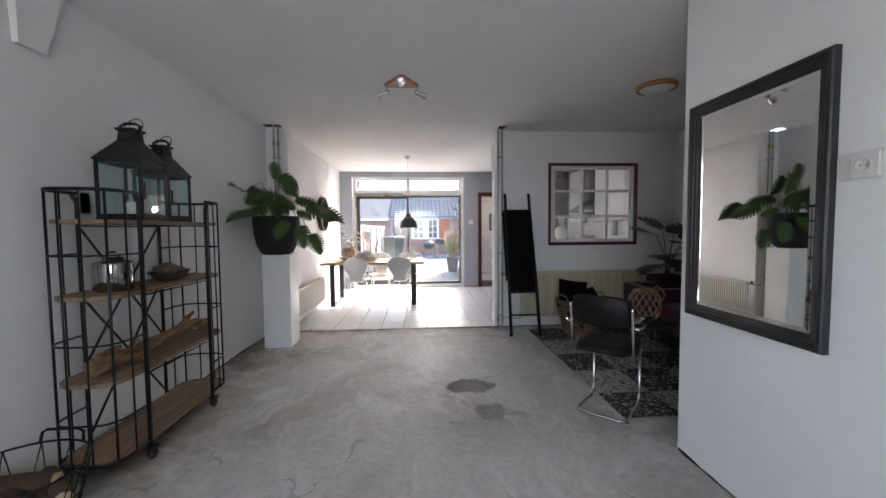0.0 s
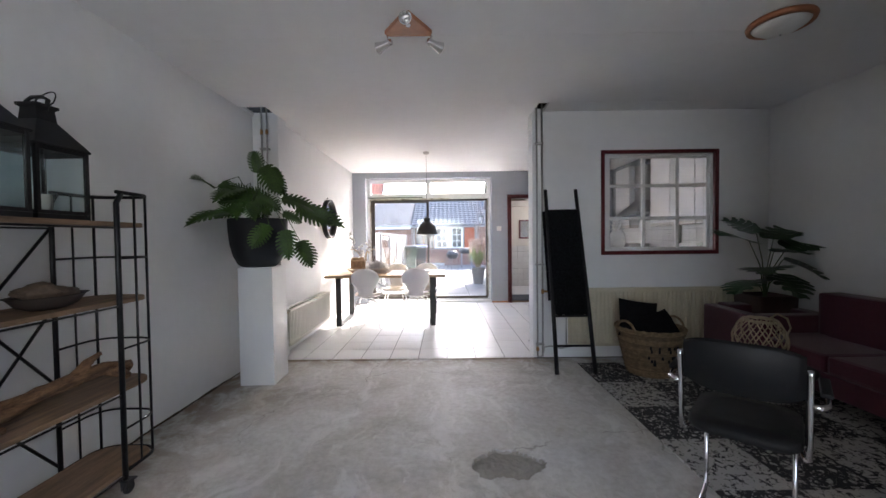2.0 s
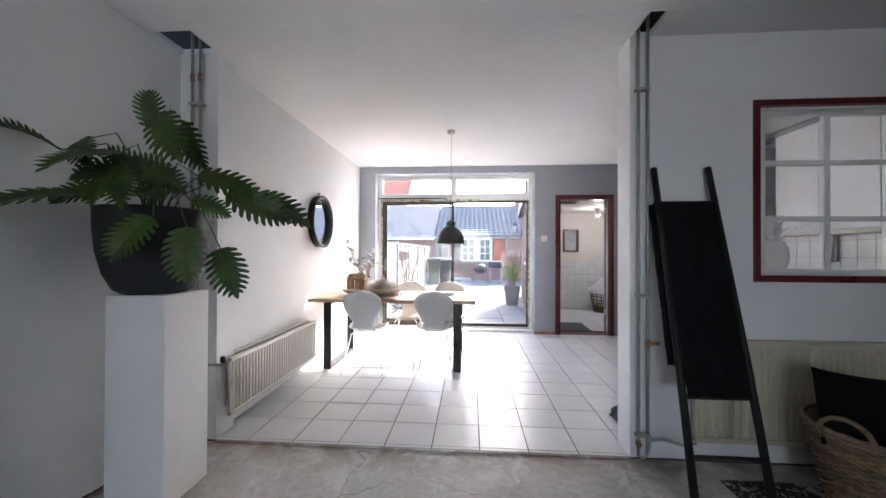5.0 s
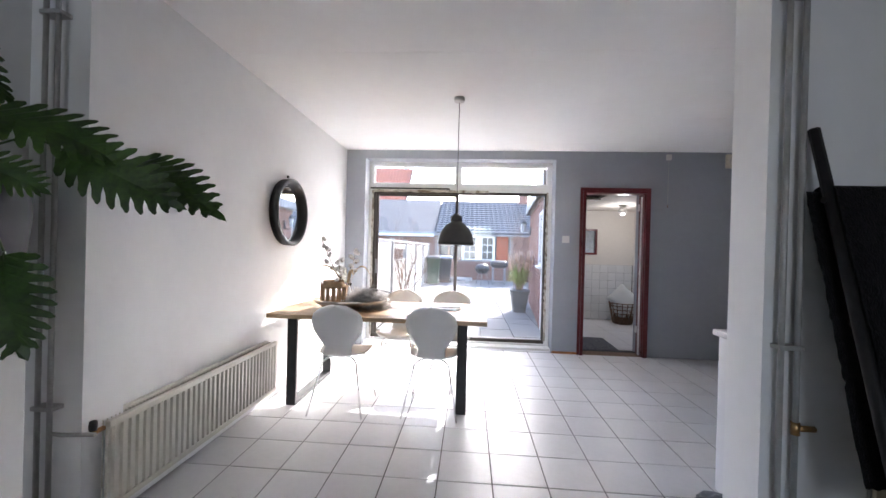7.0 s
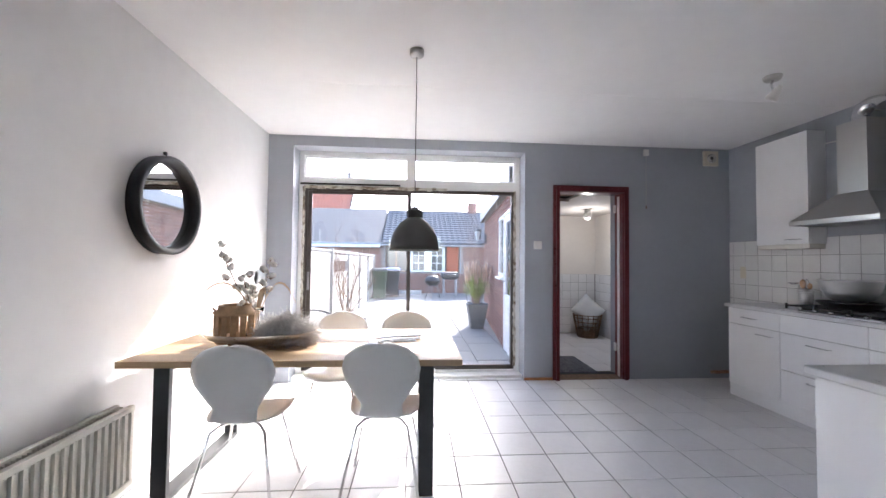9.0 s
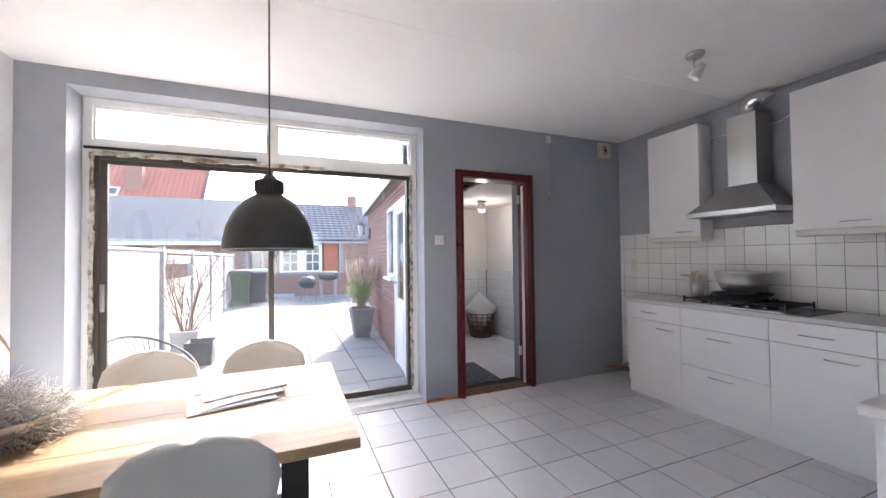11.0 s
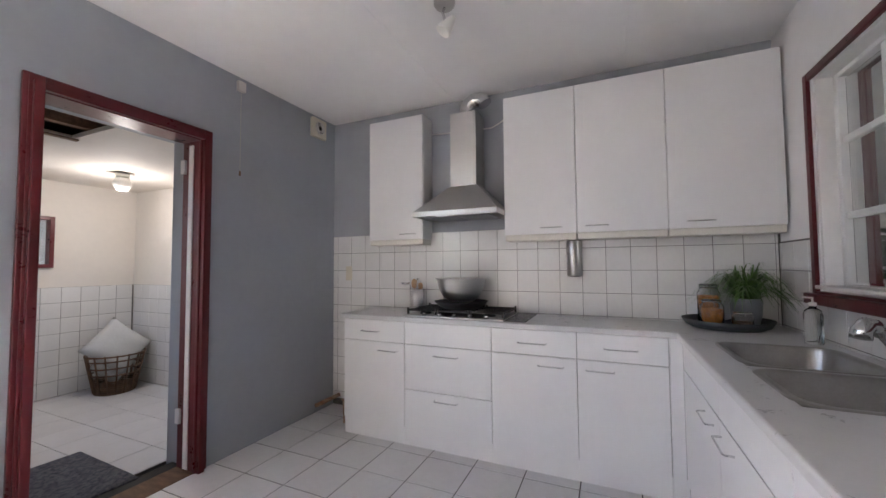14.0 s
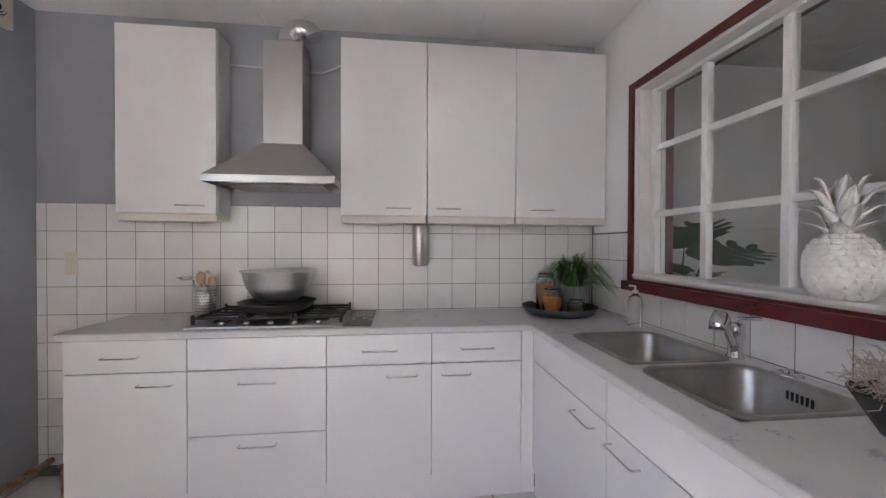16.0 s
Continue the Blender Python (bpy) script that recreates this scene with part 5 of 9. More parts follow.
part("pane", box_bm(0.035, 1.325, 0.046, 0.052, 0.895, 1.795), DARK_GLASS, fw)
part("curtain", box_bm(0.09, 0.30, 0.07, 0.08, 0.9, 1.79), FENCE_W, fw)
fw2 = part("side_window", frame_bars(-1.0, -0.06, 0.82, 1.86, 0.04, 0.0, 0.06), BARE_WOOD, ob_, "old brown wooden window")
part("pane", box_bm(-0.96, -0.10, 0.046, 0.052, 0.86, 1.82), DARK_GLASS, fw2)
part("mullion", box_bm(-0.60, -0.55, 0.005, 0.044, 0.861, 1.819, 0.003), BARE_WOOD, fw2)
part("shutter", box_bm(1.45, 1.93, -0.005, 0.03, 0.86, 1.85, 0.004), mat("orange_red_board", (0.36, 0.09, 0.035), 0.7, vary=0.1, bump=0.2), ob_, "orange red painted board")

# the tall house behind, with a red roof
th = thing("neighbour_house", "house with a tall orange red tiled roof behind the outbuilding", "house", "", (0, 35, 0))
part("wall", box_bm(-22, -5.4, 0.6, 6, -0.3, 3.6), BRICK_JOINED, th)
bm = bmesh.new()
bm_rings(bm, [[(-22, -0.2, 3.4), (-5.3, -0.2, 3.4), (-5.15, 4.0, 8.35), (-22, 4.0, 8.35)], [(-22, -0.3, 3.5), (-5.3, -0.3, 3.5), (-5.15, 3.9, 8.5), (-22, 3.9, 8.5)]])
bm.faces.ensure_lookup_table()
roof2 = part("roof", bm, RED_ROOF, th)
bm = bmesh.new()
sl = Vector((0, 4.2, 5.0)).normalized()
for j in range(20):
    y = -0.32 + j * 0.212
    z = 3.505 + j * 0.2525
    for i in range(56):
        x = -22 + i * 0.298
        m_ = pose(x, y, z, 50, 0, 0)
        bm_box(bm, 0.01, 0.285, 0, 0.34, 0.0, 0.045, 0, m_)
tagged(part("roof_tiles", bm, RED_ROOF, th), "", "", "", "stuff")
bm = bmesh.new()
bm_rings(bm, [[(-5.27, -0.36, 3.35), (-5.2, -0.36, 3.35), (-5.05, 3.95, 8.45), (-5.12, 3.95, 8.45)], [(-5.27, -0.36, 3.65), (-5.2, -0.36, 3.65), (-5.05, 3.95, 8.75), (-5.12, 3.95, 8.75)]])
part("verge_board", bm, FELT, th)
part("chimney", box_bm(-9.6, -8.7, 1.7, 2.3, 6.0, 7.6, 0.02), BRICK_JOINED, th)
bm = box_bm(-0.45, 0.45, 0, 0.8, 0.05, 0.14, 0.01)
bmesh.ops.transform(bm, matrix=pose(-10.3, 1.3, 5.42, 50, 0, 0), verts=bm.verts)
rw = part("roof_window", bm, BRIGHT_WHITE, th)
bm = box_bm(-0.33, 0.33, 0.12, 0.68, 0.141, 0.15)
bmesh.ops.transform(bm, matrix=pose(-10.3, 1.3, 5.42, 50, 0, 0), verts=bm.verts)
part("pane", bm, DARK_GLASS, rw)
bm = bmesh.new()
bm_lathe(bm, [(0.16, 0), (0.16, 0.5), (0.2, 0.52), (0.2, 0.6), (0, 0.62)], 12, (-5.75, 3.9, 8.35))
part("flue", bm, ZINC, th)

# fence
fence = thing("garden_fence", "whitewashed wooden garden fence with gaps between boards", "fence", "", (-1.30, 9.85, 0))
part("wall_panel", box_bm(-0.05, 0.0, 0.0, 2.30, -0.06, 1.43, 0.006), FENCE_W, fence, "smooth white panel")
part("cap", box_bm(-0.07, 0.02, 0.0, 2.33, 1.432, 1.462, 0.005), FENCE_W, fence)
posts = [2.40, 4.05, 5.75, 7.50, 9.25]
for y in posts:
    part("post", box_bm(-0.055, 0.035, y - 0.045, y + 0.045, -0.06, 1.50, 0.008), POST, fence)
rnd = random.Random(12)
for k, (a, b) in enumerate(zip(posts, posts[1:])):
    z = 0.0
    while z < 1.36:
        h_ = 0.115
        if not (k == 0 and 0.92 < z < 1.18):
            m_ = pose(-0.02, (a + b) / 2, z, rnd.uniform(-0.5, 0.5), 9 + rnd.uniform(-3, 3), 0)
            bm = box_bm(-0.008, 0.008, -(b - a) / 2 + 0.05, (b - a) / 2 - 0.05, 0, h_ + 0.012, 0.002)
            bmesh.ops.transform(bm, matrix=m_, verts=bm.verts)
            part("board", bm, FENCE_W, fence)
        z += h_
    part("top_rail", box_bm(-0.03, 0.02, a + 0.05, b - 0.05, 1.42, 1.47, 0.004), FENCE_W, fence)

# waste bins
def bin_(x, y, body, lid, label):
    t = thing("waste_bin", label, "waste bin", "bins by the fence", (x, y, -0.03), 4)
    bm = bmesh.new()
    bm_rings(bm, [rrect(0, 0, 0.40, 0.42, 0.04, 0.05), rrect(0, 0, 0.42, 0.45, 0.04, 0.3), rrect(0, 0, 0.50, 0.54, 0.05, 0.93), rrect(0, 0, 0.53, 0.58, 0.05, 0.94), rrect(0, 0, 0.53, 0.58, 0.05, 0.97)])
    part("body", bm, body, t)
    bm = bmesh.new()
    bm_rings(bm, [rrect(0, 0, 0.56, 0.60, 0.05, 0.975), rrect(0, 0, 0.56, 0.60, 0.05, 1.0), rrect(0, 0.03, 0.46, 0.46, 0.05, 1.05), rrect(0, 0.03, 0.3, 0.3, 0.05, 1.06)])
    part("lid", bm, lid, t)
    bm = bmesh.new()
    bm_tube(bm, [(-0.2, 0.30, 0.97), (-0.2, 0.34, 0.98), (0.2, 0.34, 0.98), (0.2, 0.30, 0.97)], 0.014, 8)
    part("handle", bm, body, t)
    for sx in (-1, 1):
        bm = bmesh.new()
        bm_lathe(bm, [(0, -0.02), (0.09, -0.02), (0.1, -0.01), (0.1, 0.01), (0.09, 0.02), (0, 0.02)], 16)
        bmesh.ops.transform(bm, matrix=pose(sx * 0.23, 0.2, 0.1, 0, 90, 0), verts=bm.verts)
        part("wheel", bm, FELT, t)


BIN_GREEN = mat("green_plastic", (0.05, 0.085, 0.05), 0.6, vary=0.1, bump=0.1)
bin_(-1.0, 18.2, BIN_GREEN, BIN_BODY, "green wheeled waste bin with a grey lid")
bin_(-0.62, 19.0, BIN_BODY, mat("blue_lid", (0.03, 0.09, 0.35), 0.5, vary=0.1), "dark wheeled waste bin with a blue lid")

# barbecues
BLACK_M = mat("black_enamel", (0.02, 0.02, 0.022), 0.35, vary=0.15, scale=14)
bq = thing("kettle_barbecue", "round black kettle barbecue on three legs", "barbecue", "", (0.80, 18.5, -0.03), 20)
bm = bmesh.new()
bm_lathe(bm, [(0, 0.42), (0.13, 0.44), (0.23, 0.52), (0.27, 0.62), (0.275, 0.625), (0.0, 0.625)], 24)
part("bowl", bm, BLACK_M, bq)
bm = bmesh.new()
bm_lathe(bm, [(0.278, 0.63), (0.275, 0.65), (0.22, 0.75), (0.12, 0.80), (0, 0.81)], 24)
bm_tube(bm, [(-0.05, 0, 0.80), (-0.05, 0, 0.85), (0.05, 0, 0.85), (0.05, 0, 0.80)], 0.012, 6)
part("lid", bm, BLACK_M, bq)
for k in range(3):
    a = 2 * math.pi * k / 3
    bm = bmesh.new()
    bm_tube(bm, [(0.15 * math.cos(a), 0.15 * math.sin(a), 0.47), (0.30 * math.cos(a), 0.30 * math.sin(a), 0.0)], 0.014, 6)
    part("leg", bm, ZINC, bq)
bq = thing("trolley_barbecue", "black rectangular barbecue on a pale metal stand", "barbecue", "", (1.42, 18.7, -0.03), 4)
bm = bmesh.new()
bm_rings(bm, [rrect(0, 0, 0.42, 0.3, 0.05, 0.66), rrect(0, 0, 0.60, 0.42, 0.06, 0.74), rrect(0, 0, 0.60, 0.42, 0.06, 0.79)])
part("tray", bm, BLACK_M, bq)
bm = bmesh.new()
bm_rings(bm, [rrect(0, 0, 0.62, 0.44, 0.06, 0.792), rrect(0, 0, 0.60, 0.42, 0.06, 0.87), rrect(0, 0, 0.48, 0.28, 0.06, 0.93)])
bm_tube(bm, [(-0.2, -0.22, 0.84), (-0.2, -0.26, 0.84), (0.2, -0.26, 0.84), (0.2, -0.22, 0.84)], 0.012, 6)
part("lid", bm, BLACK_M, bq)
for x in (-0.22, 0.22):
    for y in (-0.14, 0.14):
        part("leg", box_bm(x - 0.022, x + 0.022, y - 0.018, y + 0.018, 0.0, 0.70, 0.003), ZINC, bq)
part("shelf", box_bm(-0.19, 0.19, -0.12, 0.12, 0.14, 0.155, 0.003), ZINC, bq)

# low planting border before the outbuilding
bm = bmesh.new()
bm_rings(bm, [rrect(0, 0, 0.9, 0.28, 0.04, -0.03), rrect(0, 0, 1.0, 0.34, 0.04, 0.14), rrect(0, 0, 0.95, 0.30, 0.04, 0.14), rrect(0, 0, 0.9, 0.28, 0.04, 0.08)])
tr = solo("garden_trough", bm, POST, "low grey planting trough before the outbuilding", "planter")
tr.location = (-0.05, 19.8, 0)

# grass pot before the annex
ZPOT = mat("grey_composite_planter", (0.22, 0.225, 0.23), 0.7, vary=0.12, scale=6, bump=0.2)
gpot = thing("grass_planter", "tall grey planter with yellow green ornamental grass", "potted plant", "", (1.40, 12.65, -0.03))
bm = bmesh.new()
bm_rings(bm, [rrect(0, 0, 0.24, 0.24, 0.03, 0.0), rrect(0, 0, 0.38, 0.38, 0.04, 0.47), rrect(0, 0, 0.40, 0.40, 0.04, 0.48), rrect(0, 0, 0.40, 0.40, 0.04, 0.51), rrect(0, 0, 0.34, 0.34, 0.04, 0.51), rrect(0, 0, 0.33, 0.33, 0.04, 0.46)])
part("pot", bm, ZPOT, gpot)
YGRASS = mat("yellow_green_grass", (0.36, 0.42, 0.10), 0.6, vary=0.25, scale=9, island=0.35)
part("grass", blades(1500, 0.32, 0.35, 0.80, 0.6, 0.005, 21, 0.47), YGRASS, gpot)
rnd = random.Random(31)
bm = bmesh.new()
for _ in range(150):
    a, o = rnd.uniform(0, 6.28), rnd.uniform(0.02, 0.24)
    hh = rnd.uniform(0.55, 0.88)
    p0, p1 = Vector((0.3 * o * math.cos(a), 0.3 * o * math.sin(a), 0.48)), Vector((o * math.cos(a), o * math.sin(a), 0.48 + hh * 0.72))
    p2 = p1 + Vector((0.25 * o * math.cos(a), 0.25 * o * math.sin(a), hh * 0.28))
    bm_tube(bm, [p0, p1], 0.0018, 3)
    bm_tube(bm, [p1, p1.lerp(p2, 0.3), p1.lerp(p2, 0.7), p2], 0.015, 5, r2=0.003)
part("seed_head", bm, mat("pinkish_seed_heads", (0.64, 0.46, 0.34), 0.8, vary=0.2, island=0.25), gpot)


def bare_shrub(name, label, at, pot_bm, pot_mat, height, seedn, spread=0.5, n=9, base=0.4):
    s = thing(name, label, "potted plant", "", at)
    if pot_bm:
        part("pot", pot_bm, pot_mat, s)
    rnd = random.Random(seedn)
    bm = bmesh.new()

    def grow(p, d, ln, r, lvl):
        pts = [p]
        for k in range(4):
            d = (d + Vector((rnd.uniform(-1, 1), rnd.uniform(-1, 1), rnd.uniform(-0.5, 0.9))) * 0.22).normalized()
            p = p + d * ln / 4
            pts.append(p)
            if lvl < 3 and rnd.random() < 0.85:
                grow(p, (d + Vector((rnd.uniform(-1, 1), rnd.uniform(-1, 1), rnd.uniform(-0.3, 1))) * 0.75).normalized(), ln * 0.55, r * 0.55, lvl + 1)
        bm_tube(bm, pts, r, 5 if lvl < 2 else 3, r2=r * 0.5)

    for i in range(n):
        a = 2 * math.pi * i / n
        d = Vector((math.cos(a) * spread * rnd.uniform(0.3, 1), math.sin(a) * spread * rnd.uniform(0.3, 1), 1)).normalized()
        grow(Vector((0.04 * math.cos(a), 0.04 * math.sin(a), base)), d, height * rnd.uniform(0.6, 1), 0.009, 0)
    part("branches", bm, TWIG, s)
    return s


TWIG = mat("bare_brown_twigs", (0.25, 0.17, 0.12), 0.85, vary=0.2, scale=20, island=0.2)
bm = bmesh.new()
bm_rings(bm, [rrect(0, 0, 0.27, 0.27, 0.03, 0.0), rrect(0, 0, 0.34, 0.34, 0.03, 0.40), rrect(0, 0, 0.30, 0.30, 0.03, 0.41), rrect(0, 0, 0.28, 0.28, 0.03, 0.36)])
bare_shrub("shrub_planter", "bare twiggy shrub in a weathered white wicker planter", (-1.02, 12.25, -0.03), bm, FENCE_W, 1.15, 77, 0.75, 11, 0.34)
bm = bmesh.new()
bm_rings(bm, [rrect(0, 0, 0.26, 0.26, 0.01, 0.0), rrect(0, 0, 0.32, 0.32, 0.01, 0.32), rrect(0, 0, 0.29, 0.29, 0.01, 0.32), rrect(0, 0, 0.26, 0.26, 0.01, 0.04)])
bx_ = solo("square_planter", bm, BIN_BODY, "empty square black planter beside the bare shrub", "planter")
bx_.location = (-0.78, 11.85, -0.03)
bare_shrub("bare_tree", "bare grey branched small tree behind the annex corner", (1.72, 15.6, -0.05), None, None, 2.3, 91, 0.32, 4, 0.0)

# wire garden chair and table beyond the window
WIRE = mat("dark_cord", (0.05, 0.055, 0.06), 0.6, vary=0.1)
gc = thing("garden_chair", "low round garden chair of dark stretched cords", "garden chair", "", (-0.92, 10.50, -0.03), 62)
bm = bmesh.new()
oval = [(0.36 * math.cos(a), 0.36 * math.sin(a), 0.42 + 0.2 * math.sin(a)) for a in (2 * math.pi * k / 36 for k in range(36))]
bm_tube(bm, oval, 0.011, 6, True)
part("rim", bm, WIRE, gc)
bm = bmesh.new()
for k in range(44):
    a = 2 * math.pi * k / 44
    p = Vector((0.36 * math.cos(a), 0.36 * math.sin(a), 0.42 + 0.2 * math.sin(a)))
    q = Vector((0.06 * math.cos(a), -0.05 + 0.06 * math.sin(a), 0.24))
    bm_tube(bm, [p, p.lerp(q, 0.5) + Vector((0, 0, -0.03)), q], 0.003, 4)
part("cords", bm, WIRE, gc)
for k in range(3):
    a = 2 * math.pi * k / 3 + 0.4
    bm = bmesh.new()
    bm_tube(bm, [(0.06 * math.cos(a), 0.06 * math.sin(a) - 0.05, 0.24), (0.28 * math.cos(a), 0.28 * math.sin(a), 0.0)], 0.009, 6)
    part("leg", bm, WIRE, gc)

# ---- dining ----
OAK = mat("pale_oak_plank", (0.43, 0.29, 0.165), 0.5, vary=0.14, scale=5, stretch=(0.5, 6, 6), bump=0.15, bscale=40)
BLACK_STEEL = mat("black_powder_steel", (0.018, 0.018, 0.02), 0.45, vary=0.2, scale=16, bump=0.05)
SHELL = mat("white_lacquered_plywood", (0.70, 0.695, 0.685), 0.35, vary=0.02, scale=6)
table = thing("dining_table", "oak dining table with black steel loop legs", "dining table", "", (-0.42, 7.86, 0))
for k in range(4):
    y0 = -0.46 + k * 0.23
    part("plank", box_bm(-0.885, 0.885, y0 + 0.0006, y0 + 0.2294, 0.725, 0.76, 0.003), OAK, table)
for sx, x in ((-1, -0.695), (1, 0.695)):
    bm = bmesh.new()
    bm_box(bm, x - 0.04, x + 0.04, -0.40, -0.37, 0.006, 0.722, 0.002)
    bm_box(bm, x - 0.04, x + 0.04, 0.37, 0.40, 0.006, 0.722, 0.002)
    bm_box(bm, x - 0.0395, x + 0.0395, -0.369, 0.369, 0.006, 0.034, 0.002)
    bm_box(bm, x - 0.0395, x + 0.0395, -0.369, 0.369, 0.694, 0.722, 0.002)
    part("loop_leg", bm, BLACK_STEEL, table, "black steel loop leg")


def shell_chair(at, turn):
    """A moulded one-piece chair; it faces +y, its back at -y."""
    c = thing("dining_chair", "white moulded shell chair with slim chrome legs", "dining chair", "chairs round the dining table", at, turn)
    bm = bmesh.new()
    rows = []
    path = [(0.205, 0.43, 0.17), (0.20, 0.445, 0.19), (0.14, 0.455, 0.205), (0.04, 0.447, 0.205), (-0.06, 0.44, 0.185), (-0.13, 0.445, 0.15), (-0.175, 0.475, 0.115), (-0.20, 0.53, 0.108),
            (-0.215, 0.59, 0.145), (-0.225, 0.66, 0.19), (-0.235, 0.73, 0.205), (-0.243, 0.79, 0.19), (-0.25, 0.835, 0.14), (-0.254, 0.862, 0.07), (-0.255, 0.868, 0.02)]
    for i, (y, z, w) in enumerate(path):
        row = []
        for k in range(13):
            u = -1 + k / 6
            x = w * u
            cup = (0.02 if z < 0.46 else 0.0) * u * u
            curl = (0.045 if z > 0.52 else 0.0) * u * u
            yy = y + curl
            if i < 2:
                yy -= 0.05 * abs(u) ** 2.5
            row.append(bm.verts.new((x, yy, z + cup)))
        rows.append(row)
    for a, b in zip(rows, rows[1:]):
        for k in range(12):
            bm.faces.new((a[k], a[k + 1], b[k + 1], b[k])).smooth = True
    bmesh.ops.recalc_face_normals(bm, faces=bm.faces)
    bmesh.ops.solidify(bm, geom=bm.faces[:], thickness=0.009)
    for f in bm.faces:
        f.smooth = True
    part("shell", bm, SHELL, c)
    for sx in (-1, 1):
        for sy in (-1, 1):
            bm = bmesh.new()
            bm_tube(bm, [(sx * 0.03, sy * 0.03 + 0.0, 0.425), (sx * 0.10, sy * 0.09, 0.424), (sx * 0.135, sy * 0.125, 0.40), (sx * 0.165, sy * 0.16, 0.25), (sx * 0.215, sy * 0.225, 0.006)], 0.0075, 8)
            part("leg", bm, CHROME, c)
    bm = bmesh.new()
    bm_lathe(bm, [(0, 0.415), (0.06, 0.415), (0.06, 0.432), (0, 0.433)], 20)
    part("mounting_plate", bm, CHROME, c)
    return c


ch = shell_chair((-0.69, 7.51, 0), 0)
for x, y, a in ((0.045, 7.55, -3), (-0.38, 8.28, 178), (0.15, 8.30, 183)):
    copy_thing(ch, pose(x, y, 0, 0, 0, a))

# things on the table
BRASSY = mat("hammered_pale_metal", (0.62, 0.56, 0.48), 0.3, 0.85, vary=0.1, scale=20, bump=0.2, bscale=60)
ALMOND = mat("woven_tan_lantern", (0.42, 0.26, 0.14), 0.7, vary=0.2, scale=20, bump=0.3)
dish = bmesh.new()
bm_lathe(dish, [(0, 0.0), (0.12, 0.0), (0.22, 0.02), (0.30, 0.05), (0.34, 0.085), (0.343, 0.084), (0.30, 0.044), (0.22, 0.013), (0, 0.006)], 48, sy=0.62)
dsh = solo("oval_dish", dish, BRASSY, "large oval hammered metal dish on the dining table", "dish")
dsh.location, dsh.rotation_euler = (-0.74, 7.80, 0.7615), (0, 0, radians(8))
lantern = thing("wicker_lantern", "tan lantern pot with vertical slots and rope handle", "lantern", "", (-0.88, 7.74, 0.775))
bm = bmesh.new()
n_ = 14
for k in range(n_):
    a0, a1 = 2 * math.pi * k / n_, 2 * math.pi * (k + 0.62) / n_
    vs = []
    for r in (0.104, 0.112):
        for a in (a0, a1):
            for z in (0.05, 0.175):
                vs.append(bm.verts.new((r * math.cos(a), r * math.sin(a), z)))
    for q in ((0, 1, 3, 2), (4, 6, 7, 5), (0, 4, 5, 1), (2, 3, 7, 6), (0, 2, 6, 4), (1, 5, 7, 3)):
        bm.faces.new([vs[i] for i in q])
bm_lathe(bm, [(0, 0), (0.09, 0.0), (0.107, 0.02), (0.113, 0.05), (0.104, 0.05), (0.098, 0.02), (0, 0.008)], 30)
bm_lathe(bm, [(0.104, 0.175), (0.112, 0.175), (0.108, 0.195), (0.09, 0.215), (0.09, 0.235), (0.082, 0.235), (0.082, 0.212), (0.1, 0.19), (0.104, 0.175)], 30)
part("body", bm, ALMOND, lantern)
bm = bmesh.new()
bm_tube(bm, [(-0.085 + 0.012 * math.sin(k * 2), -0.09 + 0.18 * k / 14, 0.225 + 0.0 - 0.07 * math.sin(math.pi * k / 14)) for k in range(15)], 0.006, 6)
part("rope_handle", bm, ALMOND, lantern)
candle = solo("glass_candle_holder", bm_lathe(bmesh.new(), [(0, 0), (0.05, 0), (0.055, 0.01), (0.055, 0.10), (0.052, 0.10), (0.051, 0.012), (0, 0.008)], 24), JAR, "clear glass candle holder on the dish", "candle holder")
candle.location, candle.visible_shadow = (-0.86, 7.93, 0.77), False
moss = solo("dried_moss", twig_ball(2600, 0.24, 15, 0.72, 0.0012), mat("grey_dried_moss", (0.60, 0.58, 0.56), 0.95, vary=0.2, scale=30), "heap of dried grey moss in the oval dish", "dried plant")
moss.location, moss.scale = (-0.60, 7.80, 0.79), (1.0, 0.75, 1.0)

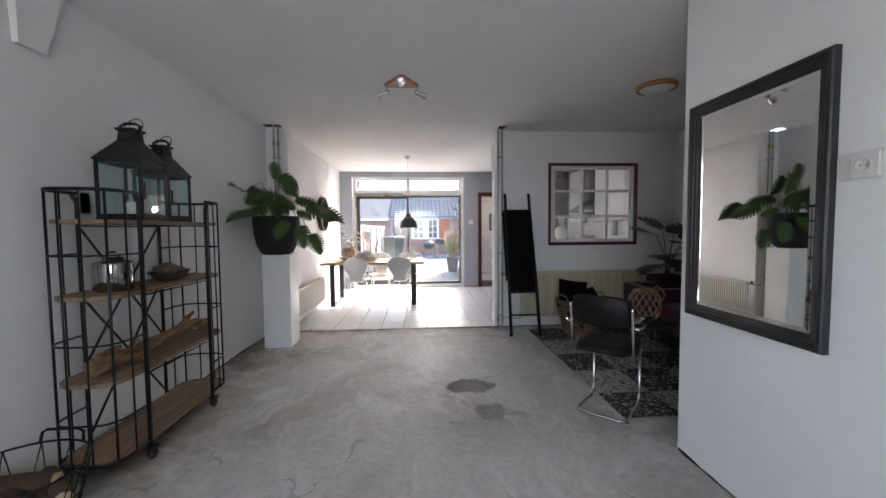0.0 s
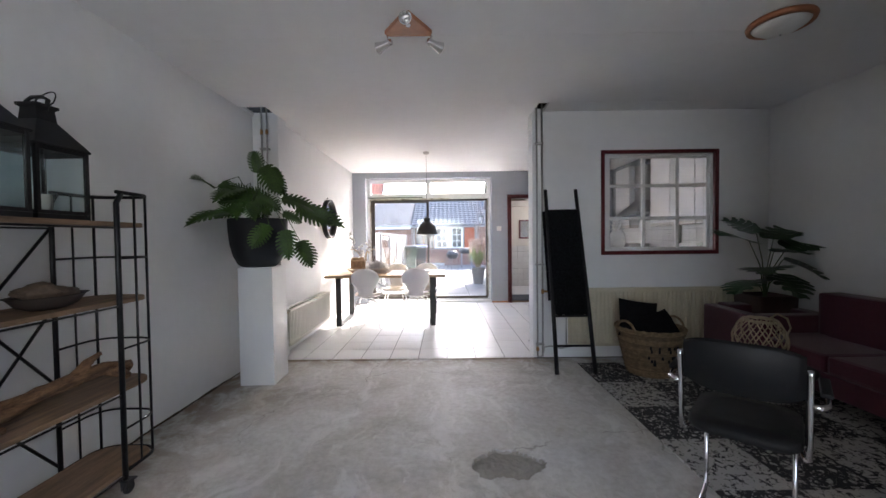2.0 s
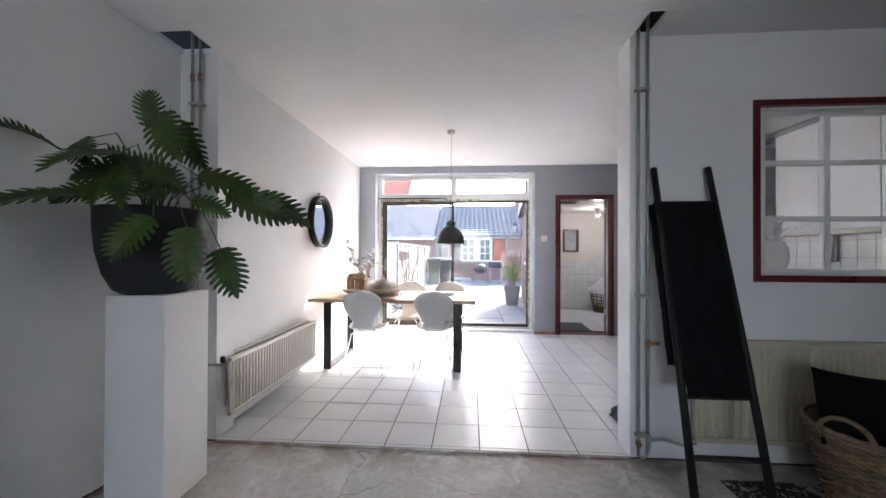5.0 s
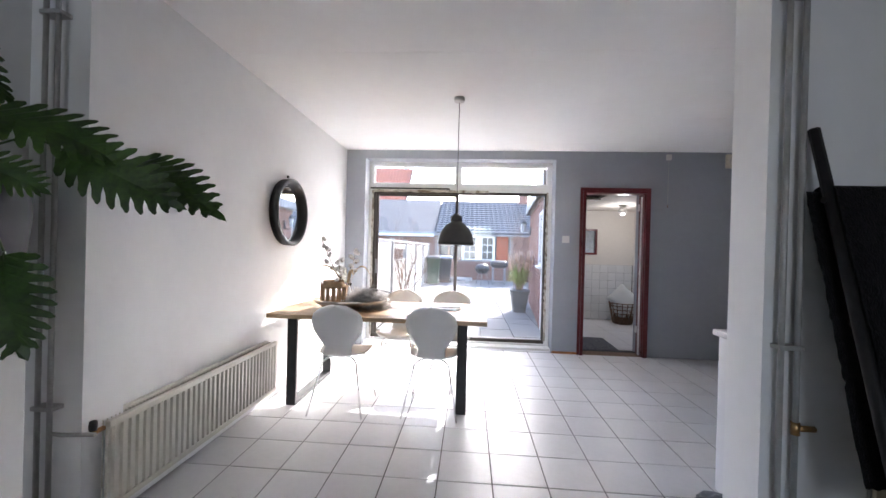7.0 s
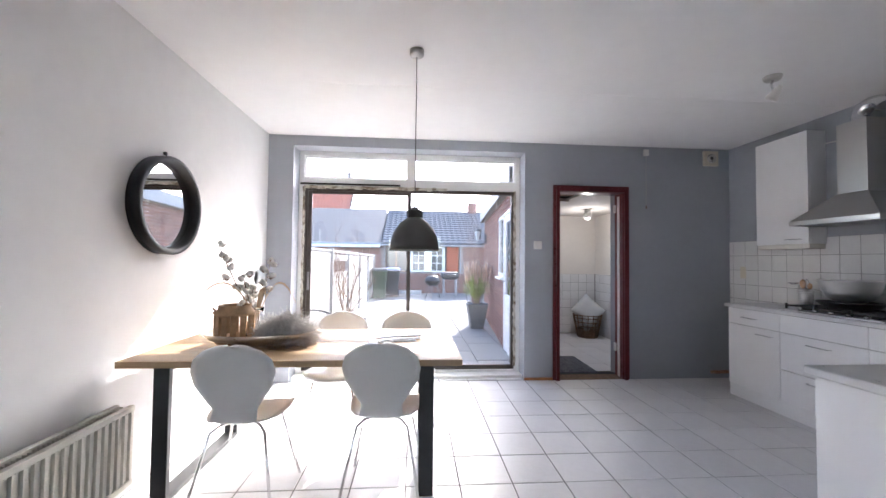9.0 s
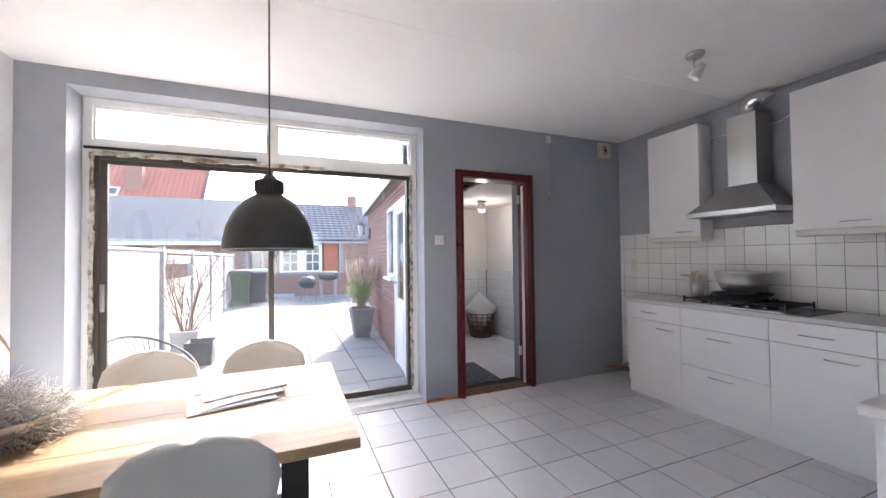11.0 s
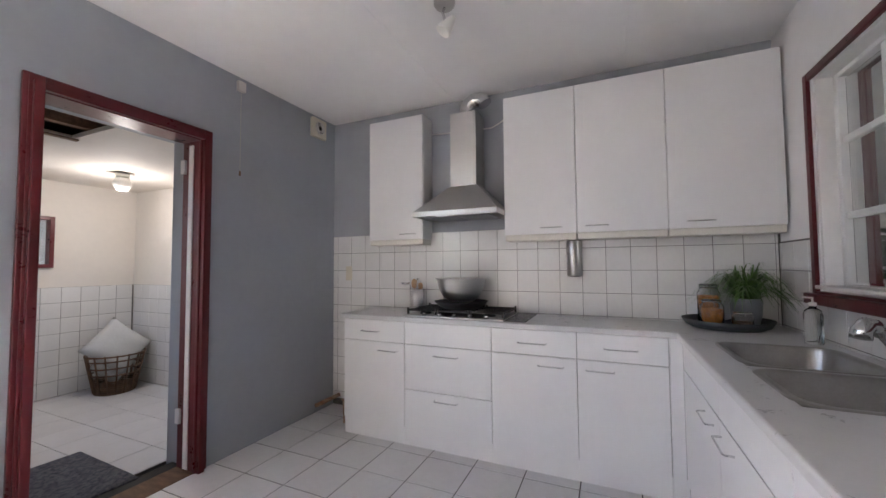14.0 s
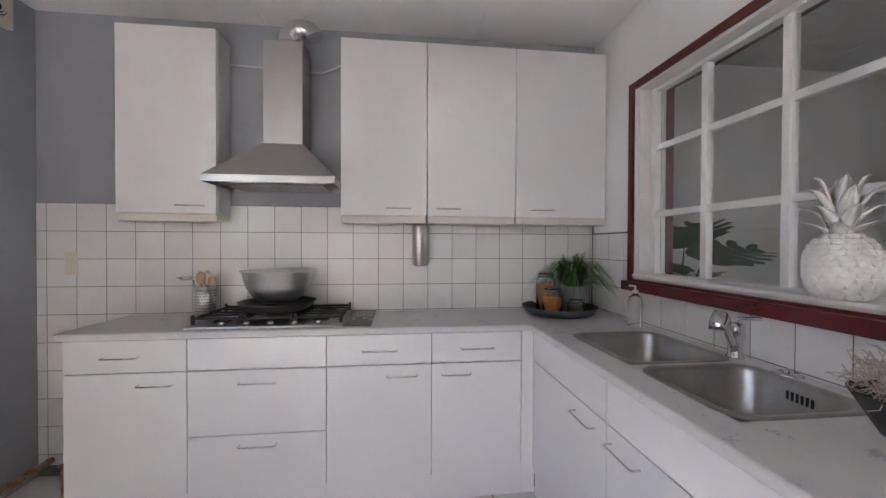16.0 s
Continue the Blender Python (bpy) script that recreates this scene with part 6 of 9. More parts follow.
vase = thing("glass_vase", "glass vase with cotton branches and dried leaves", "vase", "", (-0.80, 7.86, 0.77))
g = part("glass", bm_lathe(bmesh.new(), [(0, 0), (0.05, 0), (0.062, 0.03), (0.055, 0.12), (0.035, 0.18), (0.045, 0.21), (0.042, 0.21), (0.032, 0.18), (0.05, 0.12), (0.056, 0.03), (0, 0.01)], 26), JAR, vase)
g.visible_shadow = False
COTTON = mat("white_cotton", (0.78, 0.76, 0.73), 0.95, vary=0.05, scale=30, bump=0.6)
rnd = random.Random(8)
stems, bolls, husks = bmesh.new(), bmesh.new(), bmesh.new()
for a, o, hh in ((3.4, 0.24, 0.60), (4.2, 0.14, 0.42), (0.5, 0.08, 0.52), (2.3, 0.12, 0.36)):
    d = Vector((math.cos(a), math.sin(a) * 0.5, 0))
    pts = [Vector((0, 0, 0.05)), Vector((0, 0, 0.2)) + d * o * 0.2, Vector((0, 0, hh * 0.6)) + d * o * 0.55, Vector((0, 0, hh)) + d * o]
    bm_tube(stems, pts, 0.004, 6, r2=0.002)
    for k in range(6):
        u = 0.45 + 0.11 * k
        p = pts[2].lerp(pts[3], (u - 0.45) / 0.55) + Vector((rnd.uniform(-1, 1), rnd.uniform(-1, 1), rnd.uniform(-0.5, 0.5))) * 0.035
        for _ in range(4):
            bmesh.ops.create_icosphere(bolls, subdivisions=2, radius=0.016, matrix=Matrix.Translation(p + Vector((rnd.uniform(-1, 1), rnd.uniform(-1, 1), rnd.uniform(-1, 1))) * 0.013))
        for q in range(4):
            w = 2 * math.pi * q / 4
            e = p + Vector((math.cos(w) * 0.03, math.sin(w) * 0.03, 0.004))
            bm_tube(husks, [p + Vector((0, 0, -0.018)), e], 0.004, 4, r2=0.0008)
for f in bolls.faces:
    f.smooth = True
part("stems", stems, TWIG, vase)
tagged(part("cotton_bolls", bolls, COTTON, vase), "", "", "", "stuff")
part("husks", husks, TWIG, vase)
bm = bmesh.new()
for a, o, hh, bend in ((0.0, 0.24, 0.44, 0.16), (3.6, 0.28, 0.38, 0.02), (5.6, 0.10, 0.36, 0.05)):
    d = Vector((math.cos(a), math.sin(a), 0))
    s = Vector((-d.y, d.x, 0.3)).normalized()
    prev = None
    for k in range(11):
        u = k / 10
        p = d * o * u ** 1.1 + Vector((0, 0, 0.12 + (hh - 0.12) * math.sin(u * 2.1) / math.sin(1.57) - bend * u * u))
        w = 0.016 * math.sin(math.pi * min(1, 0.15 + 0.85 * u)) + 0.002
        cur = (bm.verts.new(p - s * w), bm.verts.new(p + Vector((0, 0, 0.006))), bm.verts.new(p + s * w))
        if prev:
            bm.faces.new((prev[0], prev[1], cur[1], cur[0])).smooth = True
            bm.faces.new((prev[1], prev[2], cur[2], cur[1])).smooth = True
        prev = cur
part("dried_leaves", bm, mat("dried_tan_leaf", (0.52, 0.37, 0.24), 0.7, vary=0.15), vase)

# magazines
PAPER = mat("magazine_paper", (0.58, 0.60, 0.64), 0.45, vary=0.04)
INK = [mat("printed_blue_grey", (0.16, 0.19, 0.27), 0.4, second=(0.5, 0.52, 0.56), scale=22), mat("printed_orange", (0.55, 0.2, 0.08), 0.4, second=(0.66, 0.62, 0.56), scale=18), mat("printed_dark", (0.05, 0.05, 0.07), 0.4)]
for i, (x, y, z, a) in enumerate(((0.045, 7.93, 0.761, 14), (0.06, 7.96, 0.767, 22), (0.075, 8.03, 0.773, 16))):
    mg = thing("magazine", ("stapled magazine at the bottom of a small pile on the table", "stapled magazine in the middle of the pile", "open-cornered magazine on top of the pile")[i], "magazine", "magazines on the table", (x, y, z), a)
    bm = bmesh.new()
    rows = []
    for k in range(13):
        u = k / 12
        lift = 0.0045 * math.sin(u * 3.1) + (0.012 * max(0, u - 0.8) * 5 * (i == 2)) * 0.5
        rows.append([(-0.15 + 0.30 * u, -0.11, 0.0 + lift * 0.3), (-0.15 + 0.30 * u, 0.11, 0.0 + lift * 0.3), (-0.15 + 0.30 * u, 0.11, 0.005 + lift), (-0.15 + 0.30 * u, -0.11, 0.005 + lift)])
    bm_rings(bm, rows)
    for f in bm.faces:
        f.smooth = False
    part("paper_block", bm, PAPER, mg)
    bm = bmesh.new()
    for (a0, a1, b0, b1) in ((-0.13, 0.05, -0.09, 0.06), (0.06, 0.14, -0.09, 0.0)):
        n2 = 8
        for k in range(n2):
            u0, u1 = a0 + (a1 - a0) * k / n2, a0 + (a1 - a0) * (k + 1) / n2
            hf = lambda xx: 0.0056 + 0.0045 * math.sin((xx + 0.15) / 0.3 * 3.1) + (0.012 * max(0, (xx + 0.15) / 0.3 - 0.8) * 5 * (i == 2)) * 0.5
            bm.faces.new([bm.verts.new(p) for p in ((u0, b0, hf(u0)), (u1, b0, hf(u1)), (u1, b1, hf(u1)), (u0, b1, hf(u0)))])
    part("cover_picture", bm, INK[(0, 1, 0)[i]], mg)
    bm = bmesh.new()
    for k in range(5):
        u0 = -0.13 + k * 0.04
        h_ = 0.0060 + 0.0045 * math.sin((u0 + 0.15 + 0.01) / 0.3 * 3.1)
        bm_box(bm, u0, u0 + 0.024, 0.070, 0.10, h_ - 0.0004, h_)
    part("title_bars", bm, INK[2], mg)

# pendant
GREYSH = mat("dark_grey_lamp_enamel", (0.085, 0.08, 0.075), 0.45, vary=0.04, scale=10)
pend = thing("pendant_lamp", "dark grey industrial bell pendant lamp over the table", "pendant lamp", "", (0.195, 7.70, 1.355))
bm = bmesh.new()
bm_lathe(bm, [(0.148, 0.0), (0.152, 0.0), (0.150, 0.03), (0.140, 0.08), (0.118, 0.13), (0.085, 0.17), (0.055, 0.19), (0.044, 0.195), (0.044, 0.2), (0.040, 0.2), (0.040, 0.19), (0.08, 0.165), (0.112, 0.127), (0.135, 0.08), (0.146, 0.03), (0.148, 0.0)], 48)
part("shade", bm, GREYSH, pend)
bm = bmesh.new()
bm_lathe(bm, [(0.1495, -0.004), (0.153, -0.004), (0.153, 0.001), (0.1495, 0.001), (0.1495, -0.004)], 48)
part("rim", bm, FROST, pend, "pale rim")
bm = bmesh.new()
bm_lathe(bm, [(0, 0.2), (0.044, 0.2), (0.046, 0.205), (0.046, 0.245), (0.038, 0.25), (0.026, 0.252), (0.02, 0.266), (0, 0.268)], 32)
collar = part("collar", bm, GREYSH, pend)
for k in range(20):
    a = 2 * math.pi * k / 20
    part("rib", bm_box(bmesh.new(), 0.0455, 0.0495, -0.003, 0.003, 0.206, 0.244, 0, pose(0, 0, 0, 0, 0, math.degrees(a))), GREYSH, collar)
bm = bmesh.new()
bm_tube(bm, [(0, 0, 0.266), (0, 0, H - 1.355 - 0.04)], 0.003, 6)
part("cord", bm, BLACK_STEEL, pend)
bm = bmesh.new()
bm_lathe(bm, [(0, -0.045), (0.012, -0.04), (0.04, -0.035), (0.045, -0.028), (0.045, 0), (0, 0)], 28, (0, 0, H - 1.355))
part("ceiling_cup", bm, STEEL, pend)
bm = bmesh.new()
bm_lathe(bm, [(0, 0.05), (0.025, 0.06), (0.03, 0.09), (0.02, 0.13), (0.015, 0.19), (0, 0.19)], 20)
part("bulb", bm, FROST, pend)

# round mirror on the side wall
rm = thing("round_mirror", "round mirror in a deep black frame on the side wall", "mirror", "", (KX, 7.80, 1.61))
bm = bmesh.new()
prof = [(0.285, 0.0), (0.30, 0.0), (0.302, 0.066), (0.288, 0.070), (0.268, 0.068), (0.262, 0.03), (0.258, 0.0), (0.285, 0.0)]
bm_lathe(bm, prof, 64)
bmesh.ops.transform(bm, matrix=pose(0.001, 0, 0, 0, 90, 0), verts=bm.verts)
part("frame", bm, BLACK_STEEL, rm)
MIRROR = mat("silver_mirror", (0.86, 0.87, 0.87), 0.02, 1.0, vary=0.0, rvar=0.0)
bm = bmesh.new()
bm_lathe(bm, [(0, 0.012), (0.2575, 0.012), (0.2575, 0.018), (0, 0.018)], 64, smooth=False)
bmesh.ops.transform(bm, matrix=pose(0.001, 0, 0, 0, 90, 0), verts=bm.verts)
part("mirror_glass", bm, MIRROR, rm)
bm = bmesh.new()
bm_lathe(bm, [(0, 0), (0.012, 0), (0.012, 0.012), (0, 0.013)], 12)
bmesh.ops.transform(bm, matrix=pose(0.002, 0, 0.325, 0, 90, 0), verts=bm.verts)
part("hook", bm, BLACK_STEEL, rm)
socket("wall_socket", "cream double socket on the white side wall", pose(KX, 9.20, 1.10, 0, 0, 90) @ pose(0, 0, 0, 0, 0, 180), True, WHITE_PLASTIC)

RADW = mat("cream_radiator_enamel", (0.62, 0.60, 0.53), 0.4, vary=0.05, scale=6)
RADC = mat("yellowed_radiator_enamel", (0.60, 0.54, 0.41), 0.45, vary=0.06, scale=6)
BRASS = mat("old_brass", (0.45, 0.27, 0.12), 0.35, 1.0, vary=0.2, scale=30)
PIPE = mat("pale_painted_pipe", (0.42, 0.41, 0.40), 0.45, 0.4, vary=0.1, scale=20)


def radiator(name, label, length, height, at, turn, m, panels=2, pitch=0.04):
    """A panel radiator along +x, its front to -y and its wall at y = 0."""
    r = thing(name, label, "radiator", "", at, turn)
    for k in range(panels):
        y1 = -0.035 - k * 0.075
        bm = bmesh.new()
        n = int(length / pitch)
        prof = []
        for i in range(n):
            x = i * length / n
            w = length / n
            prof += [(x, 0.0), (x + w * 0.38, 0.0), (x + w * 0.5, -0.011), (x + w * 0.88, -0.011)]
        prof.append((length, 0.0))
        lo = [bm.verts.new((x, y1 - 0.010 + y, 0.03)) for x, y in prof]
        hi = [bm.verts.new((x, y1 - 0.010 + y, height - 0.03)) for x, y in prof]
        for i in range(len(prof) - 1):
            bm.faces.new((lo[i], lo[i + 1], hi[i + 1], hi[i]))
        bm_box(bm, 0, length, y1 - 0.009, y1 + 0.004, 0.029, height - 0.029)
        bm_box(bm, -0.003, length + 0.003, y1 - 0.022, y1 + 0.005, 0.0, 0.029, 0.003)
        bm_box(bm, -0.003, length + 0.003, y1 - 0.022, y1 + 0.005, height - 0.029, height, 0.003)
        part("panel", bm, m, r)
    bm = bmesh.new()
    for i in range(int(length / 0.02)):
        x = 0.02 + i * 0.02
        bm_box(bm, x, x + 0.001, -0.075 if panels > 1 else -0.03, -0.055 if panels > 1 else -0.01, 0.05, height - 0.01)
    tagged(part("fins", bm, m, r), "", "", "", "")
    bm = bmesh.new()
    for x in (0.25, length - 0.25):
        bm_box(bm, x, x + 0.03, -0.03, -0.001, 0.08, height - 0.06)
    part("bracket", bm, m, r)
    return r


rad = radiator("radiator", "cream double panel radiator under the round mirror", 1.42, 0.40, (KX, 6.02, 0.13), 90, RADW)
bm = bmesh.new()
bm_tube(bm, [(-0.003, -0.10, 0.37), (-0.05, -0.10, 0.37)], 0.011, 8)
bm_tube(bm, [(-0.003, -0.04, 0.37), (-0.03, -0.04, 0.37)], 0.013, 8)
part("valve_stub", bm, BRASS, rad)
bm = bmesh.new()
bm_lathe(bm, [(0, 0), (0.014, 0), (0.016, 0.02), (0.014, 0.04), (0, 0.042)], 12, (-0.05, -0.10, 0.38))
part("valve_knob", bm, BLACK_STEEL, rad)
rad.matrix_basis = Matrix.Translation((KX, 6.02, 0.13)) @ Matrix.Rotation(radians(90), 4, "Z")

# ---- pipes at the old partition ----
def clamp(bm, x, y, z):
    bm_box(bm, x - 0.016, x + 0.016, y - 0.014, y + 0.0, z - 0.008, z + 0.008, 0.002)


hp = thing("heating_pipes", "pair of pale heating pipes rising before the partition end", "pipes", "", (1.458, 5.915, 0))
for dx, y in ((-0.02, 0.0), (0.035, 0.0)):
    bm = bmesh.new()
    bm_tube(bm, [(dx, y, 0.02), (dx, y, H + 0.15)], 0.0095, 10)
    part("pipe", bm, PIPE, hp)
for z in (0.15, 1.0, 2.27):
    part("clamp", box_bm(-0.034, 0.05, -0.012, 0.034, z - 0.009, z + 0.009, 0.003), PIPE, hp)
bm = bmesh.new()
bm_tube(bm, [(-0.02, -0.02, 0.10), (-0.02, 0.015, 0.10)], 0.014, 8)
bm_tube(bm, [(-0.02, 0, 0.08), (-0.02, 0, 0.125)], 0.014, 8)
part("valve", bm, BRASS, hp)
bm = bmesh.new()
bm_tube(bm, [(0.035, 0, 0.69), (0.035, 0, 0.735)], 0.014, 8)
bm_tube(bm, [(0.035, 0, 0.712), (0.10, 0, 0.712)], 0.011, 8)
part("valve", bm, BRASS, hp)
bm = bmesh.new()
bm_tube(bm, [(-0.02, 0, 0.03), (0.0, -0.005, 0.015), (0.03, -0.005, 0.03), (0.045, 0, 0.08), (0.05, 0, 0.12), (0.12, 0, 0.13), (0.22, -0.02, 0.11), (0.30, -0.03, 0.13)], 0.008, 8)
part("branch_pipe", bm, PIPE, hp)
hp = thing("heating_pipes", "pair of pale heating pipes in the corner of the wall stub", "pipes", "", (-1.40, 5.91, 0))
for dx in (-0.045, 0.01):
    bm = bmesh.new()
    bm_tube(bm, [(dx, 0, 0.02), (dx, 0, H + 0.15)], 0.0095, 10)
    part("pipe", bm, PIPE, hp)
for z in (0.62, 2.25):
    part("clamp", box_bm(-0.065, 0.03, -0.012, 0.039, z - 0.009, z + 0.009, 0.003), PIPE, hp)
for dx in (-0.045, 0.01):
    part("coupling", bm_tube(bmesh.new(), [(dx, 0, 2.40), (dx, 0, 2.45)], 0.014, 8), BRASS, hp)
bm = bmesh.new()
bm_tube(bm, [(0.01, 0, 0.60), (0.012, 0.0, 0.52), (0.03, 0.03, 0.50), (0.16, 0.05, 0.50)], 0.009, 8)
part("branch_pipe", bm, PIPE, hp)

rad2 = radiator("radiator", "yellowed cream panel radiator under the inner window", 2.08, 0.60, (1.76, PY0, 0.13), 0, RADC, 1)
part("grille_cap", box_bm(0.0, 2.08, -0.057, -0.004, 0.601, 0.612, 0.002), RADC, rad2)
bm = bmesh.new()
bm_tube(bm, [(-0.003, -0.04, 0.02), (-0.04, -0.04, 0.0)], 0.01, 8)
bm_tube(bm, [(-0.02, -0.04, 0.56), (-0.02, -0.04, 0.02)], 0.006, 8)
part("feed_pipe", bm, PIPE, rad2)

# ---- ladder with throw ----
BLACK_WOOD = mat("black_stained_wood", (0.012, 0.0125, 0.014), 0.5, spec=0.3, vary=0.3, scale=10, stretch=(3, 3, 0.5), bump=0.2)
lad = thing("decorative_ladder", "black wooden decorative ladder leaning against the white wall", "ladder", "", (1.683, 5.43, 0))
for x0, x1 in ((-0.185, -0.155), (0.175, 0.16)):
    bm = bmesh.new()
    bm_tube(bm, [(x0, 0, 0.001), (x0 * 0.6 + x1 * 0.4, 0.18, 0.7), (x1, 0.486, 1.78)], 0.020, 10, r2=0.018)
    part("rail", bm, BLACK_WOOD, lad)
for z in (0.25, 0.52, 0.83, 1.12, 1.52):
    y = 0.486 * (z / 1.78) * (1.0 if z > 1 else 0.98)
    bm = bmesh.new()
    bm_tube(bm, [(-0.18, y, z), (0.17, y, z)], 0.011, 8)
    part("rung", bm, BLACK_WOOD, lad)
FUR = mat("charcoal_woven_throw", (0.015, 0.016, 0.019), 1.0, spec=0.1, vary=0.35, scale=60, bump=1.0, bscale=180, bdist=0.006, sheen=0.1)
bm = bmesh.new()
rnd = random.Random(9)
nx, nz = 26, 60
for side in (0, 1):
    grid = []
    for j in range(nz + 1):
        z = 1.555 - j / nz * (1.02 if not side else 0.9)
        row = []
        for i in range(nx + 1):
            u = i / nx
            x = (-0.165 + 0.315 * u) if not side else (-0.20 + 0.25 * u)
            yl = 0.486 * z / 1.78 - 0.024 if not side else 0.486 * z / 1.78 * 0.9 + 0.075
            y = yl + 0.006 * noise.noise(Vector((x * 14, z * 7, side * 5))) + 0.003 * noise.noise(Vector((x * 60, z * 60, 1))) - (0.010 if not side else 0)
            jag = 0.012 * noise.noise(Vector((x * 40, 7.0, side))) if j == nz else 0
            jx = 0.006 * noise.noise(Vector((z * 40, 3.0, u))) if i in (0, nx) else 0
            row.append(bm.verts.new((x + jx, y, z + jag)))
        grid.append(row)
    for a, b in zip(grid, grid[1:]):
        for i in range(nx):
            bm.faces.new((a[i], a[i + 1], b[i + 1], b[i])).smooth = True
    if not side:
        top = grid[0]
prev = top
for k in range(1, 7):
    a = math.pi * k / 6
    row = [bm.verts.new((v.co.x - 0.01 * k / 6, v.co.y + 0.035 * (1 - math.cos(a)), v.co.z + 0.016 * math.sin(a))) for v in top]
    for i in range(nx):
        bm.faces.new((prev[i], prev[i + 1], row[i + 1], row[i])).smooth = True
    prev = row
bmesh.ops.solidify(bm, geom=bm.faces[:], thickness=0.008)
throw = solo("throw_blanket", bm, FUR, "charcoal fringed throw hung over the black ladder rungs", "blanket")
throw.location = (1.683, 5.43, 0)

# ---- rug ----
def rug_mat(name, level):
    m = mat(name, (0.40, 0.39, 0.37), 0.95, vary=0.1)
    nt = m.node_tree
    n, l = nt.nodes, nt.links
    b = n["Principled BSDF"]
    tc = n.new("ShaderNodeTexCoord")

    def nz(scale, detail, stretch=(1, 1, 1)):
        mp = n.new("ShaderNodeMapping")
        mp.inputs["Scale"].default_value = stretch
        l.new(tc.outputs["Object"], mp.inputs["Vector"])
        k = n.new("ShaderNodeTexNoise")
        k.inputs["Scale"].default_value, k.inputs["Detail"].default_value, k.inputs["Roughness"].default_value = scale, detail, 0.75
        l.new(mp.outputs["Vector"], k.inputs["Vector"])
        return k.outputs["Fac"]

    def math_(op, a, c):
        k = n.new("ShaderNodeMath")
        k.operation = op
        for i, v in enumerate((a, c)):
            if isinstance(v, (int, float)):
                k.inputs[i].default_value = v
            else:
                l.new(v, k.inputs[i])
        return k.outputs[0]

    vor = n.new("ShaderNodeTexVoronoi")
    vor.feature, vor.distance, vor.inputs["Scale"].default_value = "DISTANCE_TO_EDGE", "EUCLIDEAN", 26
    l.new(tc.outputs["Object"], vor.inputs["Vector"])
    motif = math_("LESS_THAN", vor.outputs["Distance"], 0.14)
    obj = n.new("ShaderNodeObjectInfo")
    dark = math_("GREATER_THAN", obj.outputs["Random"], 0.5)
    worn = math_("ADD", nz(22, 9), math_("MULTIPLY", nz(70, 3), 0.3))
    worn = math_("ADD", worn, math_("MULTIPLY", motif, 0.10))
    thr = math_("SUBTRACT", level, math_("MULTIPLY", dark, 0.02))
    mask = math_("GREATER_THAN", worn, thr)
    mx = n.new("ShaderNodeMix")
    mx.data_type = "RGBA"
    mx.inputs[6].default_value, mx.inputs[7].default_value = (0.42, 0.41, 0.39, 1), (0.028, 0.028, 0.032, 1)
    l.new(mask, mx.inputs["Factor"])
    l.new(mx.outputs[2], b.inputs["Base Color"])
    return m


RUG = (rug_mat("worn_black_rug", 0.65), rug_mat("worn_pale_rug", 0.78))
rug = thing("patchwork_rug", "black and pale distressed patchwork rug on the screed", "rug", "", (1.80, 3.42, -0.004))
xs = [0, 0.42, 0.85, 1.30, 1.75, 2.35]
ys = [0, 0.38, 0.86, 1.32, 1.80, 2.32]
for i, (a, b) in enumerate(zip(xs, xs[1:])):
    for j, (c, d) in enumerate(zip(ys, ys[1:])):
        o = 0.07 * ((i * 2 + j) % 3 - 1) if 0 < j < 4 else 0
        part("patch", box_bm(a + 0.001, b - 0.001, c + 0.001, d - 0.001, 0.0, 0.010, 0.002), RUG[(i + j) % 2], rug)

# ---- basket with cushions ----
WICKER = mat("natural_wicker", (0.27, 0.185, 0.105), 0.75, vary=0.3, scale=30, bump=0.4, island=0.25)


def wicker_basket(bm, prof, rows, ribs, wob=0.006, rad=0.0045, oval=1.0):
    """Woven strands round a shape given as radii by height."""
    h = prof[-1][1]

    def rr(z):
        for (r0, z0), (r1, z1) in zip(prof, prof[1:]):
            if z <= z1:
                return r0 + (r1 - r0) * (z - z0) / (z1 - z0)
        return prof[-1][0]

    for j in range(rows):
        z = (j + 0.5) / rows * h
        r = rr(z)
        bm_tube(bm, [((r + wob * (1 if (k + j) % 2 else -1)) * math.cos(a), oval * (r + wob * (1 if (k + j) % 2 else -1)) * math.sin(a), z) for k, a in enumerate(2 * math.pi * k / (ribs * 2) for k in range(ribs * 2))], rad, 4, True)


bsk = thing("wicker_basket", "large wicker basket holding dark cushions by the radiator", "basket", "", (2.38, 5.47, 0.006))
bm = bmesh.new()
wicker_basket(bm, [(0.19, 0), (0.25, 0.25), (0.29, 0.42)], 34, 24, 0.006, 0.0068)
part("weave", bm, WICKER, bsk)
bm = bmesh.new()
bm_lathe(bm, [(0, 0.0), (0.185, 0.0), (0.24, 0.25), (0.28, 0.42), (0.27, 0.42), (0.175, 0.01), (0, 0.01)], 32)
part("lining", bm, WICKER, bsk)
bm = bmesh.new()
bm_tube(bm, [(0.292 * math.cos(a), 0.292 * math.sin(a), 0.425 + 0.004 * math.sin(a * 22)) for a in (2 * math.pi * k / 48 for k in range(48))], 0.014, 8, True)
part("rim", bm, WICKER, bsk)
for sx, a in ((-1, 200), (1, 15)):
    bm = bmesh.new()
    ca, sa = math.cos(radians(a)), math.sin(radians(a))
    bm_tube(bm, [(0.29 * ca - 0.10 * math.cos(t) * -sa, 0.29 * sa - 0.10 * math.cos(t) * ca, 0.42 + 0.085 * math.sin(t)) for t in (math.pi * k / 10 for k in range(11))], 0.011, 8)
    part("handle", bm, WICKER, bsk)
rnd = random.Random(2)
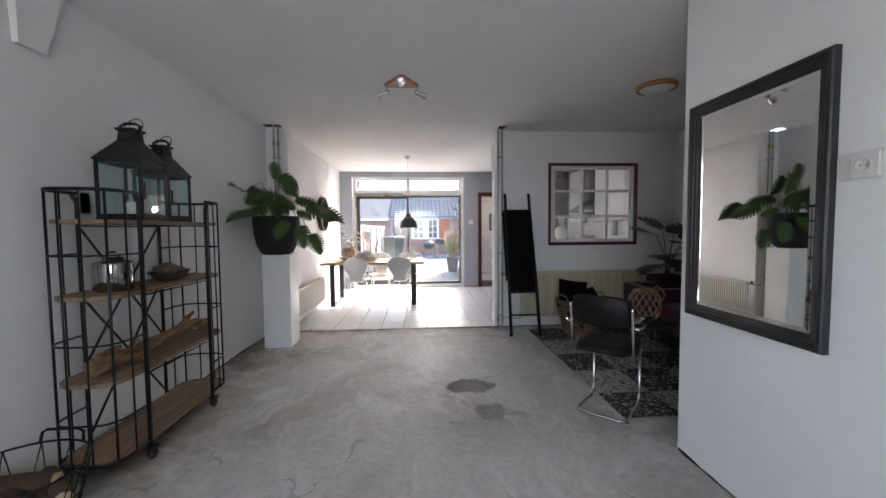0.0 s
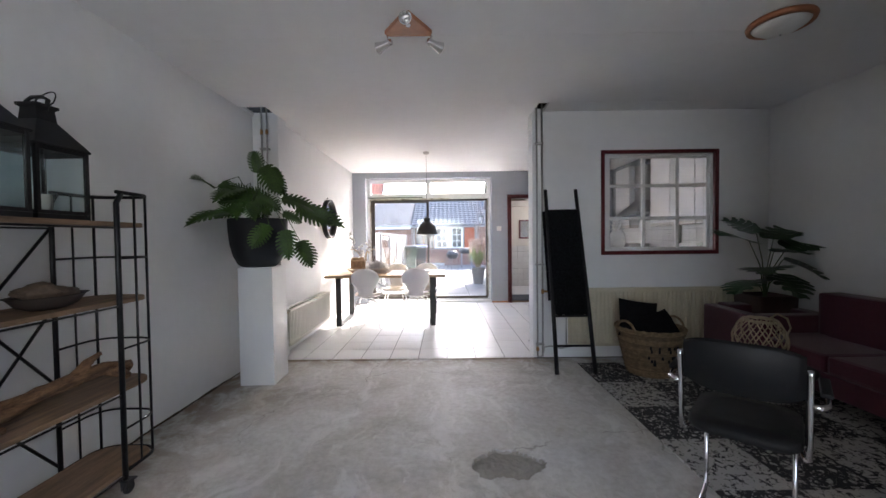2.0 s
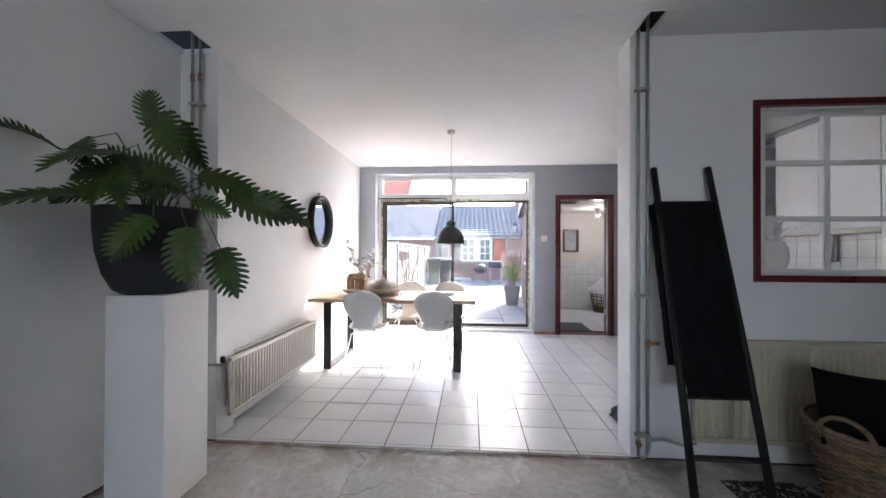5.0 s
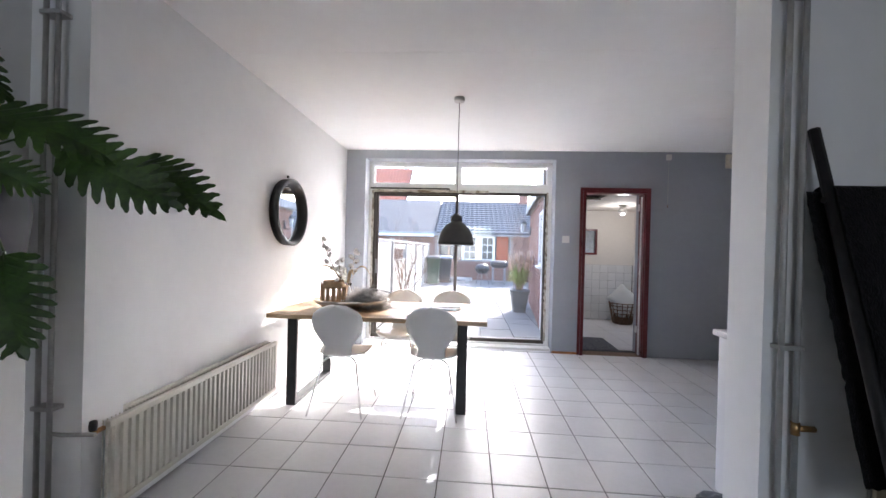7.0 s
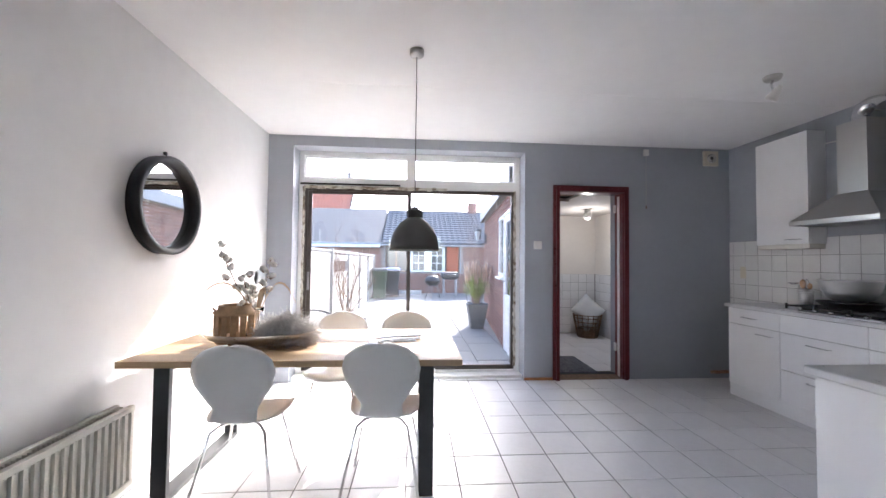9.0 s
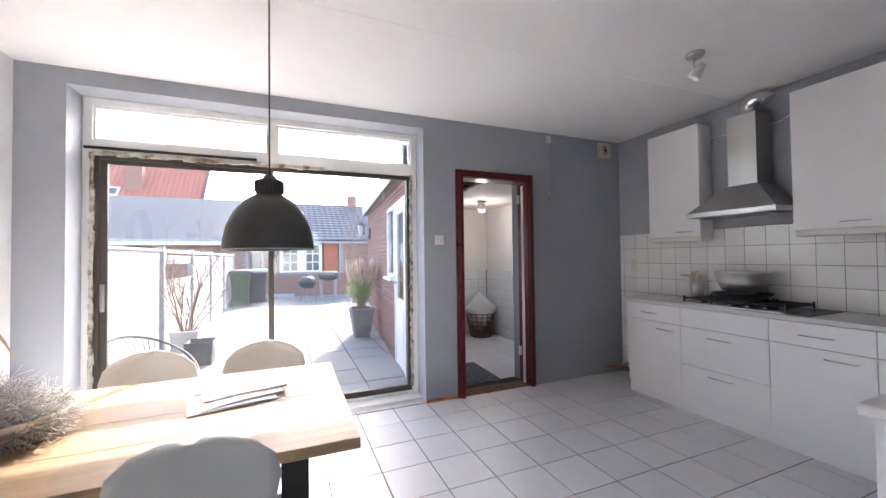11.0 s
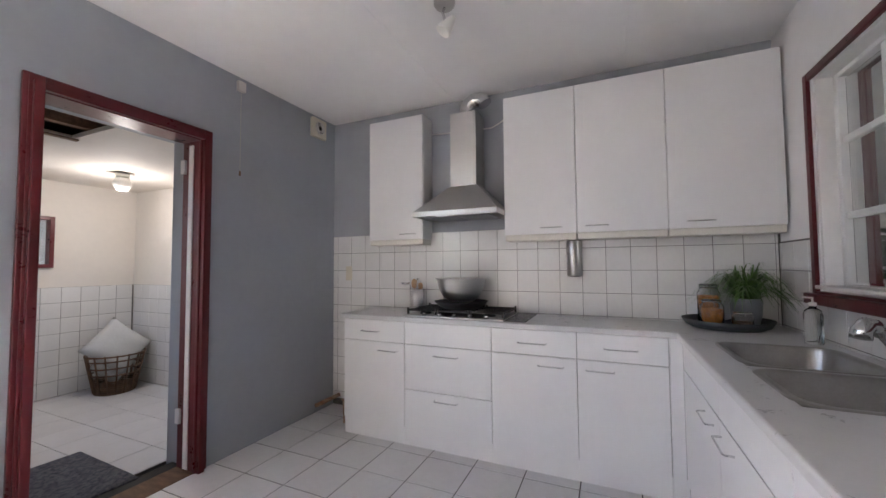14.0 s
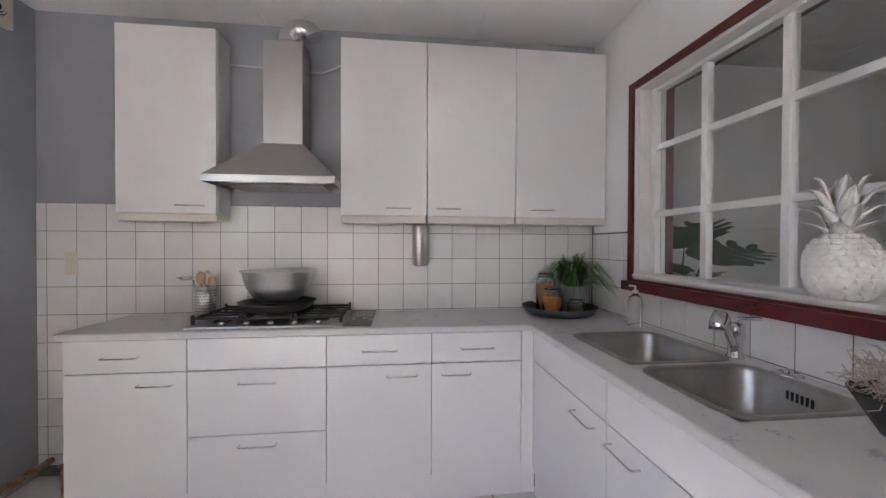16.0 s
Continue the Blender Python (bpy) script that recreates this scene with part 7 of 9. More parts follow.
for _ in range(26):
    a, z = radians(rnd.uniform(235, 300)), rnd.choice((0.14, 0.17, 0.2, 0.26, 0.29))
    r = 0.213 + z * 0.2
    part("stencil_mark", box_bm(-0.008, 0.008, 0, 0.004, -0.014, 0.014, 0, pose(r * math.cos(a), r * math.sin(a), z, 0, 0, math.degrees(a) - 90)), BLACK_WOOD, bsk, "faded dark stencilled mark")


def cushion(name, m, label, material, s=0.4, t=0.12, group=""):
    bm = bmesh.new()
    n = 14
    for side in (1, -1):
        g = []
        for j in range(n + 1):
            row = []
            for i in range(n + 1):
                u, v = -1 + 2 * i / n, -1 + 2 * j / n
                pinch = 1 - 0.07 * (1 - abs(u) ** 1.5) * abs(v) - 0.07 * (1 - abs(v) ** 1.5) * abs(u)
                hgt = t / 2 * (max(0, 1 - u ** 4) * max(0, 1 - v ** 4)) ** 0.5
                x, y = u * s / 2 * (1 - 0.06 * (1 - v * v)) if True else 0, v * s / 2 * (1 - 0.06 * (1 - u * u))
                row.append(bm.verts.new((x, y, side * (hgt + 0.004) + 0.006 * noise.noise(Vector((u * 2, v * 2, s * 9))))))
            g.append(row)
        for a, b in zip(g, g[1:]):
            for i in range(n):
                bm.faces.new((a[i], a[i + 1], b[i + 1], b[i])).smooth = True
    bmesh.ops.remove_doubles(bm, verts=bm.verts, dist=0.009)
    ob = solo(name, bm, material, label, "cushion", group)
    ob.matrix_basis = m
    return ob


DARK_CLOTH = mat("black_velvet", (0.009, 0.009, 0.011), 0.95, spec=0.1, vary=0.2, scale=20, bump=0.3, sheen=0.0)
cushion("cushion", pose(2.29, 5.50, 0.50, 68, 8, -6), "black velvet cushion standing in the wicker basket", DARK_CLOTH, 0.36, 0.12, "cushions in the basket")
cushion("cushion", pose(2.45, 5.42, 0.42, 55, -10, 12), "black velvet cushion leaning in the basket", DARK_CLOTH, 0.34, 0.12, "cushions in the basket")

# ---- armchair of chrome tube ----
LEATHER = mat("black_leather", (0.008, 0.008, 0.009), 0.5, spec=0.3, vary=0.15, scale=20, bump=0.4, bscale=150)
tc_ = thing("cantilever_chair", "black leather cantilever armchair on polished chrome tube", "armchair", "", (1.765, 3.575, 0.0), -43)
tc_.scale = (0.82, 0.94, 0.99)
R_ = 0.012
bm = bmesh.new()
w = 0.20
side = [(-w, 0.20, 0.43), (-w, 0.20, 0.10), (-w, 0.185, 0.045), (-w, 0.15, 0.015), (-w, -0.16, 0.015), (-w + 0.015, -0.20, 0.015), (-w + 0.05, -0.215, 0.015)]
bm_tube(bm, side + [(-x, y, z) for x, y, z in side[::-1]], R_, 12)
part("sled_base", bm, CHROME, tc_)
bm = bmesh.new()
bm_tube(bm, [(-w, 0.20, 0.43), (-w - 0.005, 0.15, 0.448), (-w - 0.02, -0.1, 0.445), (-w - 0.035, -0.16, 0.44), (-w - 0.04, -0.185, 0.46)], R_, 10)
bm_tube(bm, [(w, 0.20, 0.43), (w + 0.005, 0.15, 0.448), (w + 0.02, -0.1, 0.445), (w + 0.035, -0.16, 0.44), (w + 0.04, -0.185, 0.46)], R_, 10)
part("seat_rail", bm, CHROME, tc_)
for sx in (-1, 1):
    bm = bmesh.new()
    x = sx * 0.245
    bm_tube(bm, [(x, -0.19, 0.455), (x, -0.21, 0.62), (x, -0.235, 0.78), (x, -0.24, 0.80)], R_, 12)
    part("back_post", bm, CHROME, tc_)
    bm = bmesh.new()
    bm_tube(bm, [(x, -0.213, 0.665), (x + sx * 0.03, -0.215, 0.665), (x + sx * 0.055, -0.19, 0.667), (x + sx * 0.06, -0.12, 0.67), (x + sx * 0.055, 0.10, 0.672)], R_ * 0.95, 12)
    part("arm_tube", bm, CHROME, tc_)
    part("arm_pad", box_bm(x + sx * 0.055 - 0.022, x + sx * 0.055 + 0.022, -0.14, 0.10, 0.682, 0.70, 0.008), LEATHER, tc_, "black arm pad")
bm = bmesh.new()
bm_rings(bm, [rrect(0, 0.0, 0.40, 0.40, 0.09, 0.455), rrect(0, 0.0, 0.45, 0.45, 0.10, 0.465), rrect(0, 0.0, 0.46, 0.46, 0.10, 0.485), rrect(0, 0.0, 0.44, 0.44, 0.10, 0.505), rrect(0, 0.0, 0.30, 0.30, 0.10, 0.513)])
part("seat", bm, LEATHER, tc_)
bm = bmesh.new()
rows = []
for i in range(15):
    u = -1 + i / 7
    xx = u * 0.232
    yy = -0.205 - 0.045 * (1 - u * u)
    e = 0.03 * abs(u) ** 4
    rows.append([(xx, yy + 0.012, 0.655 + e), (xx, yy + 0.018, 0.675 + e), (xx, yy - 0.005, 0.86 - e), (xx, yy - 0.018, 0.875 - e), (xx, yy - 0.032, 0.86 - e), (xx, yy - 0.012, 0.66 + e)])
bm_rings(bm, rows)
part("backrest", bm, LEATHER, tc_)
bm = bmesh.new()
for x, y in ((-w, 0.12), (w, 0.12), (-w, -0.16), (w, -0.16)):
    bm_box(bm, x - 0.012, x + 0.012, y - 0.012, y + 0.012, -0.002, 0.006, 0.002)
part("glide", bm, BLACK_STEEL, tc_)

# ---- wire table, lattice lantern, candles ----
wt_ = thing("wire_table", "low black wire drum table with a dark round top", "side table", "", (2.52, 4.42, 0.006))
for k in range(28):
    a = 2 * math.pi * k / 28
    part("upright_wire", bm_tube(bmesh.new(), [(0.25 * math.cos(a), 0.25 * math.sin(a), 0.0), (0.25 * math.cos(a), 0.25 * math.sin(a), 0.40)], 0.003, 5), BLACK_STEEL, wt_)
for z in (0.004, 0.14, 0.27, 0.40):
    part("hoop", bm_tube(bmesh.new(), [(0.25 * math.cos(a), 0.25 * math.sin(a), z) for a in (2 * math.pi * k / 32 for k in range(32))], 0.004, 5, True), BLACK_STEEL, wt_)
part("top", bm_lathe(bmesh.new(), [(0, 0.405), (0.29, 0.405), (0.295, 0.41), (0.295, 0.42), (0.29, 0.425), (0, 0.425)], 40), BLACK_WOOD, wt_)
RATTAN = mat("pale_rattan_strips", (0.36, 0.27, 0.18), 0.7, vary=0.15, scale=20)
ll = thing("lattice_lantern", "round lantern woven from pale rattan strips with loop handle", "lantern", "", (2.60, 4.50, 0.433))
bm = bmesh.new()


def lat(t):
    return 0.15 * math.sin(math.pi * (0.2 + 0.63 * t)) ** 0.7 + 0.0, t * 0.27


for k in range(14):
    for s in (-1, 1):
        pts = []
        for j in range(13):
            r, z = lat(j / 12)
            a = 2 * math.pi * k / 14 + s * 1.1 * j / 12
            pts.append(((r + 0.002 * s) * math.cos(a), (r + 0.002 * s) * math.sin(a), z + 0.005))
        bm_tube(bm, pts, 0.0042, 5)
part("lattice", bm, RATTAN, ll)
bm = bmesh.new()
for t in (0.0, 1.0):
    for q in range(3 if t else 2):
        r, z = lat(t)
        bm_tube(bm, [((r + 0.004 * math.sin(5 * a + q)) * math.cos(a), (r + 0.004 * math.sin(5 * a + q)) * math.sin(a), max(0.006, z + 0.008 * math.cos(3 * a + q * 2))) for a in (2 * math.pi * k / 30 for k in range(30))], 0.005, 5, True)
part("rim", bm, RATTAN, ll)
bm = bmesh.new()
bm_tube(bm, [(0.08, 0.02, 0.27), (0.12, 0.0, 0.31), (0.17, -0.02, 0.28), (0.185, -0.03, 0.22), (0.16, -0.03, 0.17)], 0.006, 6)
part("handle", bm, RATTAN, ll)
th_ = thing("tealight_holder", "small wooden tealight block on the wire table", "candle holder", "", (2.40, 4.30, 0.432))
part("block", box_bm(-0.11, 0.11, -0.035, 0.035, 0, 0.035, 0.003), WOODEN, th_)
for x in (-0.06, 0.06):
    part("tealight", bm_lathe(bmesh.new(), [(0, 0.036), (0.022, 0.036), (0.022, 0.044), (0.019, 0.044), (0.018, 0.041), (0, 0.041)], 16, (x, 0, 0)), WHITE_PLASTIC, th_)

# ---- sofas ----
PLUM = mat("plum_wool_upholstery", (0.085, 0.010, 0.028), 0.95, vary=0.15, scale=40, bump=0.5, bscale=260, sheen=0.3)


def sofa(name, label, width, at, turn, group="", h=0.76):
    """A square armchair or sofa that faces -y, its back at +y."""
    s = thing(name, label, "sofa", group, at, turn)
    hw = width / 2
    part("base", box_bm(-hw + 0.131, hw - 0.131, -0.34, 0.30, 0.15, 0.30, 0.012), PLUM, s)
    part("backrest", box_bm(-hw + 0.131, hw - 0.131, 0.20, 0.40, 0.301, h, 0.03), PLUM, s)
    for sx in (-1, 1):
        x = sx * (hw - 0.065)
        part("armrest", box_bm(x - 0.064, x + 0.064, -0.36, 0.40, 0.13, 0.58, 0.02), PLUM, s)
        bm = bmesh.new()
        for y in (-0.33, 0.35):
            bm_tube(bm, [(x - 0.045, y, 0.129), (x - 0.045, y, 0.012), (x + 0.045, y, 0.012), (x + 0.045, y, 0.129)], 0.010, 6)
        part("leg", bm, CHROME, s, "chrome skid leg")
    n = 1 if width < 1.2 else 2
    cw = (width - 0.262) / n
    for k in range(n):
        part("seat_cushion", box_bm(-hw + 0.131 + k * cw + 0.003, -hw + 0.131 + (k + 1) * cw - 0.003, -0.35, 0.199, 0.301, 0.43, 0.028), PLUM, s)
    return s


sofa("sofa", "plum upholstered two seat sofa with chrome skid legs", 1.50, (3.45, 4.55, 0.006), -90, "", 0.78)
sofa("armchair", "plum upholstered square armchair before the radiator", 0.74, (3.47, 5.40, 0.006), -3, "", 0.60)

# ---- monstera ----
MONST = mat("dark_green_monstera_leaf", (0.022, 0.065, 0.022), 0.35, vary=0.3, scale=5, bump=0.1, bscale=20)
ms = thing("monstera_plant", "monstera plant in a dark reddish planter in the corner", "potted plant", "", (3.62, 5.66, -0.004))
bm = bmesh.new()
bm_rings(bm, [rrect(0, 0, 0.30, 0.30, 0.02, 0.0), rrect(0, 0, 0.36, 0.36, 0.02, 0.70), rrect(0, 0, 0.33, 0.33, 0.02, 0.70), rrect(0, 0, 0.32, 0.32, 0.02, 0.66)])
part("planter", bm, mat("dark_red_brown_planter", (0.05, 0.018, 0.016), 0.6, vary=0.15), ms)


def split_leaf(bm, m, ln, wd, lobes, depth, fold=0.15, droop=0.25):
    """A leaf in its own x-y plane along +y, notched into lobes on both sides."""
    mid = [Vector((0, ln * k / 12, -droop * ln * (k / 12) ** 2)) for k in range(13)]
    for s in (-1, 1):
        for i in range(lobes):
            u0, u1 = i / lobes, (i + 0.82) / lobes
            uu = (u0 + u1) / 2
            w = wd * math.sin(math.pi * min(1, 0.12 + 0.86 * (uu ** 0.75))) ** 0.8
            out = []
            for (u, f, push) in ((u0, 0.0, 0), (u0, 1 - depth, 0.0), (u0, 0.85, 0.045), (uu, 1.05, 0.085), (u1, 0.9, 0.075), (u1, 1 - depth, 0.02), (u1 + 0.18 / lobes, 0.0, 0)):
                p = mid[min(12, int(u * 12))].lerp(mid[min(12, int(u * 12) + 1)], u * 12 - int(u * 12)) if u < 1 else mid[12]
                x = s * w * f
                out.append(bm.verts.new(m @ Vector((x, p.y + push * ln * (1 + f) * 0.6, p.z + fold * abs(x) - 0.9 * x * x / max(wd, 0.01) * fold))))
            try:
                bm.faces.new(out if s > 0 else out[::-1]).smooth = True
            except ValueError:
                pass


rnd = random.Random(14)
bm, st = bmesh.new(), bmesh.new()
for k, (a, o, z, sz, tilt) in enumerate(((185, 0.28, 1.22, 0.28, 25), (160, 0.12, 1.30, 0.26, 40), (230, 0.32, 0.98, 0.25, 5), (350, 0.30, 1.15, 0.30, 35), (320, 0.22, 1.05, 0.28, -20), (270, 0.25, 0.92, 0.26, -25), (200, 0.3, 0.85, 0.25, -10), (20, 0.2, 1.24, 0.24, 40), (290, 0.12, 1.12, 0.22, 10))):
    d = Vector((math.cos(radians(a)), math.sin(radians(a)), 0))
    p = d * o * 0.6 + Vector((0, 0, z))
    bm_tube(st, [(0, 0, 0.64), d * o * 0.2 + Vector((0, 0, 0.64 + (z - 0.64) * 0.6)), p], 0.006, 6, r2=0.004)
    split_leaf(bm, Matrix.Translation(p) @ pose(0, 0, 0, tilt, rnd.uniform(-20, 20), a - 90), sz * 1.2, sz * 0.84, 6, 0.38)
part("leaves", bm, MONST, ms)
part("stem", st, mat("plant_stem", (0.06, 0.10, 0.035), 0.5, vary=0.15), ms)
PLANT_STEM = bpy.data.materials["plant_stem"]

# ---- pedestal and philodendron ----
ped = solo("plant_pedestal", box_bm(-0.15, 0.15, -0.16, 0.16, 0, 1.052, 0.003), mat("white_pedestal_lacquer", (0.76, 0.755, 0.74), 0.35, vary=0.02), "tall white square pedestal under the potted plant", "pedestal")
ped.location, ped.rotation_euler = (-1.225, 5.415, -0.006), (0, 0, radians(2))
ph = thing("potted_plant", "lush green split-leaf plant in a matt black pot", "potted plant", "", (-1.255, 5.41, 1.047))
bm = bmesh.new()
bm_lathe(bm, [(0, 0), (0.14, 0), (0.175, 0.025), (0.212, 0.10), (0.238, 0.21), (0.250, 0.34), (0.252, 0.43), (0.246, 0.437), (0.238, 0.43), (0.232, 0.37), (0, 0.37)], 48)
part("pot", bm, mat("matt_black_pot", (0.018, 0.019, 0.023), 0.6, spec=0.3, vary=0.12, scale=8, bump=0.08), ph)
PHILO = mat("green_philodendron_leaf", (0.040, 0.095, 0.008), 0.5, vary=0.35, scale=7, second=(0.009, 0.026, 0.004), mix_at=(0.35, 0.62), bump=0.15, bscale=30)


def philo_leaf(bm, m, ln, wd, droop):
    """A leaf cut deep into many finger lobes, along +y."""
    n = 9
    def mid(u):
        return Vector((0, ln * u, 0.12 * ln * math.sin(u * 2.2) - droop * ln * u * u))
    for s in (-1, 1):
        for i in range(n):
            u = 0.04 + 0.92 * i / n
            wl = wd * math.sin(math.pi * (0.16 + 0.78 * (i + 0.5) / n)) ** 0.7
            a, b = mid(u), mid(min(1, u + 0.98 / n))
            dirn = Vector((s * 0.93, 0.25 + 0.75 * i / n, 0)).normalized()
            base_in = [a, b]
            root = 0.47 * wl
            pts = [a, a + dirn * root + Vector((0, -0.1 * ln / n, 0))]
            tipc = (a + b) / 2 + dirn * wl
            for q, ww in ((0.68, 0.37), (0.88, 0.34)):
                c = (a + b) / 2 + dirn * wl * q
                pts.append(c - Vector((0, ww * ln / n, 0)))
            pts.append(tipc + Vector((0, -0.05 * ln / n, 0)))
            pts.append(tipc + Vector((0, 0.12 * ln / n, 0)))
            for q, ww in ((0.88, 0.34), (0.68, 0.36)):
                c = (a + b) / 2 + dirn * wl * q
                pts.append(c + Vector((0, ww * ln / n, 0)))
            pts += [b + dirn * root, b]
            vs = []
            for p in pts:
                x = abs(p.x)
                vs.append(bm.verts.new(m @ Vector((p.x, p.y, p.z + 0.22 * x - 1.5 * x * x))))
            bm.faces.new(vs if s > 0 else vs[::-1]).smooth = False
    tip = [mid(0.93), mid(0.97) + Vector((0.14 * wd, 0, 0)), mid(1.0) + Vector((0.1 * wd, 0.07 * ln, 0)), mid(1.0) + Vector((0, 0.12 * ln, -0.01)), mid(1.0) + Vector((-0.1 * wd, 0.07 * ln, 0)), mid(0.97) + Vector((-0.14 * wd, 0, 0))]
    bm.faces.new([bm.verts.new(m @ p) for p in tip])
    bm_tube(bm, [m @ (mid(u / 6) + Vector((0, 0, -0.002))) for u in range(7)], 0.0035, 5, r2=0.001)


bm, st = bmesh.new(), bmesh.new()
rnd = random.Random(6)
spec = [((0.04, -0.06, 0.84), (0.01, -0.06, 1.04)), ((0.11, -0.11, 0.91), (0.26, -0.16, 0.67)), ((0.11, 0.04, 0.92), (0.2, 0.09, 0.68)), ((-0.24, -0.26, 0.69), (-0.29, -0.48, 0.74)),
        ((-0.04, -0.16, 0.7), (-0.14, -0.42, 0.57)), ((-0.08, -0.26, 0.48), (-0.28, -0.56, 0.37)), ((0.05, -0.22, 0.58), (0.14, -0.34, 0.42)), ((-0.05, -0.21, 0.57), (-0.02, -0.32, 0.43)),
        ((0.04, -0.11, 0.63), (0.24, -0.11, 0.52)), ((0.22, -0.26, 0.38), (0.14, -0.38, 0.19)), ((0.34, -0.21, 0.34), (0.38, -0.26, 0.09)), ((0.40, -0.06, 0.24), (0.52, -0.11, 0.01)),
        ((0.19, 0.04, 0.63), (0.45, 0.19, 0.53)), ((0.30, 0.40, 0.57), (0.68, 0.33, 0.38)), ((0.28, 0.16, 0.56), (0.60, 0.24, 0.40)), ((0.12, -0.01, 0.59), (-0.09, -0.06, 0.68)),
        ((0.24, -0.06, 0.48), (0.38, 0.04, 0.41)), ((-0.20, -0.21, 0.75), (-0.07, -0.28, 0.61)), ((-0.08, 0.04, 0.66), (0.01, 0.12, 0.56)), ((0.02, -0.12, 0.60), (-0.22, -0.22, 0.58)), ((-0.02, -0.20, 0.52), (-0.18, -0.34, 0.44)), ((0.02, -0.10, 0.54), (0.20, -0.20, 0.47)), ((-0.05, 0.02, 0.62), (-0.16, -0.12, 0.72))]
for base, tip in spec:
    base, tip = Vector(base), Vector(tip)
    ln = (tip - base).length * 0.98
    c = Vector((base.x * 0.55, base.y * 0.55, max(base.z, 0.50) + 0.06))
    bm_tube(st, [(base.x * 0.1, base.y * 0.1, 0.36), (base.x * 0.22, base.y * 0.22, 0.36 + (c.z - 0.36) * 0.6), c, base], 0.0045, 6, r2=0.003)
    ya = (tip - base).normalized()
    za = Vector((rnd.uniform(-0.35, 0.45), -0.9, 0.55 + rnd.uniform(-0.3, 0.3)))
    za = (za - ya * za.dot(ya)).normalized()
    m_ = Matrix.Translation(base) @ Matrix((ya.cross(za), ya, za)).transposed().to_4x4()
    philo_leaf(bm, m_, ln, min(0.118, ln * 0.42), 0.12)
for v in bm.verts:
    if v.co.x - 1.255 < LX + 0.015:
        v.co.x = LX + 0.015 + 1.255
part("leaves", bm, PHILO, ph)
part("stem", st, PLANT_STEM, ph)

# ---- wire rack ----
RACKM = mat("dark_gunmetal_rods", (0.017, 0.018, 0.021), 0.4, 0.6, vary=0.2, scale=20)
SHELF = mat("brown_rough_pine_shelf", (0.27, 0.17, 0.105), 0.65, vary=0.3, scale=5, stretch=(6, 0.6, 6), bump=0.3, bscale=60)
X0, X1, Y0, Y1 = -1.505, -1.175, 3.17, 3.82
rack = thing("wire_rack", "black wire rack on castors with four rough wood shelves", "shelving rack", "", (0, 0, 0))


def bulge(sgn, z, steps=5):
    """The rounded end rail from the back post round to the front post."""
    y_ = Y0 if sgn < 0 else Y1
    d = 0.245
    r = 0.10
    pts = [(X0, y_, z), (X0, y_ + sgn * (d - r), z)]
    for i in range(1, steps + 1):
        a = math.pi / 2 * i / steps
        pts.append((X0 + r - r * math.cos(a), y_ + sgn * (d - r + r * math.sin(a)), z))
    for i in range(steps + 1):
        a = math.pi / 2 * i / steps
        pts.append((X1 - r + r * math.sin(a), y_ + sgn * (d - r + r * math.cos(a)), z))
    pts.append((X1, y_, z))
    return pts


for y_ in (Y0, Y1):
    bm = bmesh.new()
    bm_tube(bm, [(X1, y_, 0.075), (X1, y_, 1.48), (X1, y_ + (-0.03 if y_ == Y0 else 0.03), 1.53)], 0.0125, 10)
    part("front_post", bm, RACKM, rack)
    bm = bmesh.new()
    bm_tube(bm, [(X0, y_, 0.075), (X0, y_, 1.48), (X0, y_ + (-0.03 if y_ == Y0 else 0.03), 1.53)], 0.011, 10)
    part("back_post", bm, RACKM, rack)
for sgn in (-1, 1):
    top_ = bulge(sgn, 1.535)
    part("end_rail", bm_tube(bmesh.new(), top_, 0.0095, 8), RACKM, rack)
    part("end_rail", bm_tube(bmesh.new(), bulge(sgn, 0.115), 0.0085, 8), RACKM, rack)
    for z in (0.33, 0.74, 1.20):
        part("end_hoop", bm_tube(bmesh.new(), bulge(sgn, z), 0.0055, 6), RACKM, rack)
    # wires at even distance round the end
    pts = [Vector(p) for p in top_]
    acc = [0]
    for a, b in zip(pts, pts[1:]):
        acc.append(acc[-1] + (b - a).length)
    for k in range(1, 7):
        s_ = acc[-1] * k / 7
        i = max(j for j in range(len(acc)) if acc[j] <= s_)
        p = pts[i].lerp(pts[i + 1], (s_ - acc[i]) / (acc[i + 1] - acc[i]))
        bm = bmesh.new()
        bm_tube(bm, [(p.x, p.y, 0.115), (p.x, p.y, 1.535)], 0.0048 if k not in (2, 5) else 0.0065, 6)
        part("end_wire", bm, RACKM, rack)
for z in (0.125, 0.54, 0.99, 1.385):
    low = z < 0.2
    o = [(x, y) for x, y, _ in bulge(-1, 0)] + [(x, y) for x, y, _ in bulge(1, 0)[::-1]]
    cxy = ((X0 + X1) / 2, (Y0 + Y1) / 2)
    o = [(cxy[0] + (x - cxy[0]) * 0.955, cxy[1] + (y - cxy[1]) * 0.975) for x, y in o]
    part("shelf", bm_prism(bmesh.new(), o, z - 0.022, z, 0.003), SHELF, rack)
    bm = bmesh.new()
    bm_tube(bm, [(X1, Y0, z - 0.03), (X1, Y1, z - 0.03)], 0.005, 6)
    bm_tube(bm, [(X0, Y0, z - 0.03), (X0, Y1, z - 0.03)], 0.005, 6)
    part("shelf_rail", bm, RACKM, rack)
bm = bmesh.new()
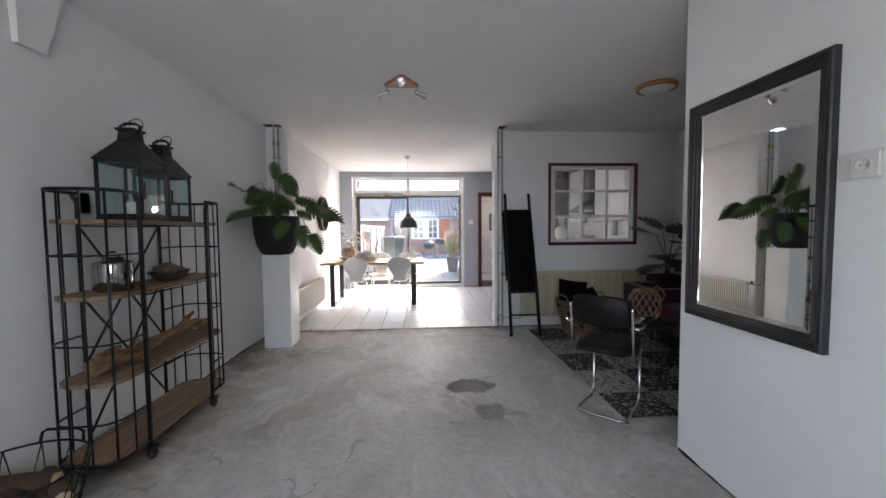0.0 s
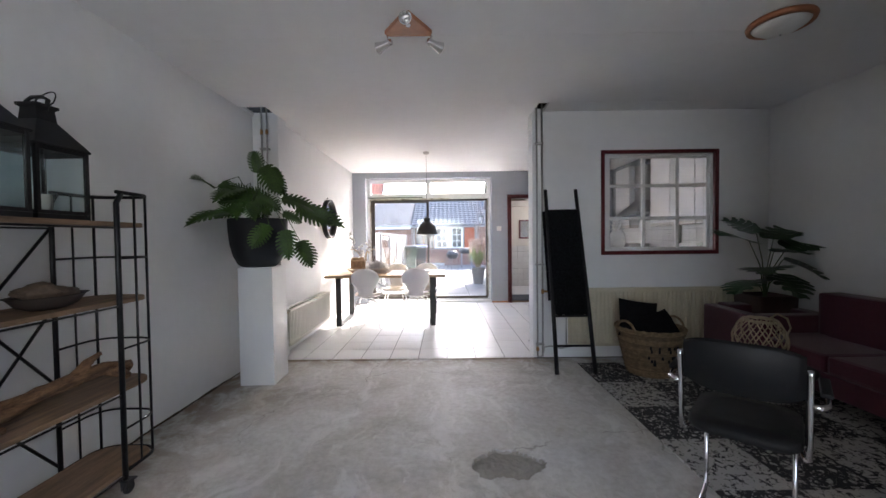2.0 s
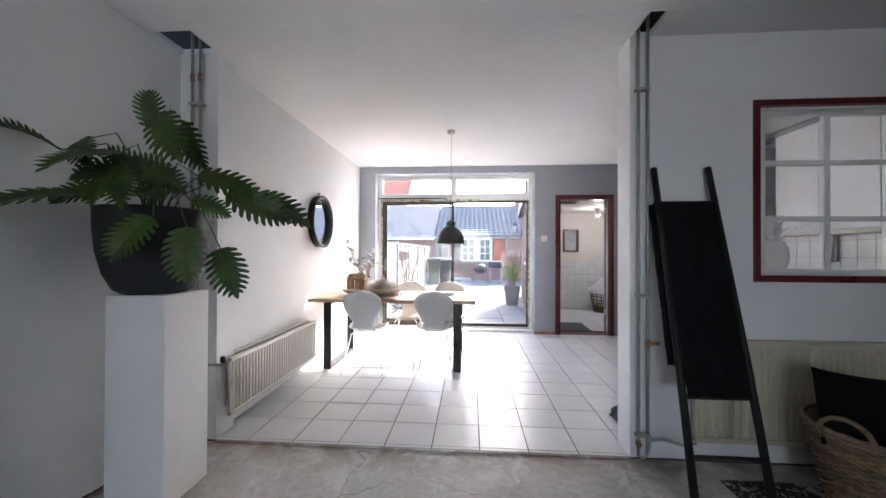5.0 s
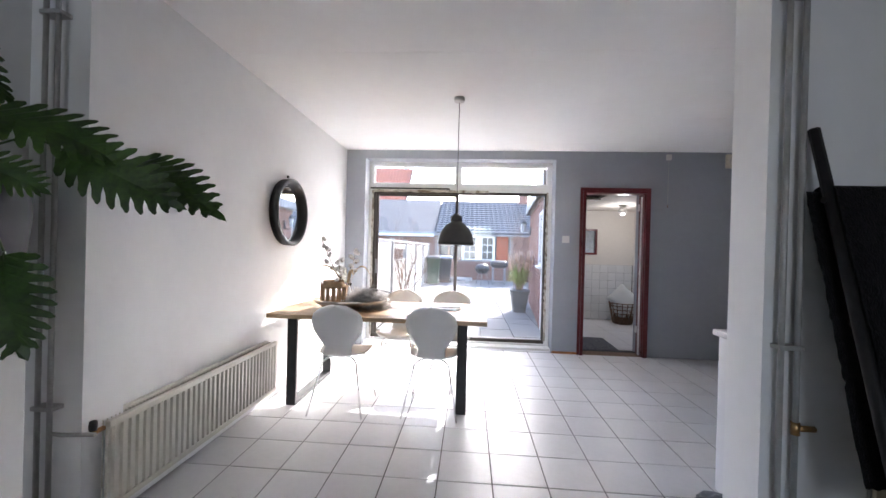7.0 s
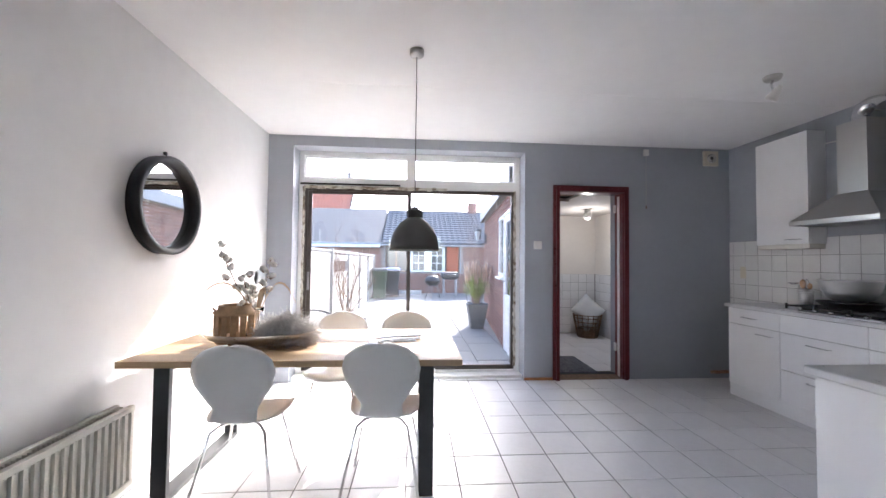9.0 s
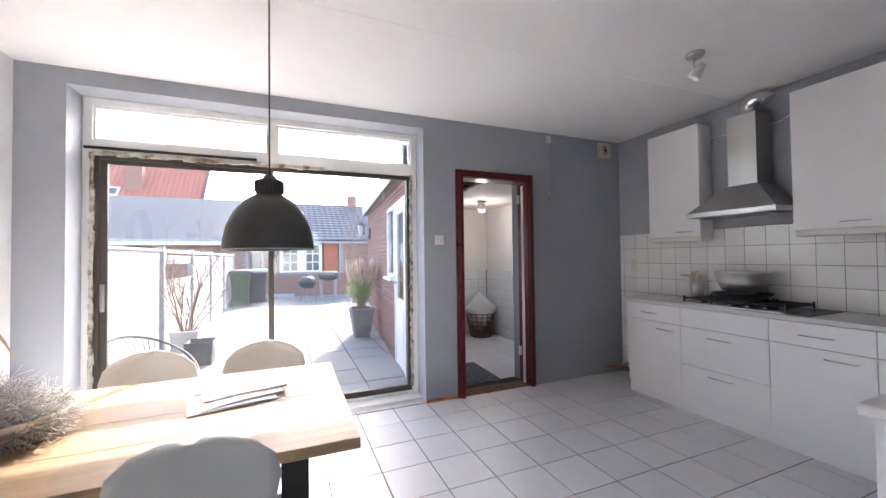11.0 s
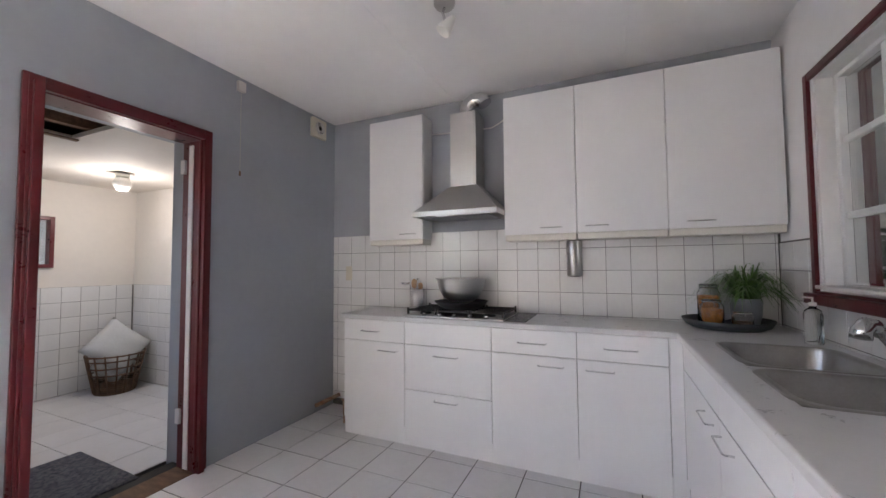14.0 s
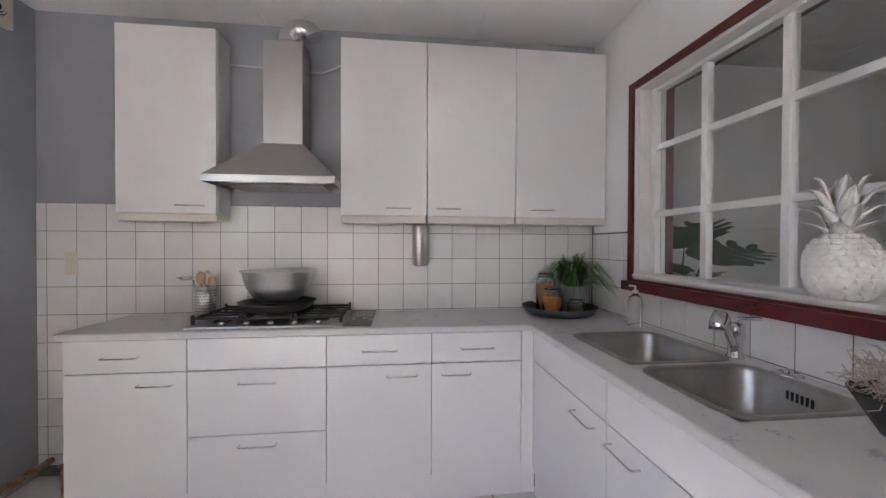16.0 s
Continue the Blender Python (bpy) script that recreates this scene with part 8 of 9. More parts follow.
for a, b in (((Y0, 1.36), (Y1, 0.56)), ((Y1, 1.36), (Y0, 0.56)), ((Y0, 0.96), (Y1, 0.14)), ((Y1, 0.96), (Y0, 0.14))):
    bm_tube(bm, [(X0 - 0.004, a[0], a[1]), (X0 - 0.004, b[0], b[1])], 0.007, 6)
part("cross_brace", bm, RACKM, rack)
for x in (X0, X1):
    for y_ in (Y0, Y1):
        bm = bmesh.new()
        bm_lathe(bm, [(0, -0.011), (0.026, -0.011), (0.031, -0.006), (0.031, 0.006), (0.026, 0.011), (0, 0.011)], 18)
        bmesh.ops.transform(bm, matrix=pose(x, y_ + 0.015, 0.026, 0, 90, 0), verts=bm.verts)
        cw = part("castor", bm, BLACK_STEEL, rack)
        bm = bmesh.new()
        bm_box(bm, x - 0.018, x - 0.013, y_ - 0.012, y_ + 0.03, 0.02, 0.07, 0.001)
        bm_box(bm, x + 0.013, x + 0.018, y_ - 0.012, y_ + 0.03, 0.02, 0.07, 0.001)
        bm_box(bm, x - 0.02, x + 0.02, y_ - 0.015, y_ + 0.032, 0.066, 0.075, 0.002)
        bm_box(bm, x - 0.012, x + 0.012, y_ + 0.034, y_ + 0.06, 0.05, 0.058, 0.002)
        part("castor_fork", bm, BLACK_STEEL, cw)

# things on the rack
LMET = mat("dark_zinc_lantern_metal", (0.014, 0.015, 0.017), 0.45, 0.5, vary=0.25, scale=14, bump=0.1)
LGLASS = glass_mat("lantern_glass", (0.80, 0.90, 0.92))


def metal_lantern(at, turn, s, h, label):
    t = thing("metal_lantern", label, "lantern", "lanterns on the rack", at, turn)
    bm = bmesh.new()
    bm_box(bm, -s - 0.008, s + 0.008, -s - 0.008, s + 0.008, 0.0, 0.022, 0.002)
    for x in (-s, s):
        for y in (-s, s):
            bm_box(bm, x - 0.008, x + 0.008, y - 0.008, y + 0.008, 0.0225, h, 0.0015)
    for y in (-s, s):
        bm_box(bm, -s + 0.0085, s - 0.0085, y - 0.005, y + 0.005, h - 0.018, h, 0.001)
        bm_box(bm, -s + 0.0085, s - 0.0085, y - 0.005, y + 0.005, 0.0225, 0.038, 0.001)
        bm_box(bm, y - 0.005, y + 0.005, -s + 0.0085, s - 0.0085, h - 0.018, h, 0.001)
        bm_box(bm, y - 0.005, y + 0.005, -s + 0.0085, s - 0.0085, 0.0225, 0.038, 0.001)
    bm_box(bm, s + 0.0085, s + 0.016, -s + 0.01, -s + 0.02, h * 0.35, h * 0.65, 0.001)
    part("frame", bm, LMET, t)
    bm = bmesh.new()
    e, q = s + 0.014, s * 0.40
    sq = lambda w, z: [(-w, -w, z), (w, -w, z), (w, w, z), (-w, w, z)]
    bm_rings(bm, [sq(e, h + 0.0005), sq(e, h + 0.008), sq(q, h + 0.125), sq(q * 0.9, h + 0.175), sq(q * 1.15, h + 0.185), sq(q * 1.15, h + 0.195)])
    for f in bm.faces:
        f.smooth = False
    part("roof", bm, LMET, t)
    bm = bmesh.new()
    bm_tube(bm, [(-q * 0.9, 0, h + 0.17), (-q * 1.2, 0, h + 0.215), (-q * 0.6, 0, h + 0.23), (q * 0.6, 0, h + 0.23), (q * 1.2, 0, h + 0.215), (q * 0.9, 0, h + 0.17)], 0.009, 6)
    part("top_loop", bm, LMET, t)
    bm = bmesh.new()
    bm_tube(bm, [(-q * 1.2, 0, h + 0.19)] + [(q * 1.2 * -math.cos(a), 0.05 * math.sin(a) + 0.01, h + 0.19 + 0.085 * math.sin(a)) for a in (math.pi * k / 12 for k in range(1, 12))] + [(q * 1.2, 0, h + 0.19)], 0.003, 6)
    part("handle", bm, LMET, t)
    for x0_, x1_, y0_, y1_ in ((-s + 0.009, s - 0.009, -s - 0.0015, -s + 0.0015), (-s + 0.009, s - 0.009, s - 0.0015, s + 0.0015), (-s - 0.0015, -s + 0.0015, -s + 0.009, s - 0.009), (s - 0.0015, s + 0.0015, -s + 0.009, s - 0.009)):
        g = part("pane", box_bm(x0_, x1_, y0_, y1_, 0.039, h - 0.019), LGLASS, t)
        g.visible_shadow = False
    part("candle", bm_lathe(bmesh.new(), [(0, 0.023), (0.035, 0.023), (0.035, 0.11), (0.03, 0.112), (0, 0.108)], 20), CREAM_TRIM, t)
    return t


metal_lantern((-1.315, 3.33, 1.386), 3, 0.115, 0.345, "tall dark metal lantern with glass sides on the top shelf")
metal_lantern((-1.325, 3.61, 1.386), -2, 0.105, 0.31, "slightly smaller dark metal lantern with glass sides")
mj = thing("mercury_glass_jar", "silvered mercury glass candle jar on the rack shelf", "candle jar", "", (-1.33, 3.17, 0.991))
g = part("glass", bm_lathe(bmesh.new(), [(0, 0), (0.085, 0), (0.092, 0.01), (0.092, 0.15), (0.088, 0.162), (0.05, 0.172), (0.048, 0.19), (0.044, 0.19), (0.046, 0.168), (0.085, 0.155), (0.0, 0.15)], 36),
         mat("silvered_glass", (0.42, 0.43, 0.43), 0.12, 1.0, vary=0.3, scale=7, stretch=(9, 9, 1)), mj)
part("lid_knob", bm_lathe(bmesh.new(), [(0, 0.191), (0.03, 0.191), (0.034, 0.2), (0.012, 0.206), (0.016, 0.22), (0, 0.224)], 20), JAR, mj)
WOODB = mat("dark_carved_wood", (0.05, 0.035, 0.028), 0.6, vary=0.3, scale=12, bump=0.3)
bm = bmesh.new()
bm_lathe(bm, [(0, 0), (0.07, 0), (0.12, 0.02), (0.15, 0.055), (0.165, 0.062), (0.145, 0.055), (0.11, 0.028), (0, 0.015)], 36, sx=0.62)
wb = solo("wooden_bowl", bm, WOODB, "dark carved oval wooden bowl on the middle shelf", "bowl")
wb.location = (-1.30, 3.60, 0.991)
bm = bmesh.new()
bmesh.ops.create_icosphere(bm, subdivisions=4, radius=1)
for v in bm.verts:
    k = 1 + 0.22 * noise.noise(v.co * 1.7) + 0.08 * noise.noise(v.co * 5)
    v.co = Vector((v.co.x * 0.06 * k, v.co.y * 0.125 * k, v.co.z * 0.042 * k + (0.015 if v.co.y < 0 else -0.003)))
for f in bm.faces:
    f.smooth = True
wn = solo("wood_knot", bm, mat("weathered_brown_wood", (0.16, 0.11, 0.075), 0.7, vary=0.3, scale=9, stretch=(1, 4, 4), bump=0.6), "weathered lump of wood lying in the dark bowl", "driftwood")
wn.location = (-1.30, 3.60, 1.055)

DRIFT = mat("orange_brown_driftwood", (0.36, 0.20, 0.10), 0.75, second=(0.09, 0.045, 0.025), scale=7, mix_at=(0.38, 0.62), stretch=(5, 1, 5), bump=0.9, bscale=40, bdist=0.01)
bm = bmesh.new()
rnd = random.Random(41)


def root(pts, r0, r1, seg=14):
    """A gnarled limb: a tube whose skin is folded by noise."""
    fine_ = []
    for a, b in zip(pts, pts[1:]):
        for k in range(6):
            fine_.append(Vector(a).lerp(Vector(b), k / 6))
    fine_.append(Vector(pts[-1]))
    n0 = len(bm.verts)
    bm_tube(bm, fine_, r0, seg, r2=r1)
    bm.verts.ensure_lookup_table()
    for i in range(n0, len(bm.verts)):
        v = bm.verts[i]
        c = fine_[min(len(fine_) - 1, (i - n0) // seg)]
        d = v.co - c
        j = (i - n0) % seg
        k = 1 + 0.35 * noise.noise(Vector((j * 0.9, v.co.y * 8, 3))) + 0.3 * noise.noise(v.co * 22)
        v.co = c + d * k


root([(-1.36, 3.02, 0.60), (-1.33, 3.2, 0.60), (-1.34, 3.4, 0.595), (-1.32, 3.65, 0.625), (-1.30, 3.85, 0.635), (-1.27, 3.97, 0.61)], 0.038, 0.032)
root([(-1.35, 3.05, 0.61), (-1.37, 3.15, 0.64), (-1.35, 3.22, 0.655)], 0.027, 0.011)
root([(-1.33, 3.2, 0.60), (-1.28, 3.3, 0.57), (-1.26, 3.38, 0.555)], 0.038, 0.013)
root([(-1.31, 3.72, 0.64), (-1.31, 3.78, 0.69), (-1.30, 3.84, 0.72)], 0.028, 0.011)
root([(-1.34, 3.35, 0.60), (-1.40, 3.25, 0.575), (-1.44, 3.12, 0.56)], 0.033, 0.013)
root([(-1.30, 3.85, 0.63), (-1.25, 3.9, 0.60), (-1.24, 3.93, 0.57)], 0.028, 0.018)
root([(-1.33, 3.18, 0.61), (-1.30, 3.08, 0.59), (-1.31, 2.98, 0.57)], 0.027, 0.011)
for _ in range(9):
    y = rnd.uniform(3.02, 3.45)
    x = -1.34 + rnd.uniform(-0.03, 0.03)
    root([(x, y, 0.60), (x + rnd.uniform(-0.05, 0.05), y + rnd.uniform(-0.06, 0.06), 0.60 + rnd.uniform(-0.035, 0.07)), (x + rnd.uniform(-0.09, 0.09), y + rnd.uniform(-0.1, 0.1), 0.60 + rnd.uniform(-0.05, 0.09))], 0.016, 0.006, 9)
solo("driftwood", bm, DRIFT, "gnarled orange brown driftwood root on the rack shelf", "driftwood")

# wire basket with logs
wbk = thing("log_basket", "black wire basket holding firewood logs beside the rack", "log basket", "", (-1.36, 2.60, 0.0), 0)
bm = bmesh.new()
for r, z in ((0.20, 0.01), (0.235, 0.16), (0.265, 0.30)):
    bm_tube(bm, [(r * math.cos(a), r * math.sin(a), z) for a in (2 * math.pi * k / 30 for k in range(30))], 0.0055 if z > 0.2 else 0.004, 6, True)
part("hoops", bm, RACKM, wbk)
bm = bmesh.new()
for k in range(13):
    a, b = 2 * math.pi * k / 13, 2 * math.pi * (k + 0.5) / 13
    bm_tube(bm, [(0.265 * math.cos(a), 0.265 * math.sin(a), 0.30), (0.20 * math.cos(b), 0.20 * math.sin(b), 0.01), (0.265 * math.cos(a + 2 * math.pi / 13), 0.265 * math.sin(a + 2 * math.pi / 13), 0.30)], 0.0032, 5)
part("zigzag_wires", bm, RACKM, wbk)
for s in (-1, 1):
    bm = bmesh.new()
    bm_tube(bm, [(0.10, s * 0.247, 0.30), (0.095, s * 0.255, 0.345), (0.07, s * 0.255, 0.36), (-0.07, s * 0.255, 0.36), (-0.095, s * 0.255, 0.345), (-0.10, s * 0.247, 0.30)], 0.007, 8)
    part("handle", bm, RACKM, wbk)
BARK = mat("brown_bark", (0.085, 0.05, 0.032), 0.9, vary=0.3, scale=14, bump=1.0, bdist=0.008)
CUT = mat("pale_cut_wood", (0.50, 0.38, 0.24), 0.8, vary=0.15, scale=14)
for i, (x, y, z, a, e, r) in enumerate(((-0.04, -0.06, 0.07, 60, 4, 0.05), (0.06, 0.07, 0.07, 70, -3, 0.045), (0.02, -0.02, 0.16, 40, 8, 0.05), (-0.05, 0.08, 0.20, 100, 14, 0.042), (0.08, 0.12, 0.165, 52, 6, 0.035))):
    lg = thing("firewood_log", "split firewood log with brown bark in the basket", "log", "logs in the basket", (-1.36 + x, 2.60 + y, z), a)
    bm = bmesh.new()
    bm_tube(bm, [(0, -0.15, 0), (0.003, 0, 0.004), (0, 0.15, 0)], r, 12)
    for v in bm.verts:
        v.co *= 1 + 0.05 * noise.noise(v.co * 30)
    part("bark", bm, BARK, lg)
    bm = bmesh.new()
    for s in (-1, 1):
        bm_lathe(bm, [(0, 0), (r * 0.93, 0), (r * 0.93, 0.003), (0, 0.003)], 12)
        bmesh.ops.transform(bm, matrix=pose(0, 0.1505 if s > 0 else -0.1535, 0, -90, 0, 0), verts=bm.verts[-26:])
    part("cut_face", bm, CUT, lg)

# ---- mirror on the wall, socket, ceiling lamps ----
BLACKF = mat("distressed_black_frame", (0.018, 0.018, 0.02), 0.4, vary=0.3, scale=16, bump=0.35, bscale=50)
wm = thing("wall_mirror", "large wall mirror in a worn black wooden frame", "mirror", "", (MX, 2.612, 1.405), 0)
ys0, ys1, zs0, zs1 = -0.365, 0.365, -0.57, 0.565


def mould(bm, prof):
    """A mitred frame whose section is rows of inset and height off the wall."""
    rings = [[(-hh, ys0 + i, zs0 + i), (-hh, ys1 - i, zs0 + i), (-hh, ys1 - i, zs1 - i), (-hh, ys0 + i, zs1 - i)] for i, hh in prof]
    rr_ = [[bm.verts.new(p) for p in ring] for ring in rings]
    for a, b in zip(rr_, rr_[1:]):
        for j in range(4):
            bm.faces.new((a[j], a[(j + 1) % 4], b[(j + 1) % 4], b[j]))


bm = bmesh.new()
mould(bm, [(0.0, 0.001), (0.0, 0.028), (0.006, 0.034), (0.018, 0.036), (0.024, 0.030), (0.034, 0.029), (0.04, 0.022), (0.050, 0.020), (0.056, 0.013), (0.062, 0.012), (0.062, 0.001)])
part("frame", bm, BLACKF, wm)
part("mirror_glass", box_bm(-0.0095, -0.004, ys0 + 0.061, ys1 - 0.061, zs0 + 0.061, zs1 - 0.061), MIRROR, wm)
bm = bmesh.new()
i0, i1 = 0.0625, 0.082
mould(bm, [(i0, 0.0096), (i0, 0.0100), (i1, 0.0125), (i1 + 0.0005, 0.0096)])
part("bevel", bm, MIRROR, wm)
so = socket("wall_socket", "white socket with switch beside the black framed mirror", pose(MX, 2.155, 1.525, 0, 0, -90), False, WHITE_PLASTIC, 0.085, 0.085)
part("base_plate", box_bm(-0.085, 0.05, -0.004, 0, -0.05, 0.05, 0.002), WHITE_PLASTIC, so)
socket("wall_socket", "cream double socket behind the wire rack", pose(LX, 3.29, 1.49, 0, 0, 90) @ pose(0, 0, 0, 0, 0, 180), True, WHITE_PLASTIC)

COPPER = mat("orange_beech_lamp_wood", (0.42, 0.16, 0.07), 0.4, vary=0.15, scale=14)
tl = thing("triple_spot_lamp", "wooden triangular ceiling lamp with three chrome spots", "ceiling light", "", (0.243, 4.28, H))
bm = bmesh.new()
tri = [(0.15, 0.10), (-0.13, 0.10), (0.02, -0.13)]
bm_prism(bm, [(0.14, 0.115), (-0.12, 0.115), (-0.145, 0.085), (-0.005, -0.12), (0.03, -0.12), (0.155, 0.085)], -0.028, -0.001, 0.004)
part("wooden_plate", bm, COPPER, tl)
for (x, y), a in zip(tri, (35, 155, 265)):
    bm = bmesh.new()
    bm_tube(bm, [(x, y, -0.028), (x, y, -0.06)], 0.006, 8)
    part("stem", bm, CHROME, tl)
    bm = bmesh.new()
    bm_lathe(bm, [(0, 0.0), (0.018, 0.0), (0.021, 0.02), (0.024, 0.06), (0.036, 0.10), (0.037, 0.105), (0.033, 0.104), (0.02, 0.06), (0, 0.05)], 22)
    bmesh.ops.transform(bm, matrix=Matrix.Translation((x, y, -0.072)) @ pose(0, 0, 0, 0, 0, a) @ pose(-0.03, 0, 0, 0, 100, 0), verts=bm.verts)
    part("spot_head", bm, CHROME, tl)
rl = thing("round_ceiling_lamp", "round ceiling lamp with a wooden ring and frosted bowl", "ceiling light", "", (2.57, 4.33, H))
bm = bmesh.new()
bm_lathe(bm, [(0.12, 0), (0.17, 0), (0.175, -0.012), (0.168, -0.03), (0.15, -0.034), (0.145, -0.02), (0.12, -0.01)], 48)
part("wooden_ring", bm, COPPER, rl)
bm = bmesh.new()
bm_lathe(bm, [(0, -0.078), (0.05, -0.074), (0.10, -0.058), (0.135, -0.035), (0.146, -0.022), (0.14, -0.016)], 40)
part("glass_bowl", bm, FROST, rl)
bm = bmesh.new()
bm_lathe(bm, [(0, -0.092), (0.006, -0.09), (0.008, -0.084), (0.004, -0.079), (0, -0.079)], 12)
part("finial", bm, CHROME, rl)

# ---- utility room things ----
ub = thing("laundry_basket", "rattan laundry basket with a white cushion on top", "basket", "", (3.20, 11.75, -0.004))
bm = bmesh.new()
RAT2 = mat("brown_rattan", (0.17, 0.095, 0.055), 0.7, vary=0.3, scale=20, island=0.25)
for j in range(7):
    r = 0.16 + j * 0.003
    bm_tube(bm, [(r * math.cos(a), r * math.sin(a), 0.012 + j * 0.02) for a in (2 * math.pi * k / 26 for k in range(26))], 0.009, 6, True)
for r, z in ((0.20, 0.20), (0.215, 0.27), (0.23, 0.34), (0.24, 0.39)):
    bm_tube(bm, [(r * math.cos(a), r * math.sin(a), z) for a in (2 * math.pi * k / 26 for k in range(26))], 0.008, 6, True)
for k in range(16):
    a = 2 * math.pi * k / 16
    bm_tube(bm, [(0.165 * math.cos(a), 0.165 * math.sin(a), 0.01), (0.24 * math.cos(a), 0.24 * math.sin(a), 0.40)], 0.008, 5)
part("weave", bm, RAT2, ub)
part("base", bm_lathe(bmesh.new(), [(0, 0), (0.155, 0), (0.155, 0.012), (0, 0.012)], 24), RAT2, ub)
WCL = mat("white_grey_cloth", (0.60, 0.62, 0.62), 0.9, vary=0.06, bump=0.2)
cushion("cushion", pose(3.20, 11.73, 0.46, 62, 42, -24), "white cushion standing on one corner in the laundry basket", WCL, 0.44, 0.15, "cushions in the laundry basket")
cushion("cushion", pose(3.20, 11.80, 0.26, 70, 45, -10), "pale grey cushion deep in the laundry basket", WCL, 0.30, 0.12, "cushions in the laundry basket")
MATM = mat("dark_blue_grey_doormat", (0.055, 0.06, 0.085), 1.0, second=(0.16, 0.165, 0.19), scale=50, mix_at=(0.42, 0.6), bump=1.0, bscale=160, bdist=0.006)
dm = solo("door_mat", box_bm(-0.31, 0.31, -0.37, 0.37, 0, 0.012, 0.004), MATM, "speckled dark blue grey doormat behind the threshold", "doormat")
dm.location, dm.rotation_euler = (2.06, 10.06, -0.004), (0, 0, radians(-2))
# Fill lamp added below the globe to brighten the room; the globe stays unlit.
ufill = new("utility_lamp_light", bpy.data.lights.new("utility_lamp_light", "POINT"))
ufill.data.energy, ufill.data.shadow_soft_size, ufill.data.color = 1.15, 0.07, (1.0, 0.95, 0.90)
ufill.location = (2.90, 11.10, UH - 0.26)
ul = thing("globe_ceiling_lamp", "small white globe ceiling lamp in the utility room", "ceiling light", "", (2.90, 11.10, UH))
part("holder", bm_lathe(bmesh.new(), [(0, -0.04), (0.05, -0.04), (0.055, 0), (0, 0)], 20), WHITE_PLASTIC, ul)
part("globe", bm_lathe(bmesh.new(), [(0, -0.17), (0.04, -0.16), (0.068, -0.12), (0.07, -0.09), (0.05, -0.05), (0, -0.041)], 24), FROST, ul)

# ---- tiles, last ----
PZ = Matrix.Identity(4)
lay_tiles("floor_tile", floor_kitchen, FLOOR_TILE, Matrix.Translation((0, 0, -0.004)), KX + 0.004, 3.40, 5.95, 9.425, 0.31, 0.3155, 2.335, 8.505, 0.006, 0.007, holes=[(1.72, 3.40, 5.95, 6.60)], uneven=0.04)
lay_tiles("floor_tile", floor_kitchen, FLOOR_TILE, Matrix.Translation((0, 0, -0.004)), 3.403, EX - 0.01, 8.94, 9.425, 0.31, 0.3155, 2.335, 8.505, 0.006, 0.007, uneven=0.04)
lay_tiles("sill_tile", floor_kitchen, FLOOR_TILE, Matrix.Translation((0, 0, -0.004)), OX0 + 0.005, OX1 - 0.005, 9.44, 9.495, 0.31, 0.31, 2.33, 9.44, 0.005, 0.010)
tiled = structure("tile_bed_east", box_bm(EX - 0.007, EX, PY1, BY, 0.0, 1.54), GROUT_LIGHT, "white square wall tiles behind the kitchen units")
east = Matrix(((0, 0, -1, EX - 0.003), (1, 0, 0, 0), (0, 1, 0, 0), (0, 0, 0, 1)))
lay_tiles("wall_tile", tiled, WALL_TILE, east, PY1 + 0.012, 8.90, 0.90, 1.54, 0.1530, 0.1575, 8.307, 1.54, 0.003, 0.006)
lay_tiles("wall_tile", tiled, WALL_TILE, east, 8.90, BY - 0.002, 0.06, 1.54, 0.1530, 0.1575, 8.307, 1.54, 0.003, 0.006)
tiled2 = structure("tile_bed_partition", slab("y", PY1, PY1 + 0.006, 1.72, EX - 0.012, 0.90, 1.39, [(1.72, WX1 + 0.04, WZ0 - 0.055, 1.4)]), GROUT_LIGHT, "white wall tiles above the sink worktop")
south = Matrix(((1, 0, 0, 0), (0, 0, 1, PY1 + 0.002), (0, 1, 0, 0), (0, 0, 0, 1)))
lay_tiles("wall_tile", tiled2, WALL_TILE, south, 1.74, EX - 0.012, 0.90, 1.39, 0.156, 0.1575, 2.98, 0.91, 0.003, 0.006, holes=[(1.70, WX1 + 0.041, WZ0 - 0.058, 1.4)])
tiled3 = structure("tile_bed_utility", box_bm(UX0 + 0.001, UX1 - 0.008, UY1 - 0.007, UY1, 0.0, 1.075), GROUT_LIGHT, "white wall tiles of the utility room")
north = Matrix(((1, 0, 0, 0), (0, 0, -1, UY1 - 0.003), (0, 1, 0, 0), (0, 0, 0, 1)))
lay_tiles("wall_tile", tiled3, WALL_TILE, north, UX0 + 0.004, UX1 - 0.012, 0.0, 1.075, 0.152, 0.152, 3.48, 1.075, 0.003, 0.006)
tiled4 = structure("tile_bed_utility_side", box_bm(UX1 - 0.007, UX1, FY + 0.07, UY1 - 0.012, 0.0, 1.075), GROUT_LIGHT, "white wall tiles of the utility room")
ueast = Matrix(((0, 0, -1, UX1 - 0.003), (1, 0, 0, 0), (0, 1, 0, 0), (0, 0, 0, 1)))
lay_tiles("wall_tile", tiled4, WALL_TILE, ueast, FY + 0.08, UY1 - 0.012, 0.0, 1.075, 0.152, 0.152, 12.045, 1.075, 0.003, 0.006)
